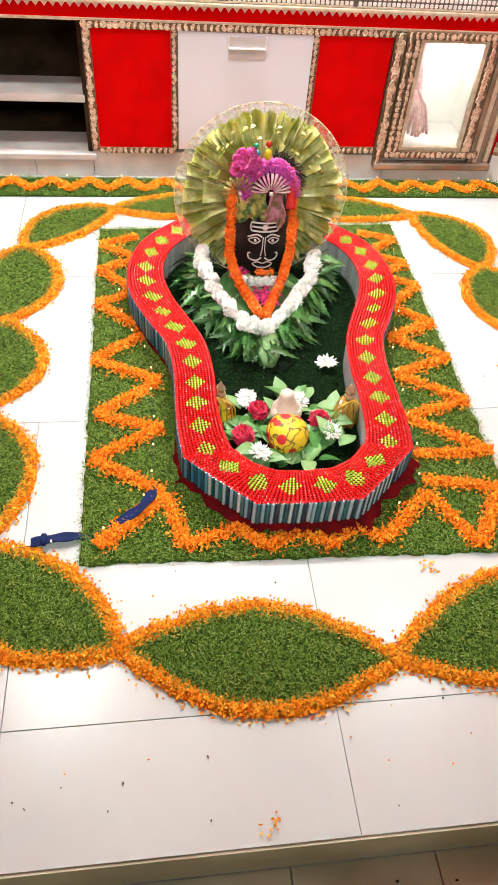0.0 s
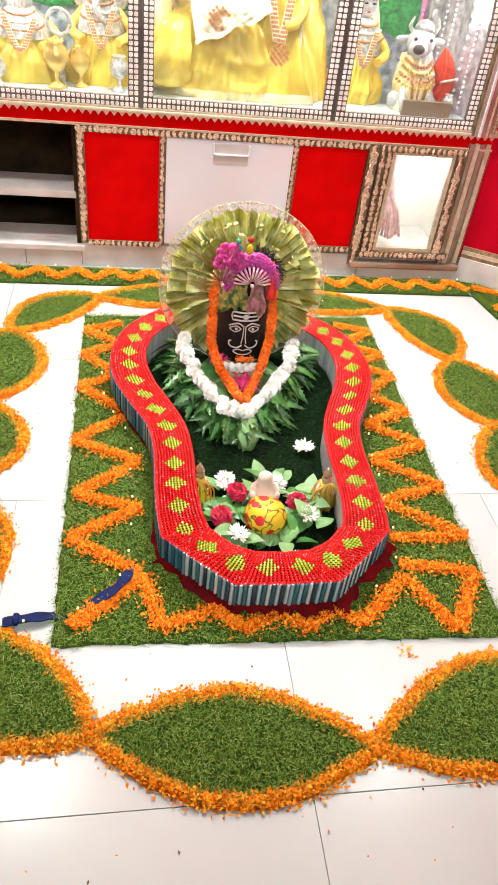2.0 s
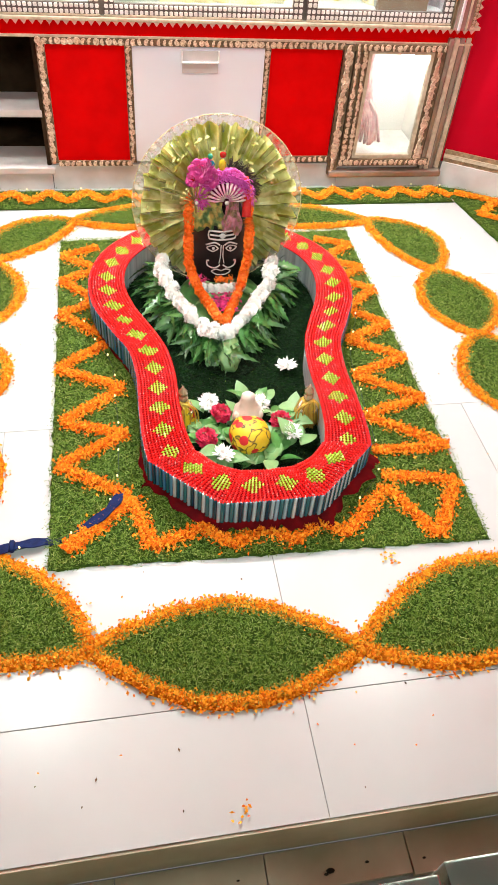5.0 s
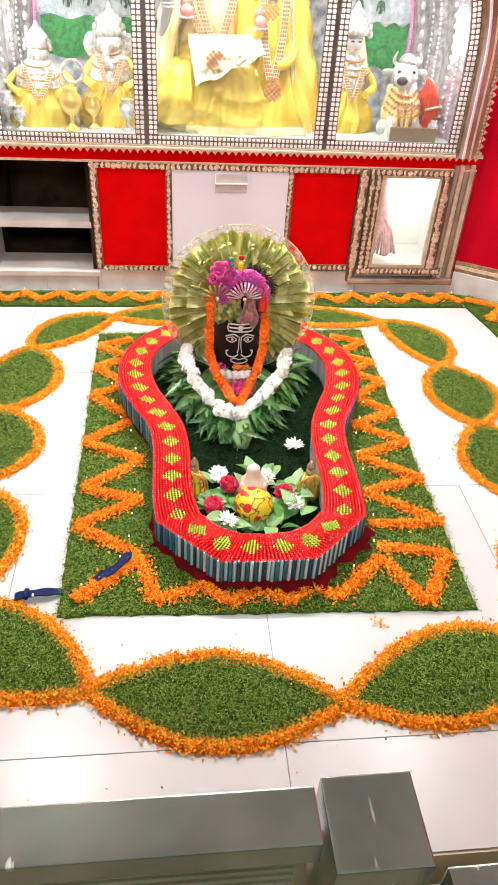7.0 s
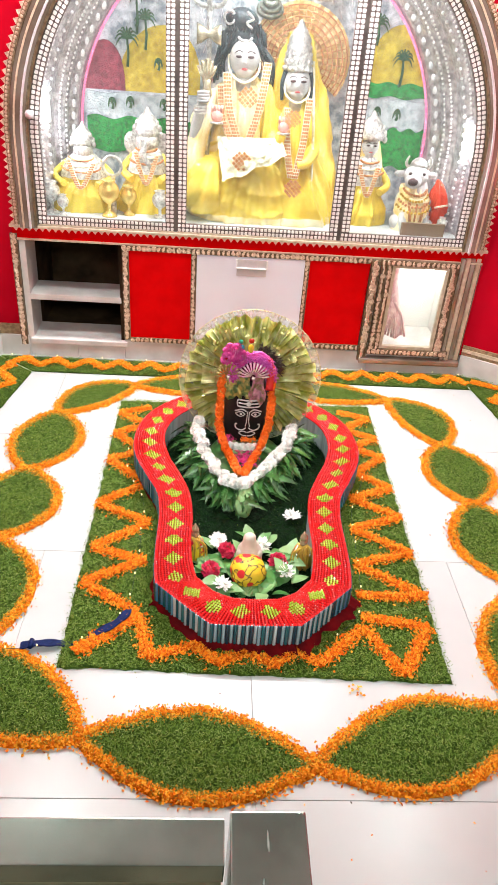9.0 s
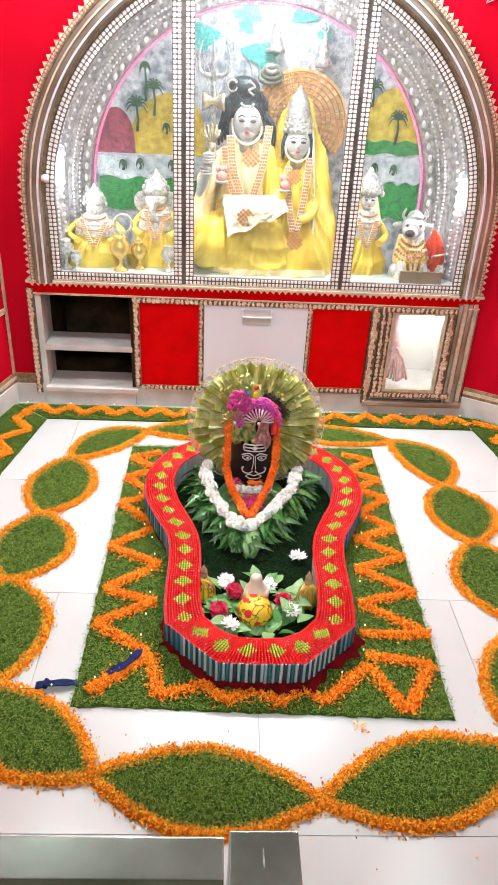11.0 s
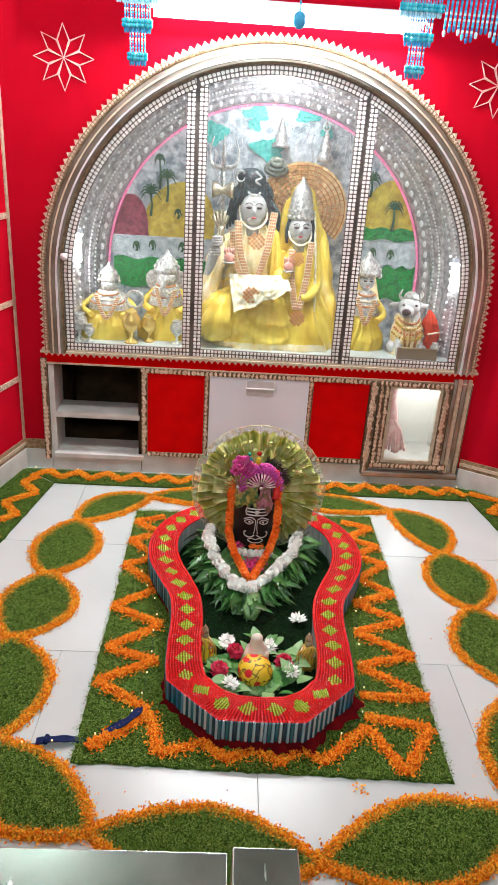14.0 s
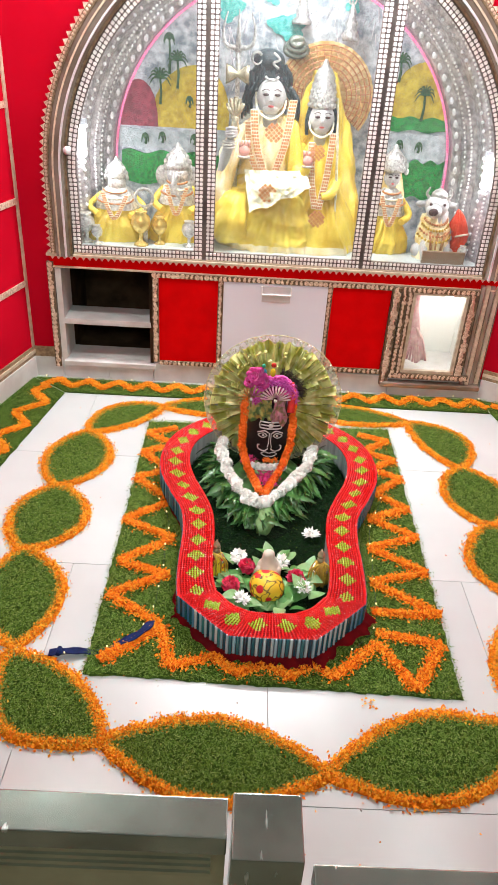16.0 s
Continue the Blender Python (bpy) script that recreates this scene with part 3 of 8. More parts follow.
def door_frame(x0, x1, name, label):
    """A glazed leaf of the case: stiles, bottom rail, arched top rail, pane, white bead trim."""
    leaf = part(name, boxbm(x0, x1, -0.014, -0.002, 0.540, 0.572), DARK_GAP, case, label)
    bm = bmesh.new()
    k = int((x1 - x0) / 0.0145)
    for i in range(k):
        for zb in (0.5490, 0.5645):
            bead_at(bm, x0 + (i + 0.5) * (x1 - x0) / k, -0.0145, zb, (x1 - x0) / k * 0.36, 0.0054)
    beads_part(bm, leaf)
    part("edge_strip", boxbm(x0, x1, -0.018, -0.0145, 0.5385, 0.5425), GOLD_PALE, leaf)
    for xs in (x0, x1 - 0.032):
        edge = abs(xs - x0) < 1e-6 and x0 < -0.7 or abs(xs - (x1 - 0.032)) < 1e-6 and x1 > 0.7
        top = CZ + 0.0 if edge else min(arch_z(xs, 0.796), arch_z(xs + 0.032, 0.796))
        part("stile", boxbm(xs, xs + 0.032, -0.014, -0.002, 0.572, top), DARK_GAP, leaf)
        bm = bmesh.new()
        m = int((top - 0.574) / 0.0150)
        hh = (top - 0.574) / m
        for i in range(m):
            for dx in (-0.0078, 0.0078):
                bead_at(bm, xs + 0.016 + dx, -0.0145, 0.574 + (i + 0.5) * hh, 0.0060, hh * 0.38)
        beads_part(bm, leaf)
    # arched top rail of this leaf
    bm, sb = bmesh.new(), bmesh.new()
    a0 = max(-1.0, (x0 - CX) / 0.78)
    a1 = min(1.0, (x1 - CX) / 0.78)
    t0, t1 = math.acos(a0), math.acos(a1)
    nn = max(6, int(abs(t0 - t1) * 0.78 / 0.0155))
    prev = None
    for i in range(nn + 1):
        t = t0 + (t1 - t0) * i / nn
        c, s = math.cos(t), math.sin(t)
        ring = [bm.verts.new((CX + r * c, y, CZ + r * s)) for r in (0.766, 0.799) for y in (-0.017, -0.004)]
        if prev:
            for q in ((0, 2), (3, 1), (2, 3), (1, 0)):
                bm.faces.new((prev[q[0]], prev[q[1]], ring[q[1]], ring[q[0]]))
        prev = ring
        if i < nn:
            tm = t0 + (t1 - t0) * (i + 0.5) / nn
            for rb in (0.7747, 0.7903):
                bead_at(sb, CX + rb * math.cos(tm), -0.0175, CZ + rb * math.sin(tm), 0.0060, 0.0060, -tm)
    bmesh.ops.recalc_face_normals(bm, faces=bm.faces[:])
    part("top_rail", bm, DARK_GAP, leaf)
    beads_part(sb, leaf)
    # pane
    pts = [(x0 + 0.02, 0.57), (x1 - 0.02, 0.57)]
    for i in range(17):
        x = x1 - 0.02 + (x0 - x1 + 0.04) * i / 16
        pts.append((x, arch_z(x, 0.775)))
    bm = bmesh.new()
    prism(bm, [(x, -0.009, z) for x, z in pts], (0, 0.003, 0))
    pane = part("pane", bm, GLASS, leaf)
    pane.visible_shadow = False
    return leaf


door_frame(-0.832, -0.334, "case_door", "studded glass leaf over the small statues")
door_frame(-0.322, 0.279, "case_door", "studded glass leaf before the main statues")
door_frame(0.291, 0.765, "case_door", "studded glass leaf over the bull statue")
for xg in (-0.328, 0.285):
    part("meeting_bar", boxbm(xg - 0.006, xg + 0.006, -0.010, 0.0, 0.54, arch_z(xg, 0.80)), DARK_GAP, case)

bm = bmesh.new()
lathe(bm, [(0.010, 0.0), (0.010, 0.006), (0.006, 0.010), (0.012, 0.018), (0.015, 0.026), (0.010, 0.034), (0.002, 0.037)], seg=16, m=pose(-0.823, -0.016, 0.918, 90, 0, 0))
part("knob", bm, SILVER, case, "round silver knob")
# inside of the case
CB = 0.40
part("case_floor", boxbm(CX - 0.80, CX + 0.80, 0.0, CB + 0.02, 0.535, 0.556), MARBLE, case, "white marble case floor")
bm = bmesh.new()
stepsr = [(0.800, 0.0), (0.796, 0.10), (0.768, 0.14), (0.762, 0.21), (0.730, 0.25), (0.724, 0.31), (0.694, 0.34), (0.690, CB)]
rings = []
for r, y in stepsr:
    rings.append([bm.verts.new((x, y, z)) for x, z in arch(r, 56, CZ - 0.556)])
for a, b in zip(rings, rings[1:]):
    for k in range(len(a) - 1):
        bm.faces.new((a[k], a[k + 1], b[k + 1], b[k]))
part("silver_vault", bm, mat("dull_silver_foil", (0.66, 0.62, 0.65), (0.34, 0.31, 0.33), 46, 0.35, 0.5, bump=0.7, bscale=130), case, "stepped silver foil vault")
PEARL = mat("pearl_bead", (0.90, 0.88, 0.89), (0.82, 0.80, 0.82), 40, 0.25)
PINKLED = mat("pink_rope_light", (0.95, 0.20, 0.42), (0.92, 0.40, 0.58), 60, 0.35, emit=0.5)
for r, y, sz, step, m in ((0.784, 0.110, 0.0052, 0.016, PEARL), (0.766, 0.135, 0.0066, 0.032, PEARL), (0.745, 0.23, 0.0056, 0.015, PEARL), (0.727, 0.262, 0.0052, 0.018, PEARL), (0.710, 0.325, 0.0105, 0.044, PEARL), (0.684, 0.378, 0.0062, 0.0105, PINKLED)):
    bm = bmesh.new()
    n = int(math.pi * r / step)
    pp = [(CX - r * math.cos(math.pi * k / n), CZ + r * math.sin(math.pi * k / n)) for k in range(n + 1)]
    m2 = int((CZ - 0.57) / step)
    pp += [(CX + s * r, CZ - step * (k + 1)) for k in range(m2) for s in (-1, 1)]
    for x, z in pp:
        ball(bm, (x, y, z), (sz, sz * 0.8, sz * (1.5 if sz > 0.008 else 1)), seg=6, ring=4)
    part("beading", bm, m, case)["kind"] = "stuff"

# ---- grass and marigold carpet ----
GRASS_BASE = mat("grass_bed", (0.022, 0.050, 0.007), (0.048, 0.092, 0.013), 60, 0.95, bump=1.0, bscale=300, spec=0.1)
GRASS = mat("cut_grass", (0.1, 0.2, 0.05), rough=0.6, spec=0.22, island=[(0.050, 0.108, 0.010), (0.088, 0.168, 0.014), (0.110, 0.198, 0.018), (0.130, 0.222, 0.024), (0.150, 0.245, 0.034), (0.30, 0.38, 0.10)])
PETAL_BASE = mat("petal_bed", (0.76, 0.22, 0.008), (0.58, 0.13, 0.004), 120, 0.9, bump=1.0, bscale=260, spec=0.1)
PETAL = mat("marigold_petal", (0.9, 0.3, 0.02), rough=0.7, spec=0.15, island=[(0.66, 0.13, 0.004), (0.92, 0.30, 0.008), (0.95, 0.40, 0.016), (0.97, 0.52, 0.05), (0.92, 0.25, 0.005), (0.56, 0.11, 0.004)])
PETAL_RED = mat("red_marigold_petal", (0.9, 0.2, 0.02), rough=0.7, spec=0.15, island=[(0.60, 0.09, 0.003), (0.92, 0.23, 0.007), (0.95, 0.32, 0.012), (0.97, 0.46, 0.04), (0.90, 0.18, 0.005), (0.64, 0.09, 0.003)])
PETAL_RED_BASE = mat("red_petal_bed", (0.62, 0.11, 0.005), (0.42, 0.06, 0.003), 120, 0.9, bump=1.0, bscale=260, spec=0.1)
rng = np.random.default_rng(7)


def scatter(name, pts, length, width, material, lift, tilt, label, category, parent=None, curl=0.3):
    """Small bent slivers lying about at the given (x, y, z) places."""
    n = len(pts)
    pts = np.asarray(pts, float)
    a = rng.uniform(0, 2 * math.pi, n)
    L = length * rng.uniform(0.6, 1.3, n) / 2
    W = width * rng.uniform(0.7, 1.3, n) / 2
    t = rng.uniform(-tilt, tilt, n)
    d = np.stack([np.cos(a) * np.cos(t), np.sin(a) * np.cos(t), np.sin(t)], 1)
    roll = rng.uniform(-0.9, 0.9, n)
    s = np.stack([-np.sin(a) * np.cos(roll), np.cos(a) * np.cos(roll), np.sin(roll)], 1)
    c = pts + np.stack([np.zeros(n), np.zeros(n), lift * rng.uniform(0.2, 1.0, n) + np.abs(np.sin(t)) * L], 1)
    up = np.stack([np.zeros(n), np.zeros(n), L * curl], 1)
    v = np.empty((n, 4, 3))
    v[:, 0] = c - d * L[:, None] - up
    v[:, 1] = c + s * W[:, None]
    v[:, 2] = c + d * L[:, None] - up * 0.3
    v[:, 3] = c - s * W[:, None]
    me = bpy.data.meshes.new(name)
    me.vertices.add(4 * n)
    me.vertices.foreach_set("co", v.ravel())
    me.loops.add(4 * n)
    me.loops.foreach_set("vertex_index", np.arange(4 * n, dtype=np.int32))
    me.polygons.add(n)
    me.polygons.foreach_set("loop_start", np.arange(0, 4 * n, 4, dtype=np.int32))
    me.update(calc_edges=True)
    me.materials.append(material)
    ob = new(name, me)
    if parent:
        ob.parent = parent
        ob["kind"] = "stuff"
        return ob
    return tagged(ob, label, category, kind="stuff")


def in_poly(poly, p):
    poly = np.asarray(poly)
    x, y = p[:, 0], p[:, 1]
    inside = np.zeros(len(p), bool)
    j = len(poly) - 1
    for i in range(len(poly)):
        xi, yi, xj, yj = *poly[i], *poly[j]
        if yi != yj:
            inside ^= ((yi > y) != (yj > y)) & (x < (xj - xi) * (y - yi) / (yj - yi) + xi)
        j = i
    return inside


def fill(poly, per_m2):
    poly = np.asarray(poly)
    lo, hi = poly.min(0), poly.max(0)
    n = int((hi - lo).prod() * per_m2)
    p = rng.uniform(lo, hi, (n, 2))
    return p[in_poly(poly, p)]


def ragged(poly, amount, step=0.012):
    """The outline resampled and frayed."""
    out = []
    m = len(poly)
    for k in range(m):
        a, b = np.array(poly[k]), np.array(poly[(k + 1) % m])
        n = max(1, int(np.linalg.norm(b - a) / step))
        for i in range(n):
            p = a + (b - a) * i / n
            w = noise.noise((p[0] * 30, p[1] * 30, 3.0)) + 0.6 * noise.noise((p[0] * 90, p[1] * 90, 7.0))
            c = np.mean(np.asarray(poly), 0)
            out.append(tuple(p + (p - c) / (np.linalg.norm(p - c) + 1e-9) * w * amount))
    return out


def bed(name, poly, h, material, label, category, amount=0.006, parent=None):
    """A low heap over an outline: flat top, sloped frayed edge."""
    rp = ragged(poly, amount)
    c = np.mean(np.asarray(rp), 0)
    bm = bmesh.new()
    lowv = [bm.verts.new((x, y, 0.0015)) for x, y in rp]
    topv = []
    for x, y in rp:
        d = np.array((x, y)) - c
        l = np.linalg.norm(d)
        q = c + d * max(0.0, (l - h * 1.1) / l)
        topv.append(bm.verts.new((q[0], q[1], h)))
    m = len(rp)
    for k in range(m):
        bm.faces.new((lowv[k], lowv[(k + 1) % m], topv[(k + 1) % m], topv[k]))
    bm.faces.new(topv)
    ob = part(name, bm, material, parent)
    return ob if parent else tagged(ob, label, category)


def grass_patch(name, poly, label, h=0.006, density=42000, group=""):
    patch = empty(name, label, "grass", group=group)
    bed("grass_bed", poly, h, GRASS_BASE, "", "", parent=patch)
    p = fill(ragged(poly, 0.008), density)
    p = p + rng.normal(0, 0.0055, p.shape)
    z = np.full((len(p), 1), h)
    scatter("grass_litter", np.hstack([p, z]), 0.0092, 0.0019, GRASS, 0.005, 0.6, "", "", parent=patch, curl=0.1)
    return patch


def ribbon_points(path, width, per_m2, jitter=0.35):
    """Random places along a band round a polyline, thicker in the middle."""
    path = np.asarray(path, float)
    seg = np.linalg.norm(np.diff(path, axis=0), axis=1)
    n = int(seg.sum() * width * per_m2)
    k = rng.choice(len(seg), n, p=seg / seg.sum())
    t = rng.uniform(0, 1, n)[:, None]
    d = np.diff(path, axis=0)[k]
    nv = np.stack([-d[:, 1], d[:, 0]], 1) / (np.linalg.norm(d, axis=1)[:, None] + 1e-9)
    off = np.clip(rng.normal(0, 0.43, n), -1.6, 1.6)
    p = path[k] + d * t + nv * (off * width / 2)[:, None]
    h = 0.007 * np.clip(1 - np.abs(off), 0, 1)
    return np.hstack([p, h[:, None]])


def petal_band(name, paths, width, label, h=0.005, base_z=0.0, density=95000, core=0.30, mats=None):
    band = empty(name, label, "petals")
    bm = bmesh.new()
    for path in paths:
        prev = None
        pa = [Vector((x, y, 0)) for x, y in path]
        for i, q in enumerate(pa):
            d = (pa[min(i + 1, len(pa) - 1)] - pa[max(i - 1, 0)])
            d = d.normalized() if d.length > 1e-9 else Vector((1, 0, 0))
            nv = Vector((-d.y, d.x, 0))
            w = width * core * (1 + 0.45 * noise.noise((q.x * 45, q.y * 45, 1.0)))
            ring = [bm.verts.new(q + nv * (w * s) + Vector((0, 0, base_z + hz))) for s, hz in ((-1, 0.001), (-0.5, h), (0.5, h), (1, 0.001))]
            if prev:
                for k in range(3):
                    bm.faces.new((prev[k], prev[k + 1], ring[k + 1], ring[k]))
            prev = ring
    part("petal_bed", bm, mats[1] if mats else PETAL_BASE, band)
    pp = np.vstack([ribbon_points(p, width, density) for p in paths])
    pp[:, 2] += base_z
    scatter("petal_litter", pp, 0.0085, 0.0050, mats[0] if mats else PETAL, 0.005, 0.8, "", "", parent=band, curl=0.5)
    return band


def densify(pts, step=0.012):
    out = []
    for a, b in zip(pts, pts[1:]):
        a, b = np.array(a), np.array(b)
        n = max(1, int(np.linalg.norm(b - a) / step))
        out += [tuple(a + (b - a) * i / n) for i in range(n)]
    return out + [tuple(pts[-1])]


# the grass mat under the basin
MAT = [(-0.506, -1.585), (0.412, -1.612), (0.428, -0.33), (-0.505, -0.362)]
MAT_H = 0.006
grass_patch("grass_mat", MAT, "rectangular mat of cut green grass on the marble", MAT_H, 110000)

# leaf-shaped beds in a ring: junctions of the chain of leaves
JOINTS = [(-0.467, -0.240), (-0.715, -0.462), (-0.748, -0.817), (-0.770, -1.145), (-0.690, -1.508), (-0.425, -1.765),
          (0.068, -1.822), (0.550, -1.695), (0.700, -1.290), (0.667, -0.917), (0.652, -0.587), (0.521, -0.272), (0.02, -0.19)]
BULGE = [0.078, 0.108, 0.114, 0.106, 0.094, 0.098, 0.102, 0.100, 0.114, 0.110, 0.092, 0.068, 0.070]
SHIFT = [-0.032, 0.012, 0.022, 0.005, -0.036, -0.006, -0.012, 0.0, 0.010, -0.010, -0.050, 0.0, 0.0]
BLUNT = [0.68, 0.66, 0.66, 0.75, 0.85, 0.92, 0.92, 0.90, 0.72, 0.66, 0.66, 0.85, 0.85]
for k, (p, q) in enumerate(zip(JOINTS, JOINTS[1:] + JOINTS[:1])):
    p, q = np.array(p), np.array(q)
    if k == 4:
        p = np.array((-0.700, -1.525))
    d = q - p
    L = np.linalg.norm(d)
    d /= L
    nv = np.array((-d[1], d[0]))
    side = []
    for s in (-1, 1):
        row = []
        for i in range(33):
            t = i / 32
            w = BULGE[k] * (math.sin(math.pi * t) ** BLUNT[k] if 0 < t < 1 else 0.0)
            row.append(tuple(p + d * L * t + nv * (w * s + SHIFT[k] * max(0.0, math.sin(math.pi * t)) ** BLUNT[k])))
        side.append(row)
    wob = [0.006 * noise.noise((k * 3.1, i * 0.35, 0.0)) for i in range(33)]
    side = [[(x + wob[i] * nv[0], y + wob[32 - i] * nv[1]) for i, (x, y) in enumerate(row)] for row in side]
    poly = side[0] + side[1][::-1][1:-1]
    grass_patch("grass_leaf", poly, "leaf-shaped bed of cut grass edged with marigold petals", 0.005, 115000, "grass leaves in a ring")
    petal_band("marigold_outline", [side[0], side[1]], 0.046, "orange marigold petal outline round a grass leaf", h=0.007)

# zigzag of petals on the mat
left = [(-0.39, -0.42), (-0.495, -0.465), (-0.387, -0.542), (-0.498, -0.598), (-0.392, -0.705), (-0.499, -0.760), (-0.36, -0.885), (-0.500, -0.992),
        (-0.338, -1.075), (-0.486, -1.187), (-0.335, -1.235), (-0.492, -1.321), (-0.338, -1.424), (-0.472, -1.551)]
right = [(0.30, -0.40), (0.41, -0.44), (0.30, -0.52), (0.415, -0.575), (0.31, -0.64), (0.418, -0.690), (0.31, -0.790), (0.412, -0.87), (0.272, -0.927), (0.414, -1.013), (0.252, -1.075), (0.411, -1.175), (0.240, -1.225), (0.413, -1.345), (0.225, -1.345)]
front = [(-0.332, -1.430), (-0.300, -1.562), (-0.185, -1.520), (-0.142, -1.573), (-0.062, -1.540), (-0.005, -1.579), (0.05, -1.53), (0.105, -1.572), (0.225, -1.455), (0.300, -1.598), (0.392, -1.450), (0.225, -1.42)]
petal_band("marigold_zigzag", [densify(left), densify(right), densify(front), densify([(-0.472, -1.551), (-0.332, -1.43)])], 0.046,
           "zigzag of orange marigold petals on the grass mat", h=0.006, base_z=MAT_H + 0.003, density=90000, core=0.16, mats=(PETAL_RED, PETAL_RED_BASE))

# band of grass and petals along the foot of the walls
grass_patch("grass_strip", [(-1.03, -0.035), (0.88, -0.035), (0.885, -0.152), (-0.875, -0.158)], "strip of cut grass along the foot of the shrine", 0.005, 60000)
grass_patch("grass_strip", [(-1.035, -0.035), (-0.877, -0.162), (-1.015, -1.00), (-1.28, -1.00)], "strip of cut grass along the side wall", 0.005, 55000)
grass_patch("grass_strip", [(0.882, -0.037), (0.888, -0.154), (1.035, -1.00), (1.24, -1.00), (1.10, -0.16), (0.93, -0.05)][::-1], "strip of cut grass along the side wall", 0.005, 55000)
zz = [(-0.98 + 0.062 * k, -0.060 if k % 2 else -0.125) for k in range(31)]
zl = [(-0.95, -0.12)] + [((-0.908 if k % 2 else -1.0) - 0.013 * k, -0.178 - 0.090 * k) for k in range(9)]
zr = [(0.90, -0.10)] + [((0.925 if k % 2 else 1.04) + 0.014 * k, -0.17 - 0.087 * k) for k in range(9)]
petal_band("marigold_border", [densify(zz), densify(zl), densify(zr)], 0.042, "wavy border of marigold petals along the walls", h=0.006, base_z=0.009)
# fallen petals
loose = np.hstack([rng.uniform((-0.95, -2.05), (0.9, -0.2), (120, 2)), np.full((120, 1), 0.002)])
scatter("petal_litter", loose, 0.0055, 0.0035, PETAL, 0.001, 0.1, "few stray petals and bits on the marble", "petals")

for cx_, cy_, n_, sp in ((0.179, -1.636, 18, 0.009), (-0.199, -2.069, 12, 0.012)):
    clump = np.hstack([rng.normal((cx_, cy_), sp, (n_, 2)), np.full((n_, 1), 0.002)])
    scatter("petal_litter", clump, 0.008, 0.005, PETAL, 0.003, 0.4, "small clump of fallen petals on the marble", "petals")
BITS = mat("dry_bits", (0.12, 0.07, 0.03), rough=0.8, island=[(0.05, 0.03, 0.015), (0.16, 0.09, 0.04), (0.07, 0.09, 0.03)])
dry = np.hstack([rng.uniform((-0.95, -2.08), (0.9, -1.55), (46, 2)), np.full((46, 1), 0.002)])
scatter("dry_litter", dry, 0.006, 0.0032, BITS, 0.001, 0.1, "few dark dry leaf bits on the marble", "litter")

# ---- the basin ----
BX = -0.052
RIM_Z = 0.095
RED_BEAD = mat("red_glass_bead", (0.8, 0.01, 0.01), rough=0.28, coat=0.08, spec=0.35, island=[(0.66, 0.003, 0.004), (0.78, 0.005, 0.006), (0.88, 0.014, 0.012)])
LIME_BEAD = mat("lime_glass_bead", (0.4, 0.6, 0.05), rough=0.12, coat=1.0, island=[(0.30, 0.48, 0.03), (0.46, 0.66, 0.06), (0.55, 0.70, 0.12)])
SIDE_BEAD = mat("blue_tube_bead", (0.2, 0.3, 0.4), rough=0.25, coat=0.3, island=[(0.28, 0.42, 0.48), (0.40, 0.50, 0.53), (0.58, 0.62, 0.62), (0.14, 0.32, 0.42)])
RED_BASE = mat("red_cloth", (0.34, 0.003, 0.005), (0.22, 0.002, 0.004), 20, 0.8, spec=0.1)
INNER = mat("silver_sheet", (0.66, 0.70, 0.70), (0.40, 0.45, 0.46), 12, 0.35, 0.1, bump=0.1, bscale=60)
nt_ = INNER.node_tree
for no_ in [n for n in nt_.nodes if n.type == "TEX_NOISE"]:
    src_ = no_.inputs["Vector"].links[0].from_socket
    mp_ = nt_.nodes.new("ShaderNodeMapping")
    mp_.inputs["Scale"].default_value = (5.0, 5.0, 0.15)
    nt_.links.new(src_, mp_.inputs["Vector"])
    nt_.links.new(mp_.outputs["Vector"], no_.inputs["Vector"])
# dark green turf taken near-black, with the basin's shade in its colour
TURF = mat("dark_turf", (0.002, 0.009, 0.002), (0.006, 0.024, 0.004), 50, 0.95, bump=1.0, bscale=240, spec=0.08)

# half outlines (half width, y) from the back to the front
OUT_HALF = [(0.0, -0.405), (0.14, -0.425), (0.245, -0.490), (0.325, -0.590), (0.358, -0.71), (0.350, -0.83), (0.305, -0.945), (0.266, -1.03), (0.252, -1.13), (0.252, -1.24), (0.250, -1.33), (0.243, -1.392), (0.236, -1.402), (0.175, -1.462), (0.112, -1.520), (0.100, -1.525), (0.05, -1.527), (0.0, -1.528)]
IN_HALF = [(0.0, -0.485), (0.12, -0.500), (0.20, -0.560), (0.252, -0.640), (0.268, -0.735), (0.248, -0.84), (0.205, -0.945), (0.176, -1.03), (0.164, -1.13), (0.164, -1.235), (0.158, -1.315), (0.146, -1.372), (0.136, -1.384), (0.104, -1.420), (0.066, -1.440), (0.056, -1.444), (0.03, -1.446), (0.0, -1.448)]


def rim_loop(half, n):
    pts = [(BX - w, y, 0) for w, y in half[::-1]][:-1] + [(BX + w, y, 0) for w, y in half][:-1]
    return smoothpath(pts, n, closed=True)


NS = 10
OL, IL = rim_loop(OUT_HALF, NS), rim_loop(IN_HALF, NS)
M = len(OL)
basin = empty("bead_covered_basin", "keyhole-shaped basin with red and lime beaded rim on grass", "basin")


def strip_between(a, za, b, zb):
    bm = bmesh.new()
    va = [bm.verts.new((p.x, p.y, za)) for p in a]
    vb = [bm.verts.new((p.x, p.y, zb)) for p in b]
    for k in range(len(a)):
        bm.faces.new((va[k], va[(k + 1) % len(a)], vb[(k + 1) % len(a)], vb[k]))
    bmesh.ops.recalc_face_normals(bm, faces=bm.faces[:])
    return bm


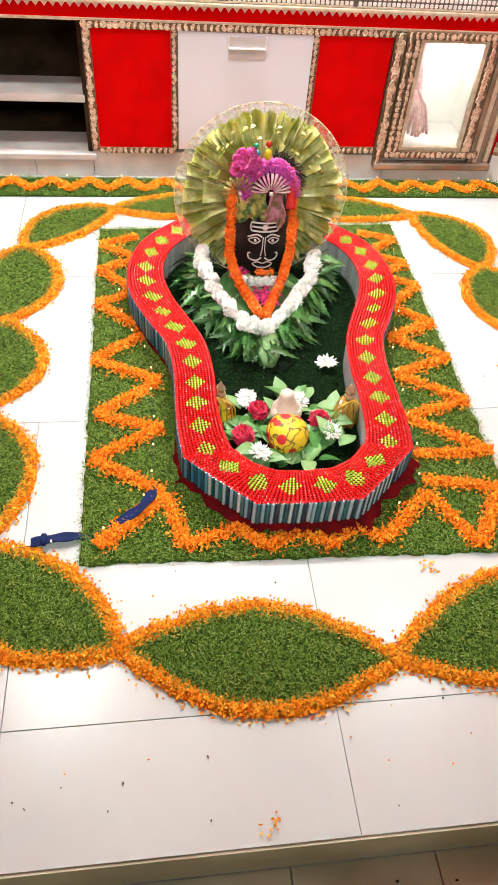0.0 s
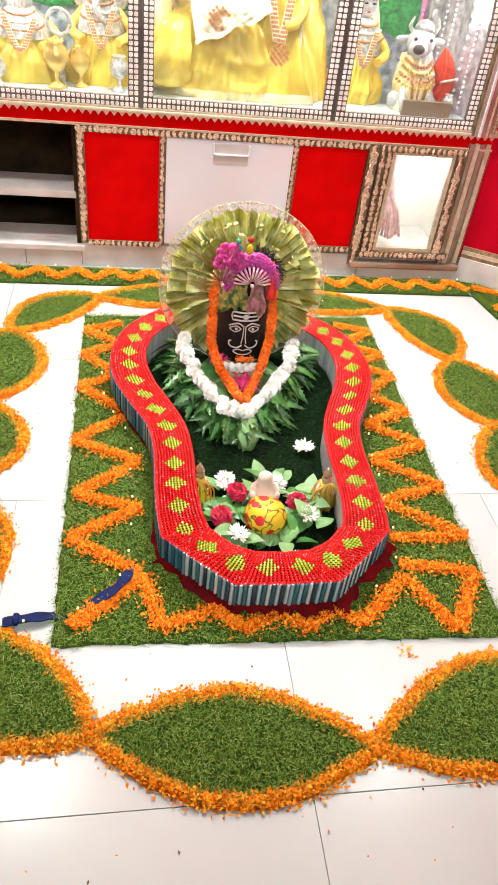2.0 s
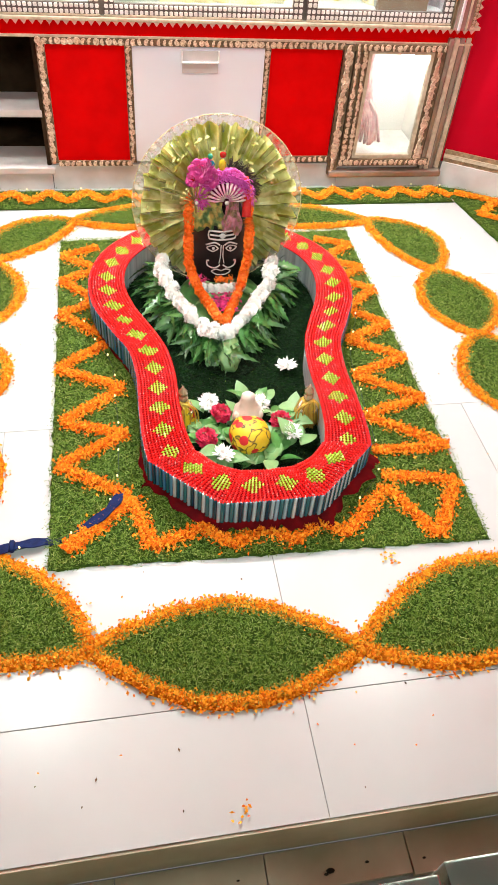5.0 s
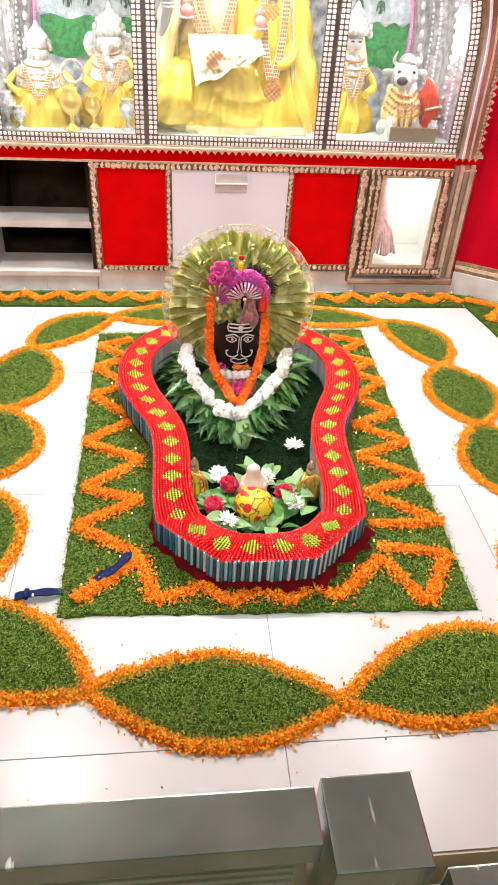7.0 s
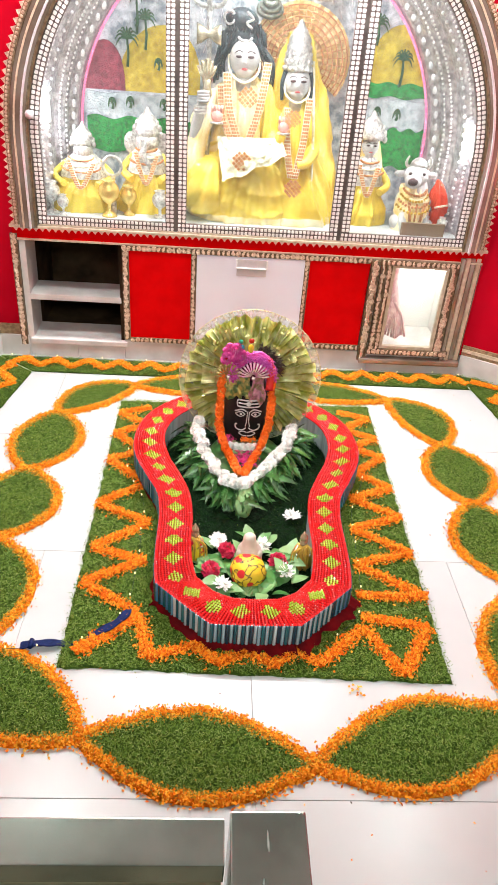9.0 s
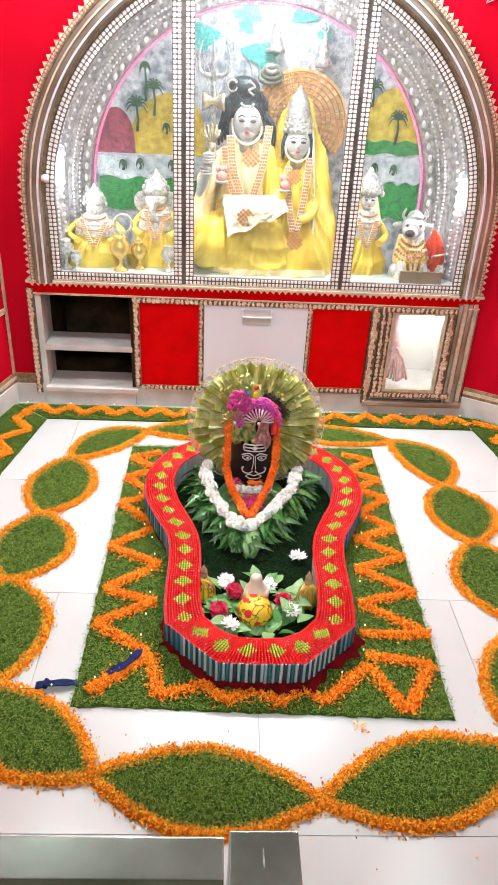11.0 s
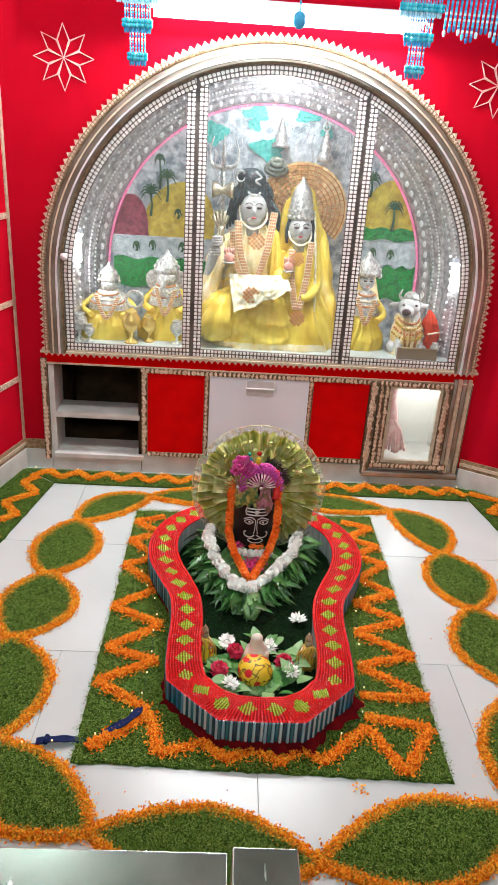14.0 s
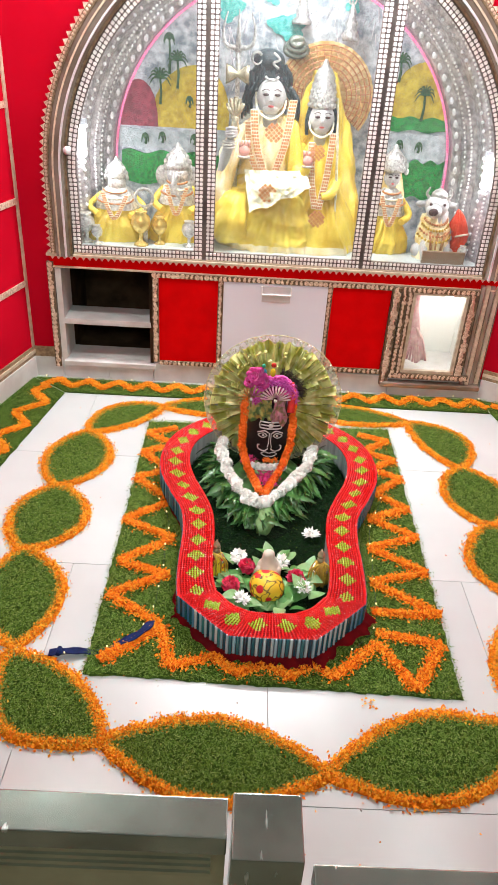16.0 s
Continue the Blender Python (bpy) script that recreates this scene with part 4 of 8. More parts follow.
def toward(t):
    """The outline moved from the outer rim (0) to the inner one (1)."""
    return [p.lerp(q, t) for p, q in zip(OL, IL)]


bm = strip_between(OL, RIM_Z - 0.0025, IL, RIM_Z - 0.0025)
part("rim_board", bm, RED_BASE, basin)
# red base cloth, darkened for the shade under the rim
CLOTH = mat("shaded_red_cloth", (0.16, 0.003, 0.005), (0.08, 0.002, 0.004), 25, 0.85, spec=0.1)
part("base_cloth", strip_between(toward(0.16), RIM_Z - 0.01, toward(0.10), 0.004), CLOTH, basin)
# dark red hem put in for the basin's shade on grass, widest at front corners
bm = bmesh.new()
hem = []
for row, (out, zz) in enumerate(((0.10, 0.036), (-0.10, 0.027), (-0.55, 0.022), (-1.0, 0.014))):
    ring = []
    for k, (p, q) in enumerate(zip(OL, IL)):
        side = 0.62 if p.x > BX else 0.34
        grow = max(0.0, min(1.0, (-1.22 - p.y) / 0.16)) * side * (0.75 + 0.35 * math.sin(k * 0.37) + 0.2 * math.sin(k * 1.1))
        d = (q - p).normalized() * 0.052
        o = out * grow if out < 0 else out
        ring.append(bm.verts.new((p.x + d.x * o, p.y + d.y * o, zz + 0.004 * math.sin(k * 0.9) * min(row, 1))))
    hem.append(ring)
for ra, rb in zip(hem, hem[1:]):
    for k in range(len(ra)):
        bm.faces.new((ra[k], ra[(k + 1) % len(ra)], rb[(k + 1) % len(rb)], rb[k])).smooth = True
bmesh.ops.recalc_face_normals(bm, faces=bm.faces[:])
part("shade_hem", bm, CLOTH, basin, "crumpled dark red hem below the beads, standing for basin shade")
part("outer_wall", strip_between(toward(0.05), RIM_Z - 0.006, toward(0.06), 0.046), mat("navy_backing", (0.03, 0.05, 0.09), (0.05, 0.09, 0.13), 20, 0.6), basin)
part("inner_wall", strip_between(IL, RIM_Z - 0.004, toward(0.97), 0.006), INNER, basin, "grey silver sheet lining")
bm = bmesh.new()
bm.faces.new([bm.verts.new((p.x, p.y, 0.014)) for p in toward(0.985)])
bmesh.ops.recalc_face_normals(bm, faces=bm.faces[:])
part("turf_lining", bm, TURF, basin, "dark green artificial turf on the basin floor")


# blades darkened likewise to keep the basin floor in shade
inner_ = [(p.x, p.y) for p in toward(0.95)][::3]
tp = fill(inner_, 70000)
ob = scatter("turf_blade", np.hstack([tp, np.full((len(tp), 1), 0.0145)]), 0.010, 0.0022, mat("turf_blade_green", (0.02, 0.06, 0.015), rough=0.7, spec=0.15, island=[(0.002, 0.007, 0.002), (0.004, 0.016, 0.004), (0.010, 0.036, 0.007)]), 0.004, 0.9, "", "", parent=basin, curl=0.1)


def octa(n_pts, sx, sy, sz):
    return np.array([(sx, 0, 0), (-sx, 0, 0), (0, sy, 0), (0, -sy, 0), (0, 0, sz), (0, 0, -sz)])


OF = np.array([(0, 2, 4), (2, 1, 4), (1, 3, 4), (3, 0, 4), (2, 0, 5), (1, 2, 5), (3, 1, 5), (0, 3, 5)])


def beads(name, centres, dirs, size, material, parent, label=""):
    """Many small faceted beads; dirs is the long axis in the plan."""
    c = np.asarray(centres, float)
    d = np.asarray(dirs, float)
    n = len(c)
    o = octa(6, *size)
    ax = np.stack([d, np.stack([-d[:, 1], d[:, 0]], 1)], 1)
    v = np.empty((n, 6, 3))
    v[:, :, :2] = np.einsum("kj,njx->nkx", o[:, :2], ax)
    v[:, :, 2] = o[None, :, 2]
    v += c[:, None, :]
    f = (OF[None] + 6 * np.arange(n)[:, None, None]).reshape(-1, 3)
    ob = raw(name, v.reshape(-1, 3).tolist(), f.tolist(), material, parent, label, smooth=True)
    return ob


def arc_lengths(loop):
    s = [0.0]
    for a, b in zip(loop, loop[1:] + loop[:1]):
        s.append(s[-1] + (b - a).length)
    return s


def resample_loop(loop, step):
    """Even places along a closed outline, with its direction there."""
    out, acc = [], 0.0
    for a, b in zip(loop, loop[1:] + loop[:1]):
        L = (b - a).length
        while acc < L:
            out.append((a.lerp(b, acc / L), (b - a).normalized()))
            acc += step
        acc -= L
    return out


MID = [(a + b) / 2 for a, b in zip(OL, IL)]
S = arc_lengths(MID)
TOTAL = S[-1]


def at(loop, s):
    s %= TOTAL
    k = max(i for i in range(M) if S[i] <= s + 1e-12)
    t = (s - S[k]) / max(1e-9, S[k + 1] - S[k])
    return loop[k].lerp(loop[(k + 1) % M], t)


ROWS = 13
NCOL = int(TOTAL / 0.0072)
NDIA = 40
pitch = TOTAL / NDIA
red_c, red_d, dia = [], [], [([], []) for _ in range(NDIA)]
for i in range(NCOL):
    s = TOTAL * i / NCOL
    o, q = at(OL, s), at(IL, s)
    dirv = (o - q).normalized()
    k = int(s / pitch)
    along = (s - (k + 0.5) * pitch)
    wid = (o - q).length
    for j in range(ROWS):
        u = (j + 0.5) / ROWS
        p = q.lerp(o, u)
        p.z = RIM_Z - 0.001
        across = (u - 0.5) * wid
        if abs(along) / 0.024 + abs(across) / 0.026 < 1.0:
            dia[k][0].append(p[:])
            dia[k][1].append((dirv.x, dirv.y))
        else:
            red_c.append(p[:])
            red_d.append((dirv.x, dirv.y))
# thin black disc put in for the shade under the offerings
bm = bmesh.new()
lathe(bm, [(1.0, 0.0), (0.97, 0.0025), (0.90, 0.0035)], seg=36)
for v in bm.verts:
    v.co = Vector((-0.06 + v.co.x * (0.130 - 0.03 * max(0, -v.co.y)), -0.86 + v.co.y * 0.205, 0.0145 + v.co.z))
shade_disc = part("shade_disc", bm, mat("shade_black", (0.003, 0.006, 0.003), (0.006, 0.012, 0.005), 20, 0.9, spec=0.05), basin, "black disc standing for the shade under the offerings")
ob = beads("bead_mat", red_c, red_d, (0.0044, 0.0042, 0.0040), RED_BEAD, basin, "rows of shiny red glass beads")
ob["kind"] = "stuff"
for c, d in dia:
    if c:
        beads("bead_diamond", c, d, (0.0042, 0.0038, 0.0050), LIME_BEAD, basin, "lime green bead diamond")
# upright tube beads round the outside
bm = bmesh.new()
ns = int(TOTAL * 1.12 / 0.0095)
SO = arc_lengths(OL)
for i in range(ns):
    s = SO[-1] * i / ns
    k = max(q for q in range(M) if SO[q] <= s + 1e-12)
    p = OL[k].lerp(OL[(k + 1) % M], (s - SO[k]) / max(1e-9, SO[k + 1] - SO[k]))
    c = Vector((BX, -0.95, 0))
    zb_ = 0.024 + 0.009 * random.random()
    tube(bm, [(p.x, p.y, RIM_Z - 0.002 + (zb_ - RIM_Z + 0.002) * j / 16) for j in range(17)], lambda t: 0.0037 + 0.0013 * abs(math.sin(t * 8 * math.pi)), 6, mi=i % 2 if p.y < -1.44 else 1 + i % 2)
ob = part("bead_fringe", bm, [SIDE_BEAD, mat("teal_tube_bead", (0.01, 0.03, 0.06), rough=0.2, coat=0.4, island=[(0.006, 0.03, 0.06), (0.010, 0.09, 0.12), (0.03, 0.16, 0.18)]), mat("blue_side_bead", (0.08, 0.2, 0.3), rough=0.2, coat=0.4, island=[(0.03, 0.13, 0.28), (0.06, 0.22, 0.36), (0.16, 0.34, 0.46)])], basin, "upright blue and grey tube beads round the side")
ob["kind"] = "stuff"
for loop in (OL, IL):
    edge = resample_loop(loop, 0.0064)
    ob = beads("edge_beading", [(p.x, p.y, RIM_Z - 0.002) for p, d in edge], [(d.x, d.y) for p, d in edge], (0.0034, 0.0036, 0.0040), RED_BEAD, basin)
    ob["kind"] = "stuff"
# tiny pale beads between the rows, put in for glints on the red glass
random.seed(21)
glint_c = [(x + random.uniform(-0.0006, 0.0006), y + 0.0034, z + 0.0030) for x, y, z in red_c if random.random() < 0.20]
ob = beads("glint_beading", glint_c, [(1.0, 0.0)] * len(glint_c), (0.0011, 0.0011, 0.0012), mat("pale_glint_bead", (0.82, 0.70, 0.66), rough=0.12, coat=1.0), basin, "tiny pale beads standing for glints between red ones")
ob["kind"] = "stuff"

# ---- leaf shapes and flowers ----
LEAF = mat("fresh_leaf", (0.014, 0.060, 0.012), (0.060, 0.180, 0.036), 30, 0.32, bump=0.2, bscale=120, objrand=True)
LEAF_MID = mat("mid_green_leaf", (0.05, 0.18, 0.035), (0.12, 0.30, 0.075), 30, 0.32, bump=0.2, bscale=120, objrand=True)
LEAF_PALE = mat("pale_leaf", (0.15, 0.30, 0.10), (0.22, 0.38, 0.15), 40, 0.45, bump=0.2, bscale=120, objrand=True)
WHITE_PETAL = mat("white_petal", (0.84, 0.83, 0.82), rough=0.6, island=[(0.86, 0.87, 0.82), (0.92, 0.92, 0.88), (0.88, 0.88, 0.86)])
ORANGE_PETAL = mat("orange_garland_petal", (0.9, 0.2, 0.01), rough=0.6, island=[(0.82, 0.14, 0.004), (0.90, 0.19, 0.006), (0.93, 0.26, 0.012)])
MAGENTA = mat("magenta_petal", (0.55, 0.01, 0.14), rough=0.6, island=[(0.42, 0.008, 0.10), (0.60, 0.015, 0.17), (0.72, 0.05, 0.26)])
CRIMSON = mat("crimson_petal", (0.5, 0.01, 0.06), rough=0.6, island=[(0.42, 0.006, 0.04), (0.62, 0.012, 0.07), (0.70, 0.05, 0.12)])


def leaf_mesh(length, width, droop, fold=0.25, point=0.55, name="leaf", serr=0.0):
    """A pointed leaf with a folded midrib, along +x from its stalk."""
    verts, faces = [], []
    n = 14 if serr else 8
    for i in range(n + 1):
        t = i / n
        w = width / 2 * (1 - serr * (i % 2)) * (math.sin(math.pi * min(1.0, t ** point)) ** 0.9 if 0 < t < 1 else 0.02)
        z = -droop * t * t * length
        verts += [(t * length, -w, z + fold * w), (t * length, 0, z), (t * length, w, z + fold * w)]
    for i in range(n):
        a = 3 * i
        faces += [(a, a + 3, a + 4, a + 1), (a + 1, a + 4, a + 5, a + 2)]
    m = len(verts)
    verts += [(x, y, z - 0.0008) for x, y, z in verts]
    faces += [tuple(q + m for q in f[::-1]) for f in faces]
    me = bpy.data.meshes.new(name)
    me.from_pydata(verts, [], faces)
    me.polygons.foreach_set("use_smooth", [True] * len(me.polygons))
    return me


def shared(name, me, parent, m):
    ob = new(name, me)
    ob.parent = parent
    ob.matrix_basis = m
    return ob


def flower_mesh(r, petals, plen, pwid, material, flat=0.7, name="flower", core=None, up=0.15):
    """A full round bloom of many short petals."""
    bm = bmesh.new()
    ball(bm, (0, 0, 0), (r * 0.72, r * 0.72, r * 0.72 * flat), mi=0, seg=8, ring=6)
    for k in range(petals):
        z = up + (1 - up) * (k + 0.5) / petals
        a = k * 2.39996
        s = math.sqrt(max(0, 1 - z * z))
        d = Vector((s * math.cos(a), s * math.sin(a), z * flat)).normalized()
        q = d * r * 0.68
        side = d.cross(Vector((0.3, 0.2, 1))).normalized()
        upv = side.cross(d)
        tip = q + d * plen * random.uniform(0.7, 1.15) + upv * random.uniform(-0.4, 0.4) * plen
        vs = [bm.verts.new(q - side * pwid * 0.4), bm.verts.new((q + tip) / 2 + side * pwid * 0.6), bm.verts.new(tip), bm.verts.new((q + tip) / 2 - side * pwid * 0.6)]
        bm.faces.new(vs)
    me = bpy.data.meshes.new(name)
    bm.to_mesh(me)
    bm.free()
    me.materials.append(material)
    return me


def resample(path, step):
    out, acc = [Vector(path[0])], 0.0
    for a, b in zip(path, path[1:]):
        a, b = Vector(a), Vector(b)
        L = (b - a).length
        while acc + L >= step:
            t = (step - acc) / L
            a = a.lerp(b, t)
            L = (b - a).length
            out.append(a.copy())
            acc = 0.0
        acc += L
    return out


# ---- black linga with its painted face ----
BLACK = mat("black_stone", (0.006, 0.005, 0.005), (0.014, 0.010, 0.010), 12, 0.42, bump=0.05, bscale=60, spec=0.3)
CHALK = mat("white_paint", (0.80, 0.78, 0.76), (0.72, 0.70, 0.68), 60, 0.7)
LX, LY, LR = -0.054, -0.658, 0.078
linga = empty("black_stone_linga", "polished black stone pillar with a white painted face", "statue")
bm = bmesh.new()
lathe(bm, [(LR * 0.98, 0.012), (LR, 0.05), (LR, 0.15), (LR, 0.215), (LR * 0.94, 0.245), (LR * 0.78, 0.272), (LR * 0.5, 0.292), (0.004, 0.300)], c=(LX, LY, 0), seg=40)
part("pillar", bm, BLACK, linga)


def on_face(u, z):
    r = LR + 0.0006
    return (LX + u, LY - math.sqrt(max(0, r * r - u * u)), z)


def stroke(bm, pts, r=0.0019, n=6):
    sp = smoothpath([(u, 0, z) for u, z in pts], n) if len(pts) > 2 else [Vector((pts[0][0] + (pts[1][0] - pts[0][0]) * k / 8, 0, pts[0][1] + (pts[1][1] - pts[0][1]) * k / 8)) for k in range(9)]
    tube(bm, [on_face(p.x, p.z) for p in sp], r, 6)


bm = bmesh.new()
for z in (0.240, 0.228, 0.216):
    stroke(bm, [(-0.033, z), (0.033, z)], 0.0024)
for s in (-1, 1):
    stroke(bm, [(s * 0.034, 0.241), (s * 0.037, 0.228), (s * 0.034, 0.215)], 0.002)
    stroke(bm, [(s * 0.006, 0.200), (s * 0.020, 0.207), (s * 0.042, 0.196)], 0.0022)
    stroke(bm, [(s * 0.010, 0.190), (s * 0.022, 0.198), (s * 0.040, 0.188), (s * 0.024, 0.180), (s * 0.010, 0.190)], 0.0016)
    stroke(bm, [(s * 0.004, 0.140), (s * 0.018, 0.130), (s * 0.036, 0.134), (s * 0.039, 0.148), (s * 0.033, 0.150)], 0.002)
    stroke(bm, [(s * 0.001, 0.122), (s * 0.014, 0.126), (s * 0.026, 0.118), (s * 0.012, 0.110), (s * 0.001, 0.110)], 0.0016)
    stroke(bm, [(s * 0.003, 0.200), (s * 0.0035, 0.165), (s * 0.007, 0.145)], 0.0015)
    x, y, z = on_face(s * 0.023, 0.189)
    ball(bm, (x, y, z), 0.0042, seg=8, ring=6)
x, y, z = on_face(0.0, 0.228)
lathe(bm, [(0.008, 0), (0.008, 0.002), (0.005, 0.0025)], seg=12, m=pose(x, y, z, 90, 0, 0))
part("painted_face", bm, CHALK, linga, "white painted lines of a face")

# ---- pleated fan behind the linga ----
FX, FYY, FZ, FR = -0.046, -0.602, 0.238, 0.236
# mottling of bright and olive tones stands in for lit and shaded pleats
FAN = mat("olive_gold_pleats", (0.96, 0.97, 0.52), (0.58, 0.60, 0.14), 26, 0.2, 0.08, bump=1.0, bscale=38, low=0.40, high=0.60)
FAN_GOLD = mat("gold_foil_edge", (0.82, 0.80, 0.50), (0.66, 0.62, 0.3), 40, 0.25, 0.3)
fan = empty("pleated_fan_halo", "round olive and gold pleated fan standing behind the linga", "fan")


def fan_sheet(r0, r1, pleats, amp, y, rows, material, name, wob=0.0, thick=0.0015, a0=0.0, a1=2 * math.pi, cx=FX, cz=FZ, label="", parent=None):
    bm = bmesh.new()
    cols = pleats * 4
    grid = []
    full = abs(a1 - a0 - 2 * math.pi) < 1e-6
    for j in range(rows + 1):
        t = j / rows
        row = []
        for i in range(cols if full else cols + 1):
            a = a0 + (a1 - a0) * i / cols
            ph = 2 * math.pi * pleats * i / cols
            tri = 2 / math.pi * math.asin(math.sin(ph))
            r = r0 + (r1 - r0) * t + wob * t * math.sin(ph * 0.5 + 3 * math.sin(a * 5))
            yy = y - amp * (0.35 + 0.65 * t) * tri + wob * 1.2 * t * math.sin(a * 17 + 2)
            row.append(bm.verts.new((cx + r * math.cos(a), yy, cz + r * math.sin(a))))
        grid.append(row)
    nc = len(grid[0])
    for j in range(rows):
        for i in range(nc if full else nc - 1):
            bm.faces.new((grid[j][i], grid[j][(i + 1) % nc], grid[j + 1][(i + 1) % nc], grid[j + 1][i]))
    g = bmesh.ops.solidify(bm, geom=bm.faces[:], thickness=thick)
    return part(name, bm, material, parent or fan, label)


def lace_mat():
    """Thin clear organza with a faint weave."""
    m = mat("sheer_organza", (0.80, 0.80, 0.62), (0.66, 0.66, 0.46), 60, 0.35)
    nt = m.node_tree
    tr, mx, no = nt.nodes.new("ShaderNodeBsdfTransparent"), nt.nodes.new("ShaderNodeMixShader"), nt.nodes.new("ShaderNodeTexNoise")
    no.inputs["Scale"].default_value = 55
    mr = nt.nodes.new("ShaderNodeMapRange")
    mr.inputs["From Min"].default_value, mr.inputs["From Max"].default_value = 0.3, 0.7
    mr.inputs["To Min"].default_value, mr.inputs["To Max"].default_value = 0.12, 0.55
    tc = nt.nodes.new("ShaderNodeTexCoord")
    nt.links.new(tc.outputs["Object"], no.inputs["Vector"])
    nt.links.new(no.outputs["Fac"], mr.inputs["Value"])
    nt.links.new(mr.outputs["Result"], mx.inputs[0])
    nt.links.new(tr.outputs[0], mx.inputs[1])
    nt.links.new(nt.nodes["Principled BSDF"].outputs[0], mx.inputs[2])
    nt.links.new(mx.outputs[0], nt.nodes["Material Output"].inputs["Surface"])
    return m


LACE = lace_mat()
fan_sheet(0.190, FR, 60, 0.004, FYY + 0.006, 2, LACE, "organza_border", wob=0.002, thick=0.0006, label="sheer frilled organza border")
bm = bmesh.new()
tube(bm, [(FX + FR * math.cos(a), FYY + 0.004 + 0.002 * math.sin(30 * a), FZ + FR * math.sin(a)) for a in [2 * math.pi * k / 180 for k in range(180)]], 0.0012, 5, closed=True)
part("edge_cord", bm, FAN_GOLD, fan, "thin pale edge cord")
fan_sheet(0.02, 0.212, 40, 0.015, FYY, 6, FAN, "pleated_disc", wob=0.003)
fan_sheet(0.128, 0.214, 36, 0.018, FYY - 0.008, 6, FAN, "frill_ring", wob=0.008)
fan_sheet(0.075, 0.162, 26, 0.014, FYY - 0.020, 6, FAN, "frill_ring", wob=0.010)
# curled ribbon loops standing on the upper pleats
random.seed(41)
bm = bmesh.new()
for k in range(34):
    a = math.radians(20 + 150 * k / 33 + random.uniform(-3, 3)) if k % 3 else math.radians(random.uniform(-30, 215))
    r = random.uniform(0.130, 0.200)
    d, t_ = Vector((math.cos(a), 0, math.sin(a))), Vector((-math.sin(a), 0, math.cos(a)))
    c = Vector((FX, FYY - 0.030, FZ)) + d * r
    w_ = random.uniform(0.005, 0.010)
    prev = None
    for i in range(9):
        q = math.pi * i / 8
        mid = c + d * (w_ * 1.4 * (i / 8 - 0.5)) + Vector((0, -w_ * 0.8 * math.sin(q), 0)) + t_ * (w_ * 0.5 * math.sin(2 * q))
        ring = [bm.verts.new(mid - t_ * w_ * 0.7), bm.verts.new(mid + t_ * w_ * 0.7 + Vector((0, 0.004 * math.sin(3 * q), 0)))]
        if prev:
            bm.faces.new((prev[0], prev[1], ring[1], ring[0]))
        prev = ring
bmesh.ops.solidify(bm, geom=bm.faces[:], thickness=0.0008)
part("ribbon_loop", bm, FAN, fan, "curled lime gold ribbon loops")["kind"] = "stuff"
bm = bmesh.new()
for k in range(40):
    a = 2 * math.pi * (k + 0.25) / 40
    c, s = math.cos(a), math.sin(a)
    tube(bm, [(FX + r * c, FYY - 0.012, FZ + r * s) for r in (0.09, 0.15, 0.212)], 0.0013, 5)
part("fan_rib", bm, FAN_GOLD, fan, "gold foil pleat edges")
bm = bmesh.new()
for k in range(170):
    a = 2 * math.pi * k / 170 + random.uniform(-0.02, 0.02)
    r = FR + random.uniform(-0.004, 0.003)
    q = (FX + r * math.cos(a), FYY - 0.004 + random.uniform(-0.003, 0.003), FZ + r * math.sin(a))
    ball(bm, q, random.uniform(0.0010, 0.0022), seg=5, ring=3)
ob = part("sequin_edge", bm, mat("silver_sequin", (0.8, 0.8, 0.76), rough=0.15, metal=0.9), fan, "tiny silver sequins on the lace edge")
ob["kind"] = "stuff"
bm = bmesh.new()
for k in range(150):
    a = random.uniform(0.15, 1.35)
    r0, r1 = random.uniform(0.05, 0.085), random.uniform(0.095, 0.122)
    yy = FYY - 0.030 - random.uniform(0, 0.018)
    b = a + random.uniform(-0.16, 0.16)
    tube(bm, smoothpath([(FX + r0 * math.cos(a), yy, FZ + 0.03 + r0 * math.sin(a)), (FX + (r0 + r1) / 2 * math.cos(a + 0.03), yy - 0.006, FZ + 0.03 + (r0 + r1) / 2 * math.sin(a + 0.03)), (FX + r1 * math.cos(b), yy - 0.003, FZ + 0.025 + r1 * math.sin(b))], 3), lambda t: 0.0022 * (1 - 0.7 * t), 4)
part("feather_tuft", bm, mat("dark_feather", (0.012, 0.008, 0.008), (0.05, 0.03, 0.02), 50, 0.6), fan, "dark brown feather tuft")

# the fan leans back a little
fan.matrix_basis = Matrix.Translation((0, FYY, 0.02)) @ Matrix.Rotation(math.radians(-5), 4, "X") @ Matrix.Translation((0, -FYY, -0.02))

# ---- turban ornament over the linga ----
turban = empty("magenta_turban_ornament", "magenta fabric turban with a silver spoke brooch and beads", "ornament")
PINKF = mat("magenta_fabric", (0.48, 0.012, 0.18), (0.66, 0.05, 0.32), 40, 0.6, bump=0.6, bscale=160, sheen=0.3)
TX, TY, TZ = -0.046, -0.705, 0.318
random.seed(17)
bm = bmesh.new()
arcp = [(TX + 0.062 * math.cos(a), TY + 0.012 * math.sin(a), TZ + 0.062 * math.sin(a)) for a in [math.radians(-15 + 215 * k / 26) for k in range(27)]]
tube(bm, smoothpath(arcp, 4), 0.0115, 14)
for v in bm.verts:
    v.co += noise.noise_vector(v.co * 90) * 0.0075 + noise.noise_vector(v.co * 220) * 0.003
part("rolled_cloth", bm, PINKF, turban)
bm = bmesh.new()
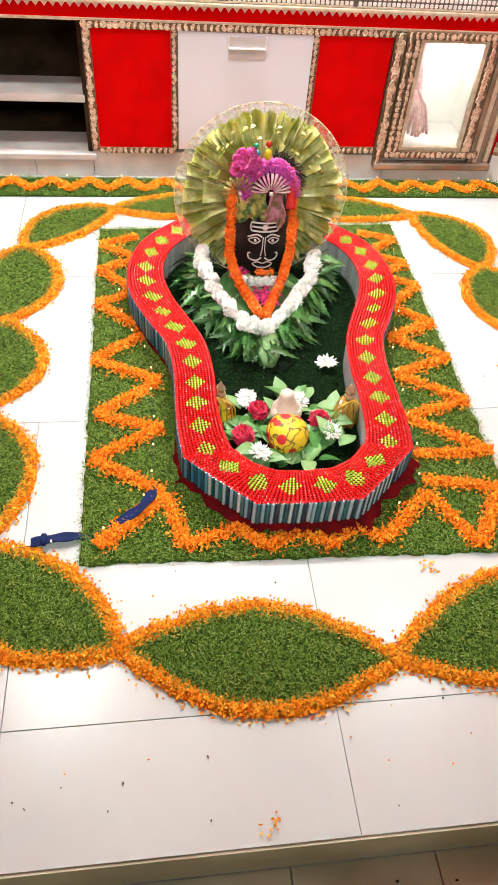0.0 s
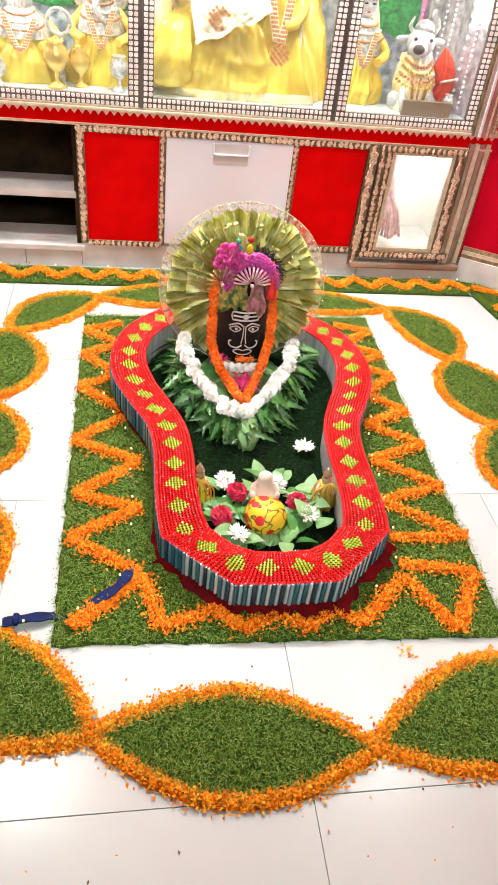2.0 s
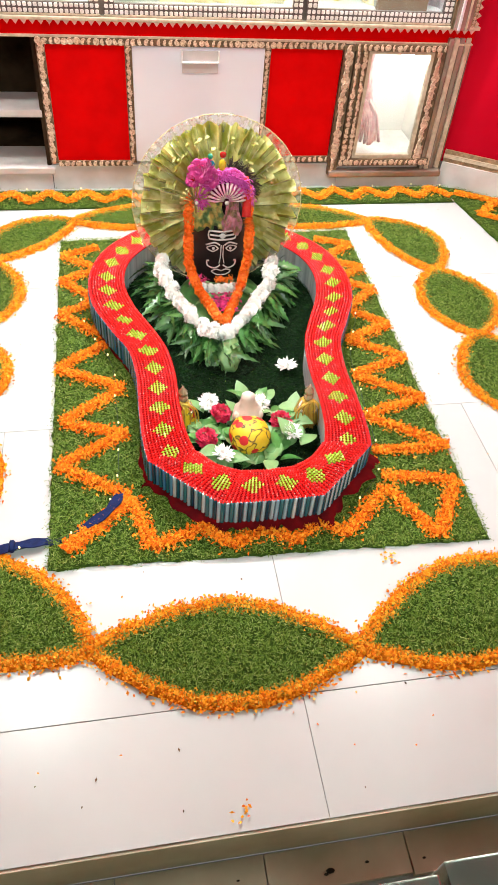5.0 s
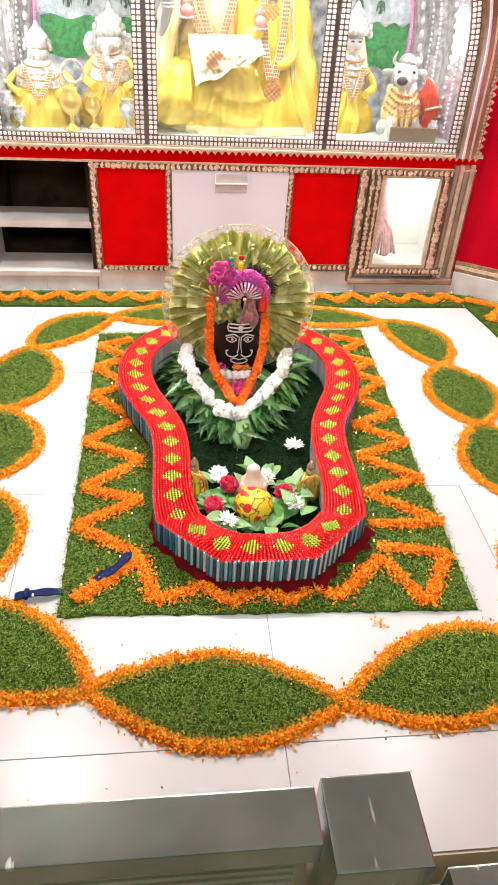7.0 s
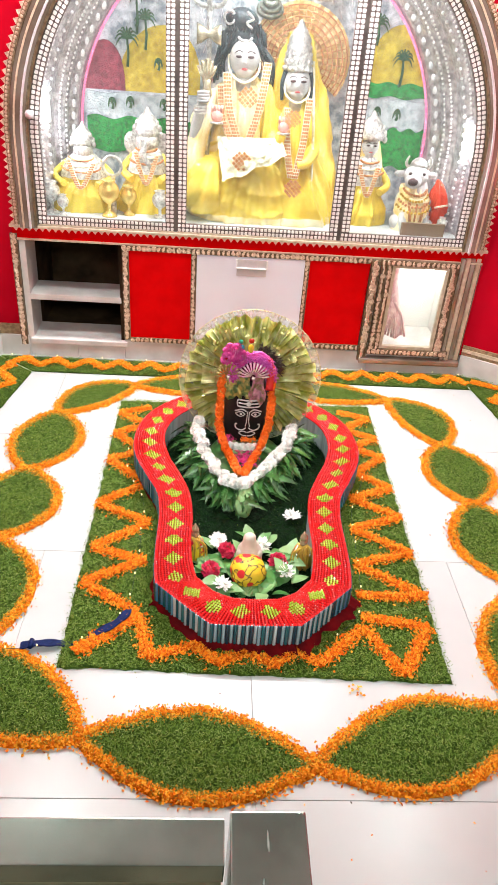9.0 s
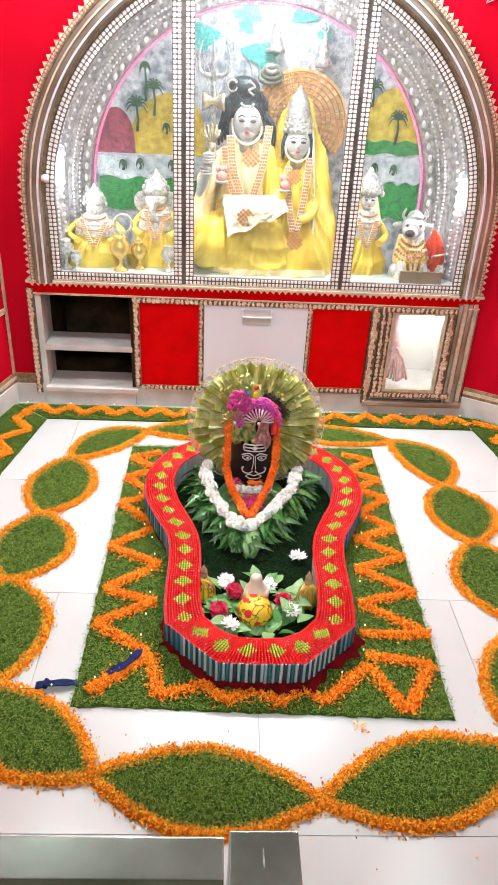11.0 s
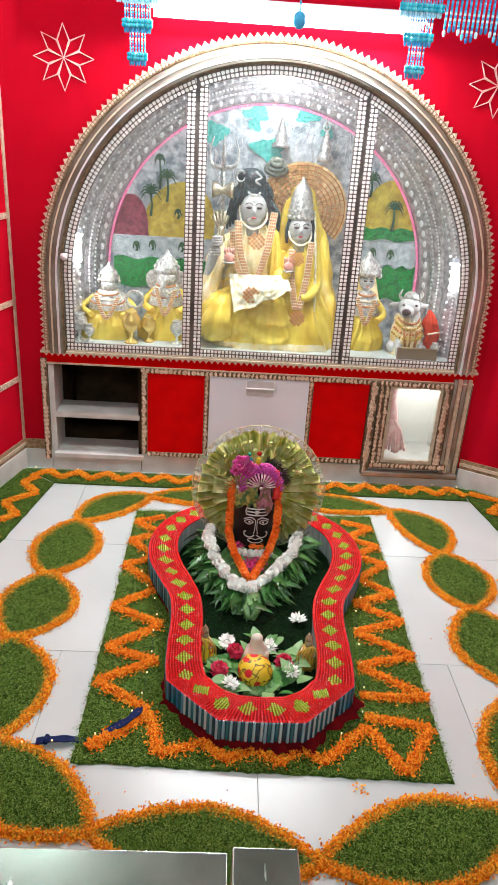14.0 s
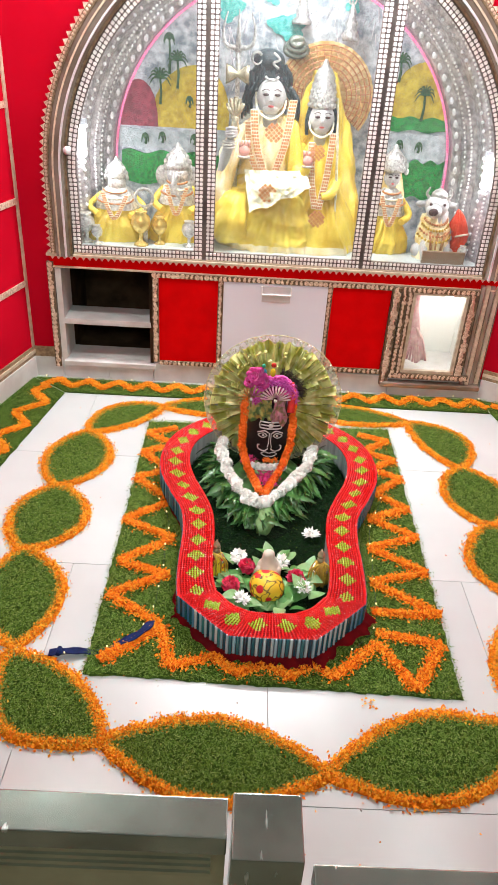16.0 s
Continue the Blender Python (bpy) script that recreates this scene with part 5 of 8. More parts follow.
for k in range(230):
    a = math.radians(random.uniform(-16, 200))
    r = 0.062 + random.uniform(-0.013, 0.013)
    c = Vector((TX + r * math.cos(a), TY - 0.018 + abs(r - 0.062) * 0.7 - random.uniform(0, 0.004), TZ + r * math.sin(a)))
    rad = random.uniform(0.004, 0.010)
    tube(bm, [c + Vector((rad * math.cos(b), -0.004 * math.sin(b * 2), rad * math.sin(b))) for b in (0, 1, 2, 3, 4, 5)], 0.0009, 4)
part("thread_trim", bm, mat("pink_thread", (0.80, 0.16, 0.62), (0.60, 0.04, 0.40), 80, 0.35), turban, "curled pink thread trim")["kind"] = "stuff"
bm = bmesh.new()
ball(bm, (TX, TY + 0.018, TZ + 0.015), (0.055, 0.02, 0.05), seg=16, ring=10)
part("dark_lining", bm, mat("maroon_lining", (0.16, 0.004, 0.06), (0.07, 0.002, 0.02), 40, 0.7), turban, "deep maroon lining")
bm = bmesh.new()
for k in range(13):
    a = math.radians(5 + 170 * k / 12)
    d = Vector((math.cos(a), 0, math.sin(a)))
    tube(bm, [Vector((TX, TY - 0.018, TZ)) + d * 0.008, Vector((TX, TY - 0.024, TZ)) + d * 0.03, Vector((TX, TY - 0.02, TZ)) + d * 0.050], lambda t: 0.0016 + 0.0022 * t, 6)
part("spoke_brooch", bm, mat("silver_pink", (0.86, 0.46, 0.68), (0.90, 0.82, 0.72), 46, 0.25, 0.3, low=0.45, high=0.58), turban, "silver pink spoke brooch")
bm = bmesh.new()
for k in range(13):
    a = math.radians(20 + 250 * k / 12)
    d = Vector((math.cos(a), 0, math.sin(a)))
    tube(bm, [Vector((-0.124, TY - 0.015, 0.318)) + d * 0.006, Vector((-0.124, TY - 0.018, 0.318)) + d * 0.042], lambda t: 0.0015 + 0.003 * t, 5)
part("spoke_brooch", bm, mat("old_gold", (0.50, 0.40, 0.14), (0.36, 0.30, 0.10), 60, 0.3, 0.6), turban, "dull gold spoke brooch")
for c, r, col, nm in (((TX, TY - 0.028, TZ), 0.0058, (0.85, 0.78, 0.70), "pearl"), ((-0.124, TY - 0.026, 0.318), 0.0052, (0.85, 0.78, 0.66), "pearl"),
                      ((-0.086, TY - 0.01, 0.412), (0.010, 0.008, 0.012), (0.02, 0.30, 0.42), "blue_bead"), ((-0.090, TY - 0.01, 0.432), (0.009, 0.008, 0.009), (0.03, 0.40, 0.22), "green_bead"),
                      ((-0.060, TY - 0.014, 0.412), (0.012, 0.009, 0.019), (0.80, 0.58, 0.03), "yellow_drop"), ((-0.058, TY - 0.006, 0.434), (0.011, 0.008, 0.010), (0.60, 0.02, 0.01), "red_bead"),
                      ((-0.132, TY - 0.01, 0.378), (0.013, 0.010, 0.012), (0.62, 0.01, 0.02), "red_bead"), ((-0.140, TY - 0.01, 0.337), (0.006, 0.006, 0.006), (0.70, 0.08, 0.01), "orange_bead")):
    bm = bmesh.new()
    ball(bm, c, tuple(0.78 * q for q in r) if hasattr(r, "__len__") else r, seg=12, ring=8)
    part(nm, bm, mat(nm + "_glass", col, tuple(q * 0.75 for q in col), 40, 0.2, coat=0.5), turban)
fm = flower_mesh(0.022, 90, 0.016, 0.013, PINKF, 0.5, "fabric_flower", up=-0.2)
for fx, fz, fs in ((-0.112, 0.394, 1.0), (-0.085, 0.375, 0.8), (-0.130, 0.372, 0.7), (-0.020, 0.352, 0.7), (-0.098, 0.408, 0.6)):
    shared("fabric_flower", fm, turban, pose(fx, TY - 0.008, fz, 70, 0, 400 * fx) @ Matrix.Scale(fs, 4))
bm = bmesh.new()
for k in range(9):
    a = 2 * math.pi * k / 9
    ball(bm, (-0.110 + 0.02 * math.cos(a), TY - 0.004 - 0.004 * (k % 3), 0.392 + 0.018 * math.sin(a)), (0.018, 0.007, 0.013), seg=8, ring=6, rot=Matrix.Rotation(-a, 3, "Y"))
part("fabric_flower", bm, PINKF, turban, "ruffled magenta fabric flower")


def flap(name, pts_top, drop, bulge, material, label):
    """A hanging gathered cloth flap with crumpled creases."""
    bm = bmesh.new()
    rows, cols = 22, 30
    g = []
    for j in range(rows + 1):
        t = j / rows
        row = []
        for i in range(cols + 1):
            u = i / cols
            x = pts_top[0] + (pts_top[1] - pts_top[0]) * (0.5 + (u - 0.5) * (1 + 0.30 * t)) + 0.004 * math.sin(7 * t + 3 * u)
            z = pts_top[3] - drop * t - 0.012 * abs(math.sin(u * 6.5)) * t
            cr = abs(noise.noise((x * 42, z * 30, 4.0))) + 0.6 * abs(noise.noise((x * 90, z * 70, 8.0)))
            row.append(bm.verts.new((x, pts_top[2] - bulge * math.sin(t * 2.2) - 0.005 * abs(math.sin(u * 11 + 2 * t)) + 0.016 * cr, z)))
        g.append(row)
    for j in range(rows):
        for i in range(cols):
            bm.faces.new((g[j][i], g[j][i + 1], g[j + 1][i + 1], g[j + 1][i]))
    bmesh.ops.solidify(bm, geom=bm.faces[:], thickness=0.0012)
    return part(name, bm, material, turban, label, smooth=True)


flap("cloth_flap", (-0.135, -0.055, -0.712, 0.310), 0.060, 0.022, mat("lime_print_cloth", (0.16, 0.30, 0.10), (0.72, 0.62, 0.18), 48, 0.35, 0.15, low=0.42, high=0.58), "lime gold printed cloth flap")
flap("cloth_flap", (-0.050, -0.010, -0.716, 0.316), 0.078, 0.022, mat("pink_print_cloth", (0.80, 0.36, 0.46), (0.42, 0.30, 0.16), 60, 0.4, 0.1, low=0.44, high=0.60), "pink printed cloth flap")
bm = bmesh.new()
tube(bm, smoothpath([(0.000, -0.70, 0.37), (0.008, -0.715, 0.33), (0.006, -0.735, 0.28)], 6), 0.012, 8)
part("red_cord", bm, mat("red_cord", (0.62, 0.02, 0.01), (0.5, 0.01, 0.01), 60, 0.6, bump=0.6, bscale=200), turban)

# ---- garlands ----
gar = empty("marigold_garland", "orange marigold garland hung round the linga", "garland")
me = flower_mesh(0.0135, 60, 0.0065, 0.0055, ORANGE_PETAL, 0.8, "marigold", up=-0.7)
path = smoothpath([(-0.140, -0.715, 0.315), (-0.146, -0.740, 0.24), (-0.144, -0.765, 0.165), (-0.124, -0.825, 0.122), (-0.096, -0.890, 0.104), (-0.074, -0.930, 0.096),
                   (-0.054, -0.900, 0.104), (-0.024, -0.840, 0.122), (0.004, -0.780, 0.152), (0.016, -0.745, 0.22), (0.012, -0.722, 0.30), (0.008, -0.712, 0.345)], 10)
for p in resample(path, 0.0158):
    shared("marigold", me, gar, pose(p.x + random.uniform(-0.002, 0.002), p.y + random.uniform(-0.002, 0.002), p.z, random.uniform(0, 360), random.uniform(0, 360), 0))
wg = empty("white_flower_garland", "thick white chrysanthemum garland laid in a V", "garland")
me = flower_mesh(0.0170, 170, 0.0090, 0.0046, WHITE_PETAL, 0.9, "chrysanthemum", up=-0.6)
path = smoothpath([(-0.216, -0.672, 0.112), (-0.208, -0.745, 0.106), (-0.182, -0.835, 0.098), (-0.138, -0.925, 0.090), (-0.084, -0.980, 0.086), (-0.034, -0.938, 0.090), (0.022, -0.862, 0.098), (0.074, -0.768, 0.106), (0.102, -0.672, 0.114)], 10)
for p in resample(path, 0.0150):
    shared("chrysanthemum", me, wg, pose(p.x + random.uniform(-0.008, 0.008), p.y + random.uniform(-0.007, 0.007), p.z + random.uniform(-0.003, 0.006), random.uniform(-50, 50), random.uniform(-50, 50), random.uniform(0, 360)) @ Matrix.Scale(random.uniform(0.8, 1.15), 4))
for k in range(6):
    shared("chrysanthemum", me, wg, pose(-0.108 + 0.020 * k, -0.785 - 0.007 * math.sin(k * 0.63), 0.100, random.uniform(-20, 20), 0, 60 * k) @ Matrix.Scale(0.8, 4))

# offerings heaped before the linga
heap = empty("offering_heap", "heap of green leaves under the garlands", "leaves")
bm = bmesh.new()
ball(bm, (-0.055, -0.79, 0.045), (0.130, 0.165, 0.042), seg=28, ring=12)
part("leaf_mound", bm, LEAF, heap)
bm = bmesh.new()
ball(bm, (-0.068, -1.004, 0.048), (0.030, 0.050, 0.026), seg=28, ring=18, rot=Matrix.Rotation(math.radians(34), 3, "X"))
for v in bm.verts:
    v.co += noise.noise_vector(v.co * 60) * 0.008
part("wrapped_tip", bm, LEAF_PALE, heap, "pale leaf-wrapped tip of the heap")
lm = [leaf_mesh(0.092, 0.036, 0.22, serr=0.55), leaf_mesh(0.078, 0.030, 0.45, serr=0.6), leaf_mesh(0.10, 0.030, 0.35, 0.35, serr=0.55)]
lp_ = leaf_mesh(0.062, 0.026, 0.35, serr=0.25)
for m_, q_ in zip(lm, (LEAF, LEAF_MID, LEAF)):
    m_.materials.append(q_)
lp_.materials.append(LEAF_PALE)
random.seed(5)
wpath = resample(path, 0.0165)
for k, p in enumerate(wpath):
    for j in range(7):
        away = Vector((p.x + 0.055, p.y + 0.80 - 0.05, 0)).normalized()
        ang = math.degrees(math.atan2(away.y, away.x)) + random.uniform(-60, 60)
        q = p + away * random.uniform(-0.01, 0.020)
        shared("leaf", lm[(k + j) % 3], heap, pose(q.x, q.y, q.z - 0.010 - 0.008 * j + random.uniform(-0.004, 0.006), 0, random.uniform(-22, 26) + 1.5 * j, ang) @ pose(0, 0, 0, random.uniform(-60, 60), 0, 0) @ Matrix.Scale(random.uniform(0.5, 1.08), 4))
for k in range(26):
    ang = -90 + random.uniform(-75, 75)
    shared("leaf", lp_, heap, pose(-0.070 + random.uniform(-0.024, 0.024), -0.972 + random.uniform(-0.014, 0.010), 0.080 - 0.001 * k, 0, random.uniform(20, 50), ang) @ pose(0, 0, 0, random.uniform(-25, 25), 0, 0))
for k in range(12):
    shared("leaf", lp_, heap, pose(-0.055 + random.uniform(-0.07, 0.06), -0.80 + random.uniform(-0.03, 0.06), 0.088 + 0.001 * k, random.uniform(-12, 12), random.uniform(-8, 12), random.uniform(0, 360)))
pts = np.stack([rng.normal(-0.063, 0.017, 260), rng.normal(-0.858, 0.020, 260), np.full(260, 0.092)], 1)
scatter("magenta_petal_litter", pts, 0.012, 0.006, MAGENTA, 0.012, 0.9, "loose magenta petals between the garlands", "petals")
pts = np.stack([rng.normal(-0.115, 0.012, 110), rng.normal(-0.752, 0.012, 110), np.full(110, 0.098)], 1)
scatter("magenta_petal_litter", pts, 0.011, 0.006, MAGENTA, 0.01, 0.9, "loose magenta petals beside the linga", "petals")
pts = np.stack([rng.normal(-0.048, 0.012, 140), rng.normal(-0.762, 0.006, 140), np.full(140, 0.102)], 1)
scatter("orange_petal_litter", pts, 0.009, 0.006, ORANGE_PETAL, 0.012, 0.9, "pinch of orange petals before the linga", "petals")

# ---- offerings at the foot of the basin ----
def print_mat():
    m = mat("yellow_print_cloth", (0.80, 0.56, 0.02), (0.72, 0.46, 0.015), 20, 0.55, bump=0.1, bscale=100)
    nt = m.node_tree
    p = nt.nodes["Principled BSDF"]
    base = p.inputs["Base Color"].links[0].from_socket
    tc = nt.nodes.new("ShaderNodeTexCoord")

    def blot(scale, lo, hi, kind):
        if kind == "spot":
            n = nt.nodes.new("ShaderNodeTexVoronoi")
            out = n.outputs["Distance"]
        else:
            n = nt.nodes.new("ShaderNodeTexNoise")
            n.inputs["Detail"].default_value = 1
            out = n.outputs["Fac"]
        n.inputs["Scale"].default_value = scale
        nt.links.new(tc.outputs["Object"], n.inputs["Vector"])
        r = nt.nodes.new("ShaderNodeValToRGB")
        e = r.color_ramp.elements
        if kind == "spot":
            e[0].position, e[1].position = lo, hi
            e[0].color, e[1].color = (1, 1, 1, 1), (0, 0, 0, 1)
        else:
            e[0].position, e[1].position = lo, (lo + hi) / 2
            e[0].color, e[1].color = (0, 0, 0, 1), (1, 1, 1, 1)
            q = e.new(hi)
            q.color = (0, 0, 0, 1)
        nt.links.new(out, r.inputs["Fac"])
        return r.outputs["Color"]

    for fac, col in ((blot(42, 0.44, 0.56, "vein"), (0.02, 0.018, 0.012)), (blot(34, 0.36, 0.40, "spot"), (0.60, 0.012, 0.015))):
        mx = nt.nodes.new("ShaderNodeMix")
        mx.data_type = "RGBA"
        nt.links.new(fac, mx.inputs["Factor"])
        nt.links.new(base, mx.inputs["A"])
        mx.inputs["B"].default_value = (*col, 1)
        base = mx.outputs["Result"]
    nt.links.new(base, p.inputs["Base Color"])
    return m


PRINT = print_mat()
bm = bmesh.new()
lathe(bm, [(0.020, 0.0), (0.037, 0.008), (0.046, 0.026), (0.048, 0.044), (0.042, 0.062), (0.027, 0.073), (0.010, 0.077)], c=(-0.062, -1.305, 0.014), seg=32)
for v in bm.verts:
    v.co += Vector((0, 0, 0)) + 0.003 * noise.noise_vector(v.co * 40)
tagged(part("printed_cloth_pot", bm, PRINT, smooth=True), "round pot wrapped in yellow cloth with red prints", "pot")
IVORY = mat("ivory_stone", (0.74, 0.68, 0.58), (0.62, 0.55, 0.46), 30, 0.4, bump=0.2, bscale=80)
bm = bmesh.new()
gx, gy = -0.058, -1.240
lathe(bm, [(0.033, 0.0), (0.035, 0.02), (0.035, 0.044), (0.033, 0.056), (0.027, 0.066), (0.021, 0.076), (0.018, 0.086), (0.016, 0.095), (0.015, 0.101), (0.010, 0.107), (0.003, 0.110)], c=(gx, gy, 0.014), seg=28)
for side in (-1, 1):
    ball(bm, (gx + side * 0.021, gy - 0.011, 0.066), (0.015, 0.013, 0.012), seg=14, ring=10)
    ball(bm, (gx + side * 0.014, gy - 0.004, 0.090), (0.008, 0.007, 0.011), seg=12, ring=8)
for v in bm.verts:
    v.co += noise.noise_vector(v.co * 45) * 0.0025
tagged(part("ivory_figurine", bm, IVORY, smooth=True), "small seated ivory stone figurine behind the pot", "statue")
GOLDCLOTH = mat("gold_cloth", (0.68, 0.44, 0.06), (0.42, 0.24, 0.04), 60, 0.35, 0.4, bump=0.4, bscale=120)
BRASS = mat("pale_brass", (0.72, 0.64, 0.46), (0.5, 0.42, 0.28), 40, 0.25, 0.7)
for fx, fy, s in ((-0.204, -1.205, 1), (0.088, -1.225, -1)):
    fig = empty("dressed_brass_figurine", "small brass figurine dressed in yellow printed cloth", "statue")
    bm = bmesh.new()
    rings = [(0.034, 0.0), (0.032, 0.015), (0.026, 0.035), (0.020, 0.055), (0.012, 0.066)]
    lathe(bm, rings, c=(fx, fy, 0.014), seg=20, mi=0)
    for v in bm.verts:
        a = math.atan2(v.co.y - fy, v.co.x - fx)
        k = 1 + 0.12 * math.sin(a * 9)
        v.co.x, v.co.y = fx + (v.co.x - fx) * k, fy + (v.co.y - fy) * k
    ball(bm, (fx, fy - 0.002, 0.092), (0.012, 0.012, 0.015), mi=1)
    lathe(bm, [(0.012, 0), (0.010, 0.010), (0.004, 0.018), (0.001, 0.026)], c=(fx, fy, 0.100), seg=12, mi=1)
    for k in range(7):
        a = math.radians(25 * k + 15)
        tube(bm, smoothpath([(fx - s * 0.01, fy - 0.012, 0.088), (fx + 0.03 * math.cos(a), fy - 0.024, 0.070), (fx + 0.034 * math.cos(a), fy - 0.032, 0.022)], 5), 0.0022, 5, mi=2)
    for side in (-1, 1):
        tube(bm, [(fx + side * 0.012, fy, 0.076), (fx + side * 0.024, fy - 0.012, 0.060), (fx + side * 0.012, fy - 0.024, 0.058)], 0.0045, 6, mi=1)
    part("figure", bm, [PRINT if s > 0 else GOLDCLOTH, BRASS, GOLDCLOTH], fig)
cm = flower_mesh(0.025, 90, 0.012, 0.010, CRIMSON, 0.75, "red_flower")
for k, (fx, fy) in enumerate(((-0.160, -1.298), (0.020, -1.258), (-0.118, -1.222))):
    tagged(shared("red_flower", cm, None, pose(fx, fy, 0.042, 10, -8 * k, 70 * k)), "full crimson red flower among the leaves", "flower", "red flowers in the basin")
wm = flower_mesh(0.012, 60, 0.020, 0.007, WHITE_PETAL, 0.5, "white_flower")
for k, (fx, fy) in enumerate(((-0.140, -1.185), (-0.022, -1.200), (0.035, -1.300), (-0.130, -1.355), (0.078, -1.045))):
    tagged(shared("white_flower", wm, None, pose(fx, fy, 0.048 if k < 4 else 0.03, 20, 0, 50 * k)), "small white daisy-like flower", "flower", "white flowers in the basin")
bel = [leaf_mesh(0.062, 0.034, 0.25, 0.3, 0.8), leaf_mesh(0.050, 0.030, 0.4, 0.3, 0.9)]
for m_, q_ in zip(bel, (LEAF_PALE, LEAF_MID)):
    m_.materials.append(q_)
lb = empty("leaf_bed", "loose broad green leaves on the basin floor", "leaves")
for k in range(84):
    a = random.uniform(0, 2 * math.pi)
    r = math.sqrt(random.random())
    x, y = -0.056 + 0.135 * r * math.cos(a), -1.270 + 0.115 * r * math.sin(a)
    shared("leaf", bel[k % 2], lb, pose(x, y, 0.022 + 0.024 * random.random(), random.uniform(-30, 30), random.uniform(-40, 10), random.uniform(0, 360)))

# ---- painted landscape at the back of the case ----
def relief(name, loop, y, thick, material, label, parent):
    bm = bmesh.new()
    prism(bm, [(x, y, z) for x, z in loop], (0, thick, 0))
    return part(name, bm, material, parent, label)


scenery = empty("painted_scenery", "relief landscape of hills, palms and clouds on silvery sky", "mural")
SKY = mat("silvery_sky", (0.74, 0.77, 0.80), (0.26, 0.30, 0.35), 34, 0.4, 0.3, bump=1.0, bscale=70)
MAROON = mat("maroon_paint", (0.34, 0.06, 0.09), (0.16, 0.02, 0.04), 50, 0.6, bump=0.6, bscale=90)
YELLOWP = mat("ochre_paint", (0.66, 0.50, 0.06), (0.42, 0.29, 0.03), 40, 0.6, bump=0.5, bscale=90)
GREENP = mat("green_paint", (0.02, 0.34, 0.06), (0.005, 0.11, 0.02), 90, 0.5, bump=1.0, bscale=120)
TEAL = mat("teal_paint", (0.03, 0.34, 0.30), (0.14, 0.58, 0.52), 70, 0.5, bump=0.8, bscale=90)
PALM = mat("dark_green_paint", (0.03, 0.09, 0.04), (0.05, 0.12, 0.05), 40, 0.6)
WATER = mat("grey_water_paint", (0.34, 0.39, 0.42), (0.58, 0.63, 0.65), 40, 0.4, 0.2, bump=0.8, bscale=80)
skyloop = arch(0.688, 48, CZ - 0.556)
relief("sky_panel", skyloop, 0.397, 0.02, SKY, "", scenery)


def dome(x0, x1, z0, z1, lean=0.0, n=14):
    c, w = (x0 + x1) / 2, (x1 - x0) / 2
    return [(c - w * math.cos(math.pi * k / n) + lean * math.sin(math.pi * k / n), z0 + (z1 - z0) * math.sin(math.pi * k / n) ** 0.8) for k in range(n + 1)]


def wavy(x0, x1, z0, z1, amp=0.008, n=24, ph=0.0):
    return [(x0 + (x1 - x0) * k / n, z1 + amp * math.sin(9 * k / n * 2.2 + ph)) for k in range(n + 1)] + [(x1 - (x1 - x0) * k / n, z0 + amp * math.sin(7 * k / n * 2 + ph)) for k in range(n + 1)]


relief("hill", dome(-0.578, -0.262, 0.955, 1.185, 0.02), 0.391, 0.008, YELLOWP, "ochre hill", scenery)
relief("hill", dome(-0.700, -0.548, 0.955, 1.125), 0.388, 0.008, MAROON, "maroon hill", scenery)
relief("hill", dome(0.330, 0.420, 1.04, 1.19), 0.391, 0.008, MAROON, "maroon hill", scenery)
relief("hill", dome(0.375, 0.640, 1.035, 1.245), 0.388, 0.008, YELLOWP, "ochre hill", scenery)
relief("grass_bank", wavy(-0.700, -0.28, 0.735, 0.858), 0.385, 0.008, GREENP, "", scenery)
relief("grass_bank", wavy(0.440, 0.640, 0.735, 0.880), 0.385, 0.008, GREENP, "", scenery)
relief("grass_bank", wavy(0.36, 0.64, 0.995, 1.045, 0.005), 0.384, 0.006, GREENP, "", scenery)
relief("water", wavy(-0.705, -0.27, 0.875, 0.945, 0.004, ph=1.0), 0.390, 0.006, WATER, "", scenery)
relief("water", wavy(0.36, 0.65, 0.885, 0.985, 0.004, ph=2.0), 0.391, 0.006, WATER, "", scenery)
random.seed(11)
for ci, (cx, cz, w, h) in enumerate(((-0.270, 1.385, 0.095, 0.085), (-0.105, 1.468, 0.105, 0.055), (-0.11, 1.43, 0.05, 0.06), (0.105, 1.470, 0.10, 0.05), (-0.045, 1.335, 0.14, 0.09), (0.19, 1.415, 0.05, 0.05))):
    loop = []
    for k in range(22):
        a = 2 * math.pi * k / 22
        r = 1 + 0.22 * math.sin(3 * a + cx * 20) + 0.1 * math.sin(7 * a)
        loop.append((cx + w / 2 * r * math.cos(a), cz + h / 2 * r * math.sin(a)))
    relief("cloud", loop, 0.386 - 0.0015 * ci, 0.010, TEAL, "teal cloud relief", scenery)


def palm(cx, z0, z1, s=1.0):
    bm = bmesh.new()
    tube(bm, [(cx, 0.380, z0), (cx + 0.004, 0.379, (z0 + z1) / 2), (cx, 0.380, z1)], lambda t: 0.006 - 0.002 * t, 6)
    for k in range(9):
        a = math.radians(-20 + 220 * k / 8)
        L = 0.045 * s
        tube(bm, smoothpath([(cx, 0.379, z1), (cx + L * 0.6 * math.cos(a), 0.376, z1 + L * 0.6 * math.sin(a) + 0.008), (cx + L * math.cos(a), 0.376, z1 + L * math.sin(a) - 0.012)], 4), lambda t: 0.0055 * (1 - 0.8 * t), 5)
    part("palm", bm, PALM, scenery, "dark green palm relief")


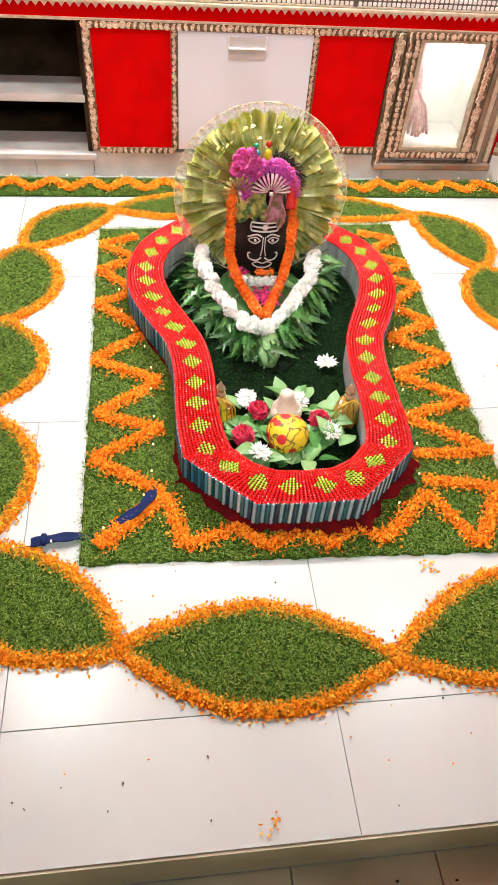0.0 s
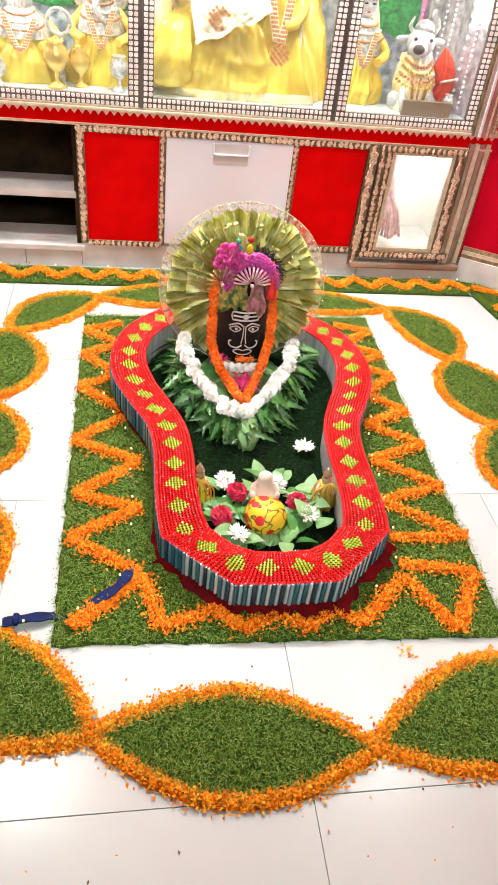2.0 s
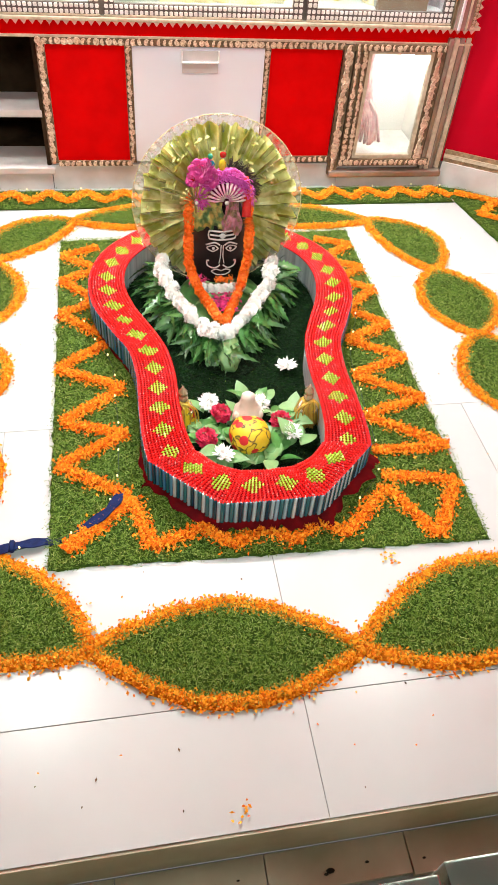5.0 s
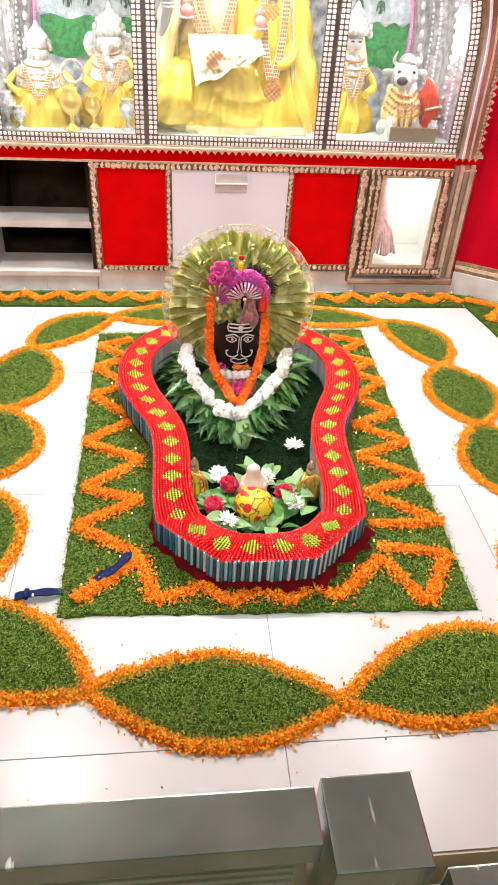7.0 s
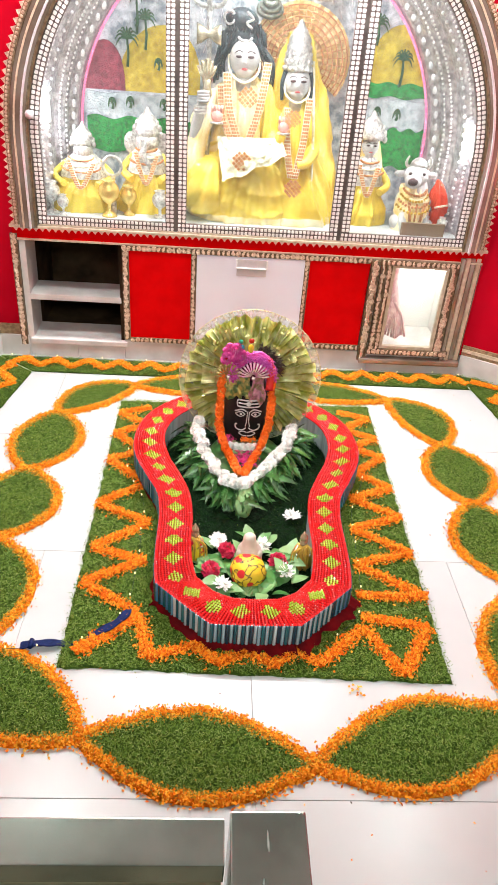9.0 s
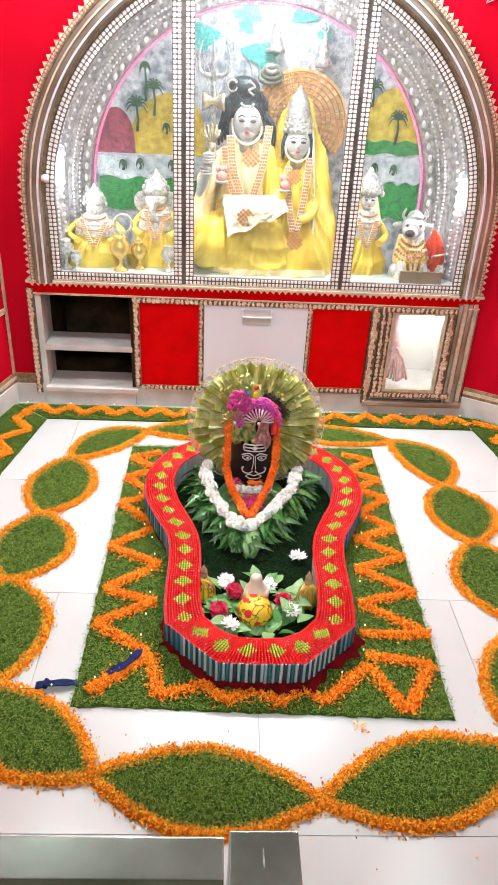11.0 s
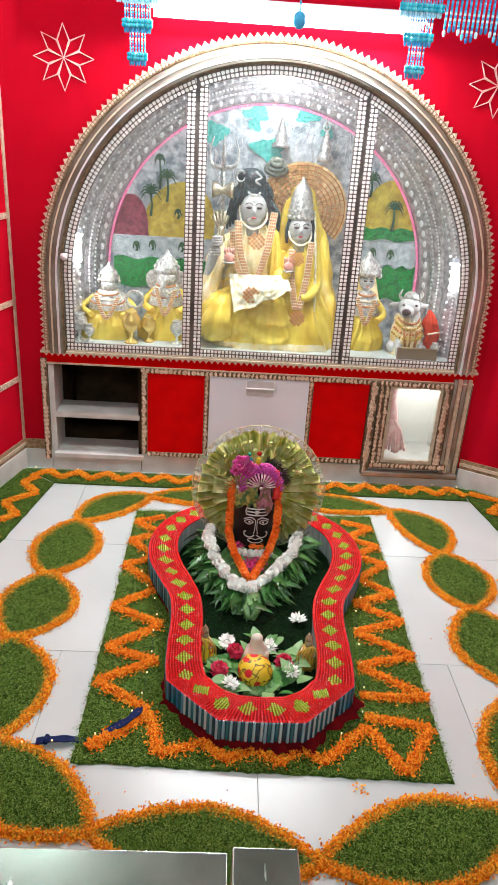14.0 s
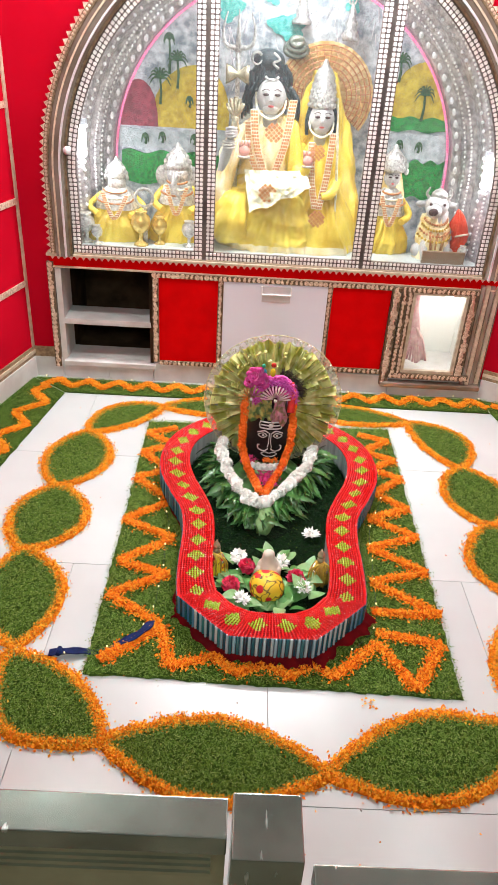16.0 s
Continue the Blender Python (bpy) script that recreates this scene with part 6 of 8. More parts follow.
for px, z0, z1, s in ((-0.537, 1.04, 1.135, 1.0), (-0.468, 1.10, 1.20, 0.9), (0.512, 1.035, 1.13, 0.9), (0.40, 1.17, 1.24, 0.9), (-0.50, 1.15, 1.27, 0.5)):
    palm(px, z0, z1, s)
for px, pz in ((-0.60, 0.905), (-0.53, 0.912), (-0.40, 0.91), (-0.35, 0.915), (0.44, 0.935), (0.52, 0.93), (-0.42, 1.05)):
    palm(px, pz - 0.015, pz + 0.008, 0.35)
bm = bmesh.new()
for k in range(60):
    x = random.uniform(-0.32, 0.30)
    z = random.uniform(1.15, 1.42)
    tube(bm, [(x, 0.396, z), (x + random.uniform(-0.02, 0.02), 0.392, z - random.uniform(0.02, 0.06))], 0.002, 4)
part("foil_streak", bm, SILVER, scenery, "raised silver streaks in the sky")["kind"] = "stuff"

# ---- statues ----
# silk tone varies at random; its ochre also stands in for shaded folds
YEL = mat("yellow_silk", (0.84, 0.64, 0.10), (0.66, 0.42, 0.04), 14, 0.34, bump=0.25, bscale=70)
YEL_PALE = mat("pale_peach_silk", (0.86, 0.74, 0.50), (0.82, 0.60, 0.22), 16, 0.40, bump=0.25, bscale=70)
SKIN = mat("white_marble_statue", (0.52, 0.51, 0.50), (0.42, 0.40, 0.39), 12, 0.3)
HAIR = mat("black_hair_paint", (0.012, 0.016, 0.020), (0.03, 0.05, 0.06), 60, 0.35, bump=0.8, bscale=90)
BROWNB = mat("brown_bead_garland", (0.46, 0.17, 0.06), (0.60, 0.28, 0.11), 60, 0.45)
SILV = mat("engraved_silver", (0.78, 0.76, 0.73), (0.40, 0.38, 0.36), 90, 0.28, 0.6, bump=1.0, bscale=150)
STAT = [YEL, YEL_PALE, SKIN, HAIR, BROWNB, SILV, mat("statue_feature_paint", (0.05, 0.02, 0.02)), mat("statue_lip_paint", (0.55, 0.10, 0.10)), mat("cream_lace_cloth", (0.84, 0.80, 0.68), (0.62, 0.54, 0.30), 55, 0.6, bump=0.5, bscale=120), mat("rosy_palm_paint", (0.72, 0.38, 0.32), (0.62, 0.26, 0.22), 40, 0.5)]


def drape(bm, prof, nf, amp, mi=0, seg=64, ph=0.0):
    """A hanging cloth form: rows of (x, y, z, rx, ry) with folds."""
    rows = []
    fine = smoothpath([Vector(p[:3]) for p in prof], 5)
    size = smoothpath([Vector((p[3], p[4], 0)) for p in prof], 5)
    prof = [(*p, q.x, q.y) for p, q in zip(fine, size)]
    m = len(prof)
    for j, (x, y, z, rx, ry) in enumerate(prof):
        f = amp * (1 - j / (m - 1)) ** 0.7
        row = []
        for i in range(seg):
            a = 2 * math.pi * i / seg
            w_ = nf * a / 2 + ph + 0.8 * math.sin(3 * a + j * 0.1)
            k = 1 + f * (1.6 * abs(math.sin(w_)) - 0.8 + 0.5 * math.sin(nf * 2.3 * a + j * 0.06))
            row.append(bm.verts.new((x + rx * k * math.cos(a), y + ry * k * math.sin(a), z)))
        rows.append(row)
    for a, b in zip(rows, rows[1:]):
        for i in range(seg):
            f = bm.faces.new((a[i], a[(i + 1) % seg], b[(i + 1) % seg], b[i]))
            f.material_index, f.smooth = mi, True
    f = bm.faces.new(rows[-1])
    f.material_index = mi


def silk(bm, prof, mi, src, k, amp, seg=112, sub=9, ph=0.0, swag=0.0, hem=0.0):
    """Cloth hung over a form: rows of (x, y, z, rx, ry); sharp folds fan out below the point src (x, z)."""
    fine = smoothpath([Vector(p[:3]) for p in prof], sub)
    size = smoothpath([Vector((p[3], p[4], 0)) for p in prof], sub)
    z_low = min(p.z for p in fine)
    rows = []
    for p, q in zip(fine, size):
        row = []
        for i in range(seg):
            a = 2 * math.pi * i / seg
            x, y, z = p.x + q.x * math.cos(a), p.y + q.y * math.sin(a), p.z
            away = math.hypot(x - src[0], src[1] - z)
            w = 1.7 * noise.noise((x * 5, y * 5, z * 5)) + 0.7 * noise.noise((x * 14, y * 14, z * 9))
            f = 1 - 1.6 * abs(math.sin(k / 2 * math.atan2(x - src[0], max(0.03, src[1] - z)) + w + ph)) ** 0.6
            f += 0.45 * (1 - 2 * abs(math.sin(k * 0.83 * math.atan2(x - src[0], max(0.03, src[1] - z)) + 2 * w + 1.3 * ph)))
            f *= min(1.0, away / 0.14)
            if swag:
                f += swag * (1 - 2 * abs(math.sin(46 * (z - 1.1 * (x - src[0]) ** 2) + 1.6 * w)) ** 0.7)
            f -= 0.5 * abs(noise.noise((x * 40, y * 40, z * 40)))
            row.append(bm.verts.new((x + math.cos(a) * amp * f, y + math.sin(a) * amp * f, z)))
        rows.append(row)
    for a, b in zip(rows, rows[1:]):
        for i in range(seg):
            f = bm.faces.new((a[i], a[(i + 1) % seg], b[(i + 1) % seg], b[i]))
            f.smooth = True
            f.material_index = 1 if hem and a[i].co.z < z_low + hem else mi
    for ring in (rows[0][::-1], rows[-1]):
        bm.faces.new(ring).material_index = mi


def palm_hand(bm, c, r):
    """An open raised hand with a painted palm and a bangle."""
    x, y, z = c
    ball(bm, c, (r, r * 0.45, r), mi=9, seg=14, ring=10)
    for i in range(4):
        tube(bm, [(x - r * 0.75 + r * 0.5 * i, y, z + r * 0.6), (x - r * 0.85 + r * 0.56 * i, y - 0.002, z + r * 1.75)], r * 0.24, 7, mi=9)
    tube(bm, [(x + r * 1.0 * math.cos(q), y + 0.5 * r * math.sin(q), z - r * 1.05) for q in [2 * math.pi * i / 14 for i in range(14)]], r * 0.2, 6, mi=5, closed=True)


def head(bm, c, s, mi=2):
    x, y, z = c
    ball(bm, c, (0.051 * s, 0.046 * s, 0.058 * s), mi=mi, seg=20, ring=14)
    ball(bm, (x, y - 0.010 * s, z - 0.035 * s), (0.034 * s, 0.032 * s, 0.026 * s), mi=mi, seg=14, ring=10)
    tube(bm, [(x, y - 0.044 * s, z + 0.012 * s), (x, y - 0.052 * s, z - 0.012 * s)], lambda t: (0.004 + 0.003 * t) * s, 7, mi=mi)
    for k in (-1, 1):
        ball(bm, (x + k * 0.020 * s, y - 0.043 * s, z + 0.008 * s), (0.0115 * s, 0.004 * s, 0.0050 * s), mi=6, seg=10, ring=6)
        tube(bm, smoothpath([(x + k * 0.007 * s, y - 0.046 * s, z + 0.021 * s), (x + k * 0.020 * s, y - 0.044 * s, z + 0.026 * s), (x + k * 0.034 * s, y - 0.034 * s, z + 0.019 * s)], 4), 0.0018 * s, 5, mi=6)
        ball(bm, (x + k * 0.047 * s, y, z - 0.002 * s), (0.006 * s, 0.012 * s, 0.018 * s), mi=mi, seg=8, ring=6)
    ball(bm, (x, y - 0.044 * s, z - 0.029 * s), (0.011 * s, 0.004 * s, 0.004 * s), mi=7, seg=10, ring=6)
    tube(bm, [(x, y + 0.004, z - 0.10 * s), (x, y, z - 0.04 * s)], 0.026 * s, 12, mi=mi)


def chain(bm, pts, w, mi=4, step=0.012):
    """A flat cream ribbon garland with rows of brown beads."""
    sp = smoothpath(pts, 10)
    for p in resample(sp, step):
        box(bm, p.x - w * 1.05, p.x + w * 1.05, p.y - 0.002, p.y + 0.004, p.z - step * 0.55, p.z + step * 0.55, mi=8)
        for dx in (-0.62, 0.0, 0.62):
            q = p + Vector((dx * w, 0, 0))
            box(bm, q.x - w * 0.24, q.x + w * 0.24, q.y - 0.005, q.y + 0.002, q.z - step * 0.32, q.z + step * 0.32, mi=mi)


def diamond(bm, c, s, mi=4):
    for i in range(-2, 3):
        for j in range(-2, 3):
            if abs(i) + abs(j) <= 3:
                m = Matrix.Translation(c) @ Matrix.Rotation(math.radians(45), 4, "Y")
                box(bm, i * s - s * 0.4, i * s + s * 0.4, -0.004, 0.004, j * s - s * 0.4, j * s + s * 0.4, mi=mi, m=m)


def lap_cloth(bm, corners, mi, lift=0.03):
    """A stiff lace cloth over the knees, between four corners."""
    tl, tr, br, bl = (Vector(c) for c in corners)
    R_, C_ = 16, 34
    g = []
    for j in range(R_ + 1):
        t = j / R_
        row = []
        for i in range(C_ + 1):
            u = i / C_
            p = tl.lerp(tr, u).lerp(bl.lerp(br, u), t)
            w = abs(noise.noise((u * 7, t * 4, 2.0))) + 0.5 * abs(noise.noise((u * 16, t * 9, 5.0)))
            p += Vector((0, -lift * math.sin(math.pi * u) * math.sin(math.pi * (0.2 + 0.7 * t)) + 0.018 * w, 0.006 * math.sin(u * 15) * t))
            row.append(bm.verts.new(p))
        g.append(row)
    for j in range(R_):
        for i in range(C_):
            f = bm.faces.new((g[j][i], g[j][i + 1], g[j + 1][i + 1], g[j + 1][i]))
            f.material_index, f.smooth = mi, True


# main seated god
bm = bmesh.new()
sx = -0.100
silk(bm, [(-0.045, 0.215, 0.556, 0.258, 0.150), (-0.045, 0.215, 0.60, 0.262, 0.150), (-0.055, 0.212, 0.67, 0.250, 0.142), (-0.065, 0.215, 0.74, 0.215, 0.125), (-0.085, 0.225, 0.80, 0.155, 0.100), (sx, 0.235, 0.86, 0.118, 0.078)], 0, (-0.06, 0.93), 34, 0.013, seg=150, sub=12, swag=0.45, hem=0.022)
silk(bm, [(-0.232, 0.150, 0.585, 0.070, 0.075), (-0.238, 0.135, 0.64, 0.086, 0.088), (-0.235, 0.135, 0.70, 0.088, 0.086), (-0.220, 0.150, 0.76, 0.066, 0.066), (-0.205, 0.165, 0.785, 0.028, 0.03)], 0, (-0.18, 0.84), 22, 0.010, seg=70)
silk(bm, [(sx, 0.222, 0.78, 0.122, 0.086), (sx, 0.220, 0.86, 0.118, 0.084), (sx, 0.224, 0.93, 0.118, 0.080), (sx + 0.002, 0.228, 0.99, 0.112, 0.070), (sx + 0.004, 0.232, 1.025, 0.085, 0.055), (sx + 0.004, 0.235, 1.055, 0.045, 0.04)], 1, (sx, 1.10), 24, 0.009, ph=0.7)
# shawl hanging over the near shoulder
silk(bm, [(-0.012, 0.210, 0.78, 0.050, 0.070), (-0.006, 0.205, 0.86, 0.048, 0.068), (-0.006, 0.212, 0.94, 0.042, 0.060), (-0.014, 0.222, 1.01, 0.034, 0.044), (-0.028, 0.232, 1.045, 0.020, 0.02)], 0, (-0.02, 1.20), 44, 0.008, seg=70)
# sleeve of the raised arm, and its hanging end
silk(bm, [(-0.268, 0.165, 0.700, 0.048, 0.060), (-0.276, 0.160, 0.770, 0.042, 0.056), (-0.262, 0.165, 0.840, 0.040, 0.052), (-0.232, 0.180, 0.920, 0.044, 0.050), (-0.196, 0.205, 0.990, 0.036, 0.042), (-0.172, 0.220, 1.015, 0.015, 0.02)], 1, (-0.18, 1.10), 40, 0.008, seg=70)
tube(bm, smoothpath([(-0.268, 0.150, 0.830), (-0.262, 0.130, 0.900), (-0.243, 0.120, 0.965)], 6), lambda t: 0.024 - 0.006 * t, 12, mi=2)
for i in range(3):
    tube(bm, [(-0.250 + 0.022 * math.cos(q), 0.124 + 0.022 * math.sin(q), 0.935 + 0.010 * i) for q in [2 * math.pi * n_ / 14 for n_ in range(14)]], 0.0042, 6, mi=5, closed=True)
ball(bm, (-0.241, 0.120, 0.988), (0.024, 0.020, 0.022), mi=2, seg=12, ring=8)
for i in range(4):
    tube(bm, [(-0.262, 0.105, 0.976 + 0.009 * i), (-0.241, 0.098, 0.976 + 0.010 * i), (-0.222, 0.108, 0.978 + 0.009 * i)], 0.0052, 6, mi=2)
palm_hand(bm, (-0.191, 0.100, 0.930), 0.021)
lap_cloth(bm, ((-0.188, 0.105, 0.862), (0.048, 0.110, 0.868), (0.068, 0.055, 0.815), (-0.160, 0.045, 0.716)), 8)
head(bm, (sx, 0.184, 1.112), 1.04)
tube(bm, smoothpath([(sx - 0.056, 0.205, 1.120), (sx - 0.048, 0.165, 1.066), (sx, 0.136, 1.038), (sx + 0.048, 0.165, 1.066), (sx + 0.056, 0.205, 1.120)], 6), 0.0045, 8, mi=8)
ball(bm, (sx - 0.004, 0.238, 1.160), (0.084, 0.060, 0.068), mi=3, seg=20, ring=14)
ball(bm, (sx - 0.016, 0.225, 1.225), (0.060, 0.050, 0.042), mi=3, seg=16, ring=12)
for k in range(70):
    a = random.uniform(-0.35, math.pi + 0.35)
    r = 0.068 + random.uniform(-0.014, 0.016)
    q = Vector((sx - 0.006 + r * math.cos(a), 0.200 - 0.012 * random.random(), 1.158 + r * 0.95 * math.sin(a)))
    tube(bm, smoothpath([q, q + Vector((0.016 * math.sin(a) - 0.006, -0.006, -0.016 * abs(math.cos(a)) - 0.010)), q + Vector((0.012 * math.cos(a), 0.0, -0.042))], 3), lambda t: 0.0062 * (1 - 0.6 * t), 5, mi=3)
for s in (-1, 1):
    for j in range(4):
        tube(bm, smoothpath([(sx + s * 0.056, 0.225, 1.15), (sx + s * (0.076 + 0.008 * j), 0.220 - 0.008 * j, 1.10), (sx + s * (0.070 + 0.012 * j), 0.210, 1.055 - 0.010 * j)], 5), lambda t: 0.013 - 0.008 * t, 7, mi=3)
tube(bm, [(sx - 0.060 + 0.018 * math.cos(q), 0.168, 1.235 + 0.020 * math.sin(q)) for q in [0.5 + 0.5 * k for k in range(12)]], lambda t: 0.006 - 0.003 * t, 7, mi=5)
tube(bm, smoothpath([(sx + 0.0, 0.165, 1.255), (sx + 0.022, 0.16, 1.235), (sx + 0.0, 0.158, 1.222), (sx + 0.020, 0.16, 1.205)], 5), 0.0045, 7, mi=5)
tube(bm, [(sx - 0.002 + 0.026 * math.cos(q), 0.160, 1.186 + 0.02 * math.sin(q)) for q in [math.radians(200 + 14 * k) for k in range(11)]], 0.0045, 7, mi=5)
for z_ in (1.148, 1.154, 1.160):
    tube(bm, [(sx + 0.030 * math.sin(q), 0.190 - 0.050 * math.cos(q), z_) for q in [-0.5 + 0.1 * k for k in range(11)]], 0.0014, 5, mi=8)
chain(bm, [(-0.160, 0.140, 1.062), (-0.146, 0.118, 0.95), (-0.096, 0.100, 0.81)], 0.014)
chain(bm, [(-0.018, 0.150, 1.100), (-0.040, 0.118, 0.96), (-0.088, 0.100, 0.81)], 0.014)
chain(bm, [(-0.182, 0.150, 1.020), (-0.170, 0.118, 0.92), (-0.126, 0.105, 0.84)], 0.011)
diamond(bm, (-0.095, 0.052, 0.792), 0.013)
diamond(bm, (-0.083, 0.112, 0.996), 0.013)
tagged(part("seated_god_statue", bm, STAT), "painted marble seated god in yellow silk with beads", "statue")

# goddess beside him
bm = bmesh.new()
px = 0.096
silk(bm, [(0.135, 0.205, 0.556, 0.150, 0.135), (0.130, 0.205, 0.64, 0.145, 0.125), (0.120, 0.212, 0.74, 0.125, 0.108), (0.105, 0.225, 0.84, 0.100, 0.080), (0.098, 0.232, 0.90, 0.088, 0.070)], 0, (0.09, 0.98), 30, 0.011, ph=2.0, hem=0.022)
silk(bm, [(0.097, 0.208, 0.74, 0.078, 0.080), (0.097, 0.214, 0.84, 0.078, 0.076), (0.097, 0.224, 0.92, 0.076, 0.066), (px, 0.232, 0.968, 0.056, 0.05), (px, 0.235, 0.998, 0.03, 0.03)], 0, (px, 1.03), 22, 0.008, seg=80, ph=2.4)
silk(bm, [(0.222, 0.225, 0.556, 0.078, 0.105), (0.215, 0.232, 0.66, 0.076, 0.098), (0.200, 0.242, 0.78, 0.070, 0.086), (0.182, 0.254, 0.92, 0.058, 0.070), (0.160, 0.262, 1.03, 0.050, 0.058), (0.132, 0.266, 1.12, 0.048, 0.050), (0.106, 0.268, 1.19, 0.038, 0.038), (0.098, 0.268, 1.222, 0.012, 0.012)], 0, (0.10, 1.62), 62, 0.011, sub=11)
silk(bm, [(0.022, 0.262, 0.86, 0.034, 0.045), (0.026, 0.262, 0.96, 0.038, 0.048), (0.044, 0.264, 1.06, 0.040, 0.046), (0.066, 0.266, 1.14, 0.036, 0.040), (0.086, 0.268, 1.20, 0.02, 0.02)], 0, (0.07, 1.50), 50, 0.008, seg=60)
tube(bm, smoothpath([(0.150, 0.210, 1.115), (0.158, 0.190, 1.03), (0.168, 0.160, 0.90), (0.176, 0.130, 0.74), (0.180, 0.110, 0.60)], 8), 0.010, 8, mi=8, flat=0.5)
head(bm, (px, 0.192, 1.046), 0.93)
tube(bm, smoothpath([(px - 0.046, 0.200, 1.050), (px - 0.040, 0.165, 1.006), (px, 0.144, 0.984), (px + 0.040, 0.165, 1.006), (px + 0.046, 0.200, 1.050)], 6), 0.004, 8, mi=8)
ball(bm, (px, 0.224, 1.055), (0.056, 0.045, 0.062), mi=3, seg=16, ring=12)
for s in (-1, 1):
    tube(bm, smoothpath([(px + s * 0.040, 0.200, 1.085), (px + s * 0.054, 0.192, 1.04), (px + s * 0.052, 0.190, 0.985)], 5), lambda t: 0.012 - 0.006 * t, 7, mi=3)
lathe(bm, [(0.046, 0.0), (0.053, 0.010), (0.048, 0.024), (0.050, 0.044), (0.045, 0.058), (0.046, 0.076), (0.040, 0.090), (0.040, 0.104), (0.032, 0.120), (0.022, 0.134), (0.012, 0.146), (0.010, 0.154), (0.003, 0.164)], c=(px - 0.002, 0.205, 1.080), seg=20, mi=5)
for j in range(6):
    n_ = 14 - j
    for k in range(n_):
        a = 2 * math.pi * (k + 0.5 * (j % 2)) / n_
        r = (0.050, 0.048, 0.044, 0.040, 0.032, 0.022)[j]
        ball(bm, (px - 0.002 + r * math.cos(a), 0.205 + r * math.sin(a), 1.090 + 0.023 * j), (0.0062, 0.0062, 0.0085), mi=5, seg=6, ring=5)
palm_hand(bm, (0.052, 0.102, 0.907), 0.020)
tube(bm, smoothpath([(0.030, 0.220, 0.94), (0.012, 0.170, 0.87), (0.034, 0.125, 0.850), (0.050, 0.110, 0.885)], 6), lambda t: 0.028 - 0.010 * t, 12, mi=0)
tube(bm, smoothpath([(0.16, 0.22, 0.93), (0.178, 0.18, 0.84), (0.15, 0.12, 0.79), (0.11, 0.10, 0.78)], 6), lambda t: 0.030 - 0.012 * t, 12, mi=0)
chain(bm, [(0.064, 0.145, 0.96), (0.072, 0.112, 0.84), (0.092, 0.085, 0.74)], 0.012)
chain(bm, [(0.142, 0.145, 0.995), (0.130, 0.112, 0.86), (0.108, 0.085, 0.74)], 0.012)
diamond(bm, (0.100, 0.048, 0.706), 0.012)
diamond(bm, (0.084, 0.100, 0.937), 0.011)
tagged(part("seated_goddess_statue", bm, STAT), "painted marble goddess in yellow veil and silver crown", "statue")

# pleated orange hand fan behind them
ofan = empty("orange_cloth_fan", "wide orange pleated cloth fan with brown rings", "fan")
OCH = mat("orange_fan_cloth", (0.97, 0.78, 0.46), (0.94, 0.68, 0.32), 20, 0.5)
fan_sheet(0.03, 0.190, 20, 0.004, 0.325, 5, OCH, "fan_cloth", a0=math.radians(-38), a1=math.radians(200), cx=0.108, cz=1.108, parent=ofan)
for r in (0.088, 0.106, 0.124, 0.142, 0.160, 0.178):
    bm = bmesh.new()
    tube(bm, [(0.108 + r * math.cos(a), 0.315, 1.108 + r * math.sin(a)) for a in [math.radians(-38 + 238 * k / 60) for k in range(61)]], 0.0026, 5)
    part("fan_ring", bm, BROWNB, ofan, "brown braid ring")
for k in range(24):
    a = math.radians(-34 + 230 * k / 23)
    bm = bmesh.new()
    tube(bm, [(0.108 + r * math.cos(a), 0.3145, 1.108 + r * math.sin(a)) for r in (0.08, 0.13, 0.18)], 0.0015, 4)
    part("fan_stick", bm, BROWNB, ofan, "thin brown fan stick")

# things standing behind them
bm = bmesh.new()
lathe(bm, [(0.030, 0.0), (0.034, 0.02), (0.020, 0.04), (0.024, 0.06), (0.012, 0.08), (0.014, 0.095), (0.003, 0.12)], c=(0.186, 0.345, 1.300), seg=16)
tagged(part("silver_spire", bm, SILV), "small silver spire showing over the orange fan", "ornament")
bm = bmesh.new()
lathe(bm, [(0.036, 0.0), (0.038, 0.012), (0.022, 0.024), (0.026, 0.046), (0.016, 0.058), (0.018, 0.074), (0.009, 0.088), (0.010, 0.096), (0.002, 0.116)], c=(0.000, 0.350, 1.345), seg=16)
tagged(part("silver_spire", bm, SILV), "silver tiered spire high behind the seated statues", "ornament")
bm = bmesh.new()
tube(bm, [(0.184, 0.35, 1.40), (0.183, 0.35, 1.44), (0.182, 0.35, 1.50)], lambda t: 0.004 - 0.002 * t, 6)
tube(bm, [(0.183 + 0.013 * math.cos(q), 0.348, 1.432 + 0.013 * math.sin(q)) for q in [2 * math.pi * k / 16 for k in range(16)]], 0.004, 6, closed=True)
tagged(part("silver_finial", bm, SILV), "slim silver finial with a ring behind the fan", "ornament")
bm = bmesh.new()
for k in range(3):
    tube(bm, [(-0.015 + (0.040 - 0.010 * k) * math.cos(q), 0.30 - 0.01 * k, 1.262 + 0.014 * k + (0.020 - 0.004 * k) * math.sin(q)) for q in [2 * math.pi * i / 18 for i in range(18)]], 0.011, 8, closed=True)
tagged(part("coiled_snake_ornament", bm, mat("grey_green_metal", (0.20, 0.22, 0.18), (0.40, 0.42, 0.36), 60, 0.35, 0.5, bump=0.8, bscale=160)), "dull grey coiled metal snake behind the statues", "ornament")

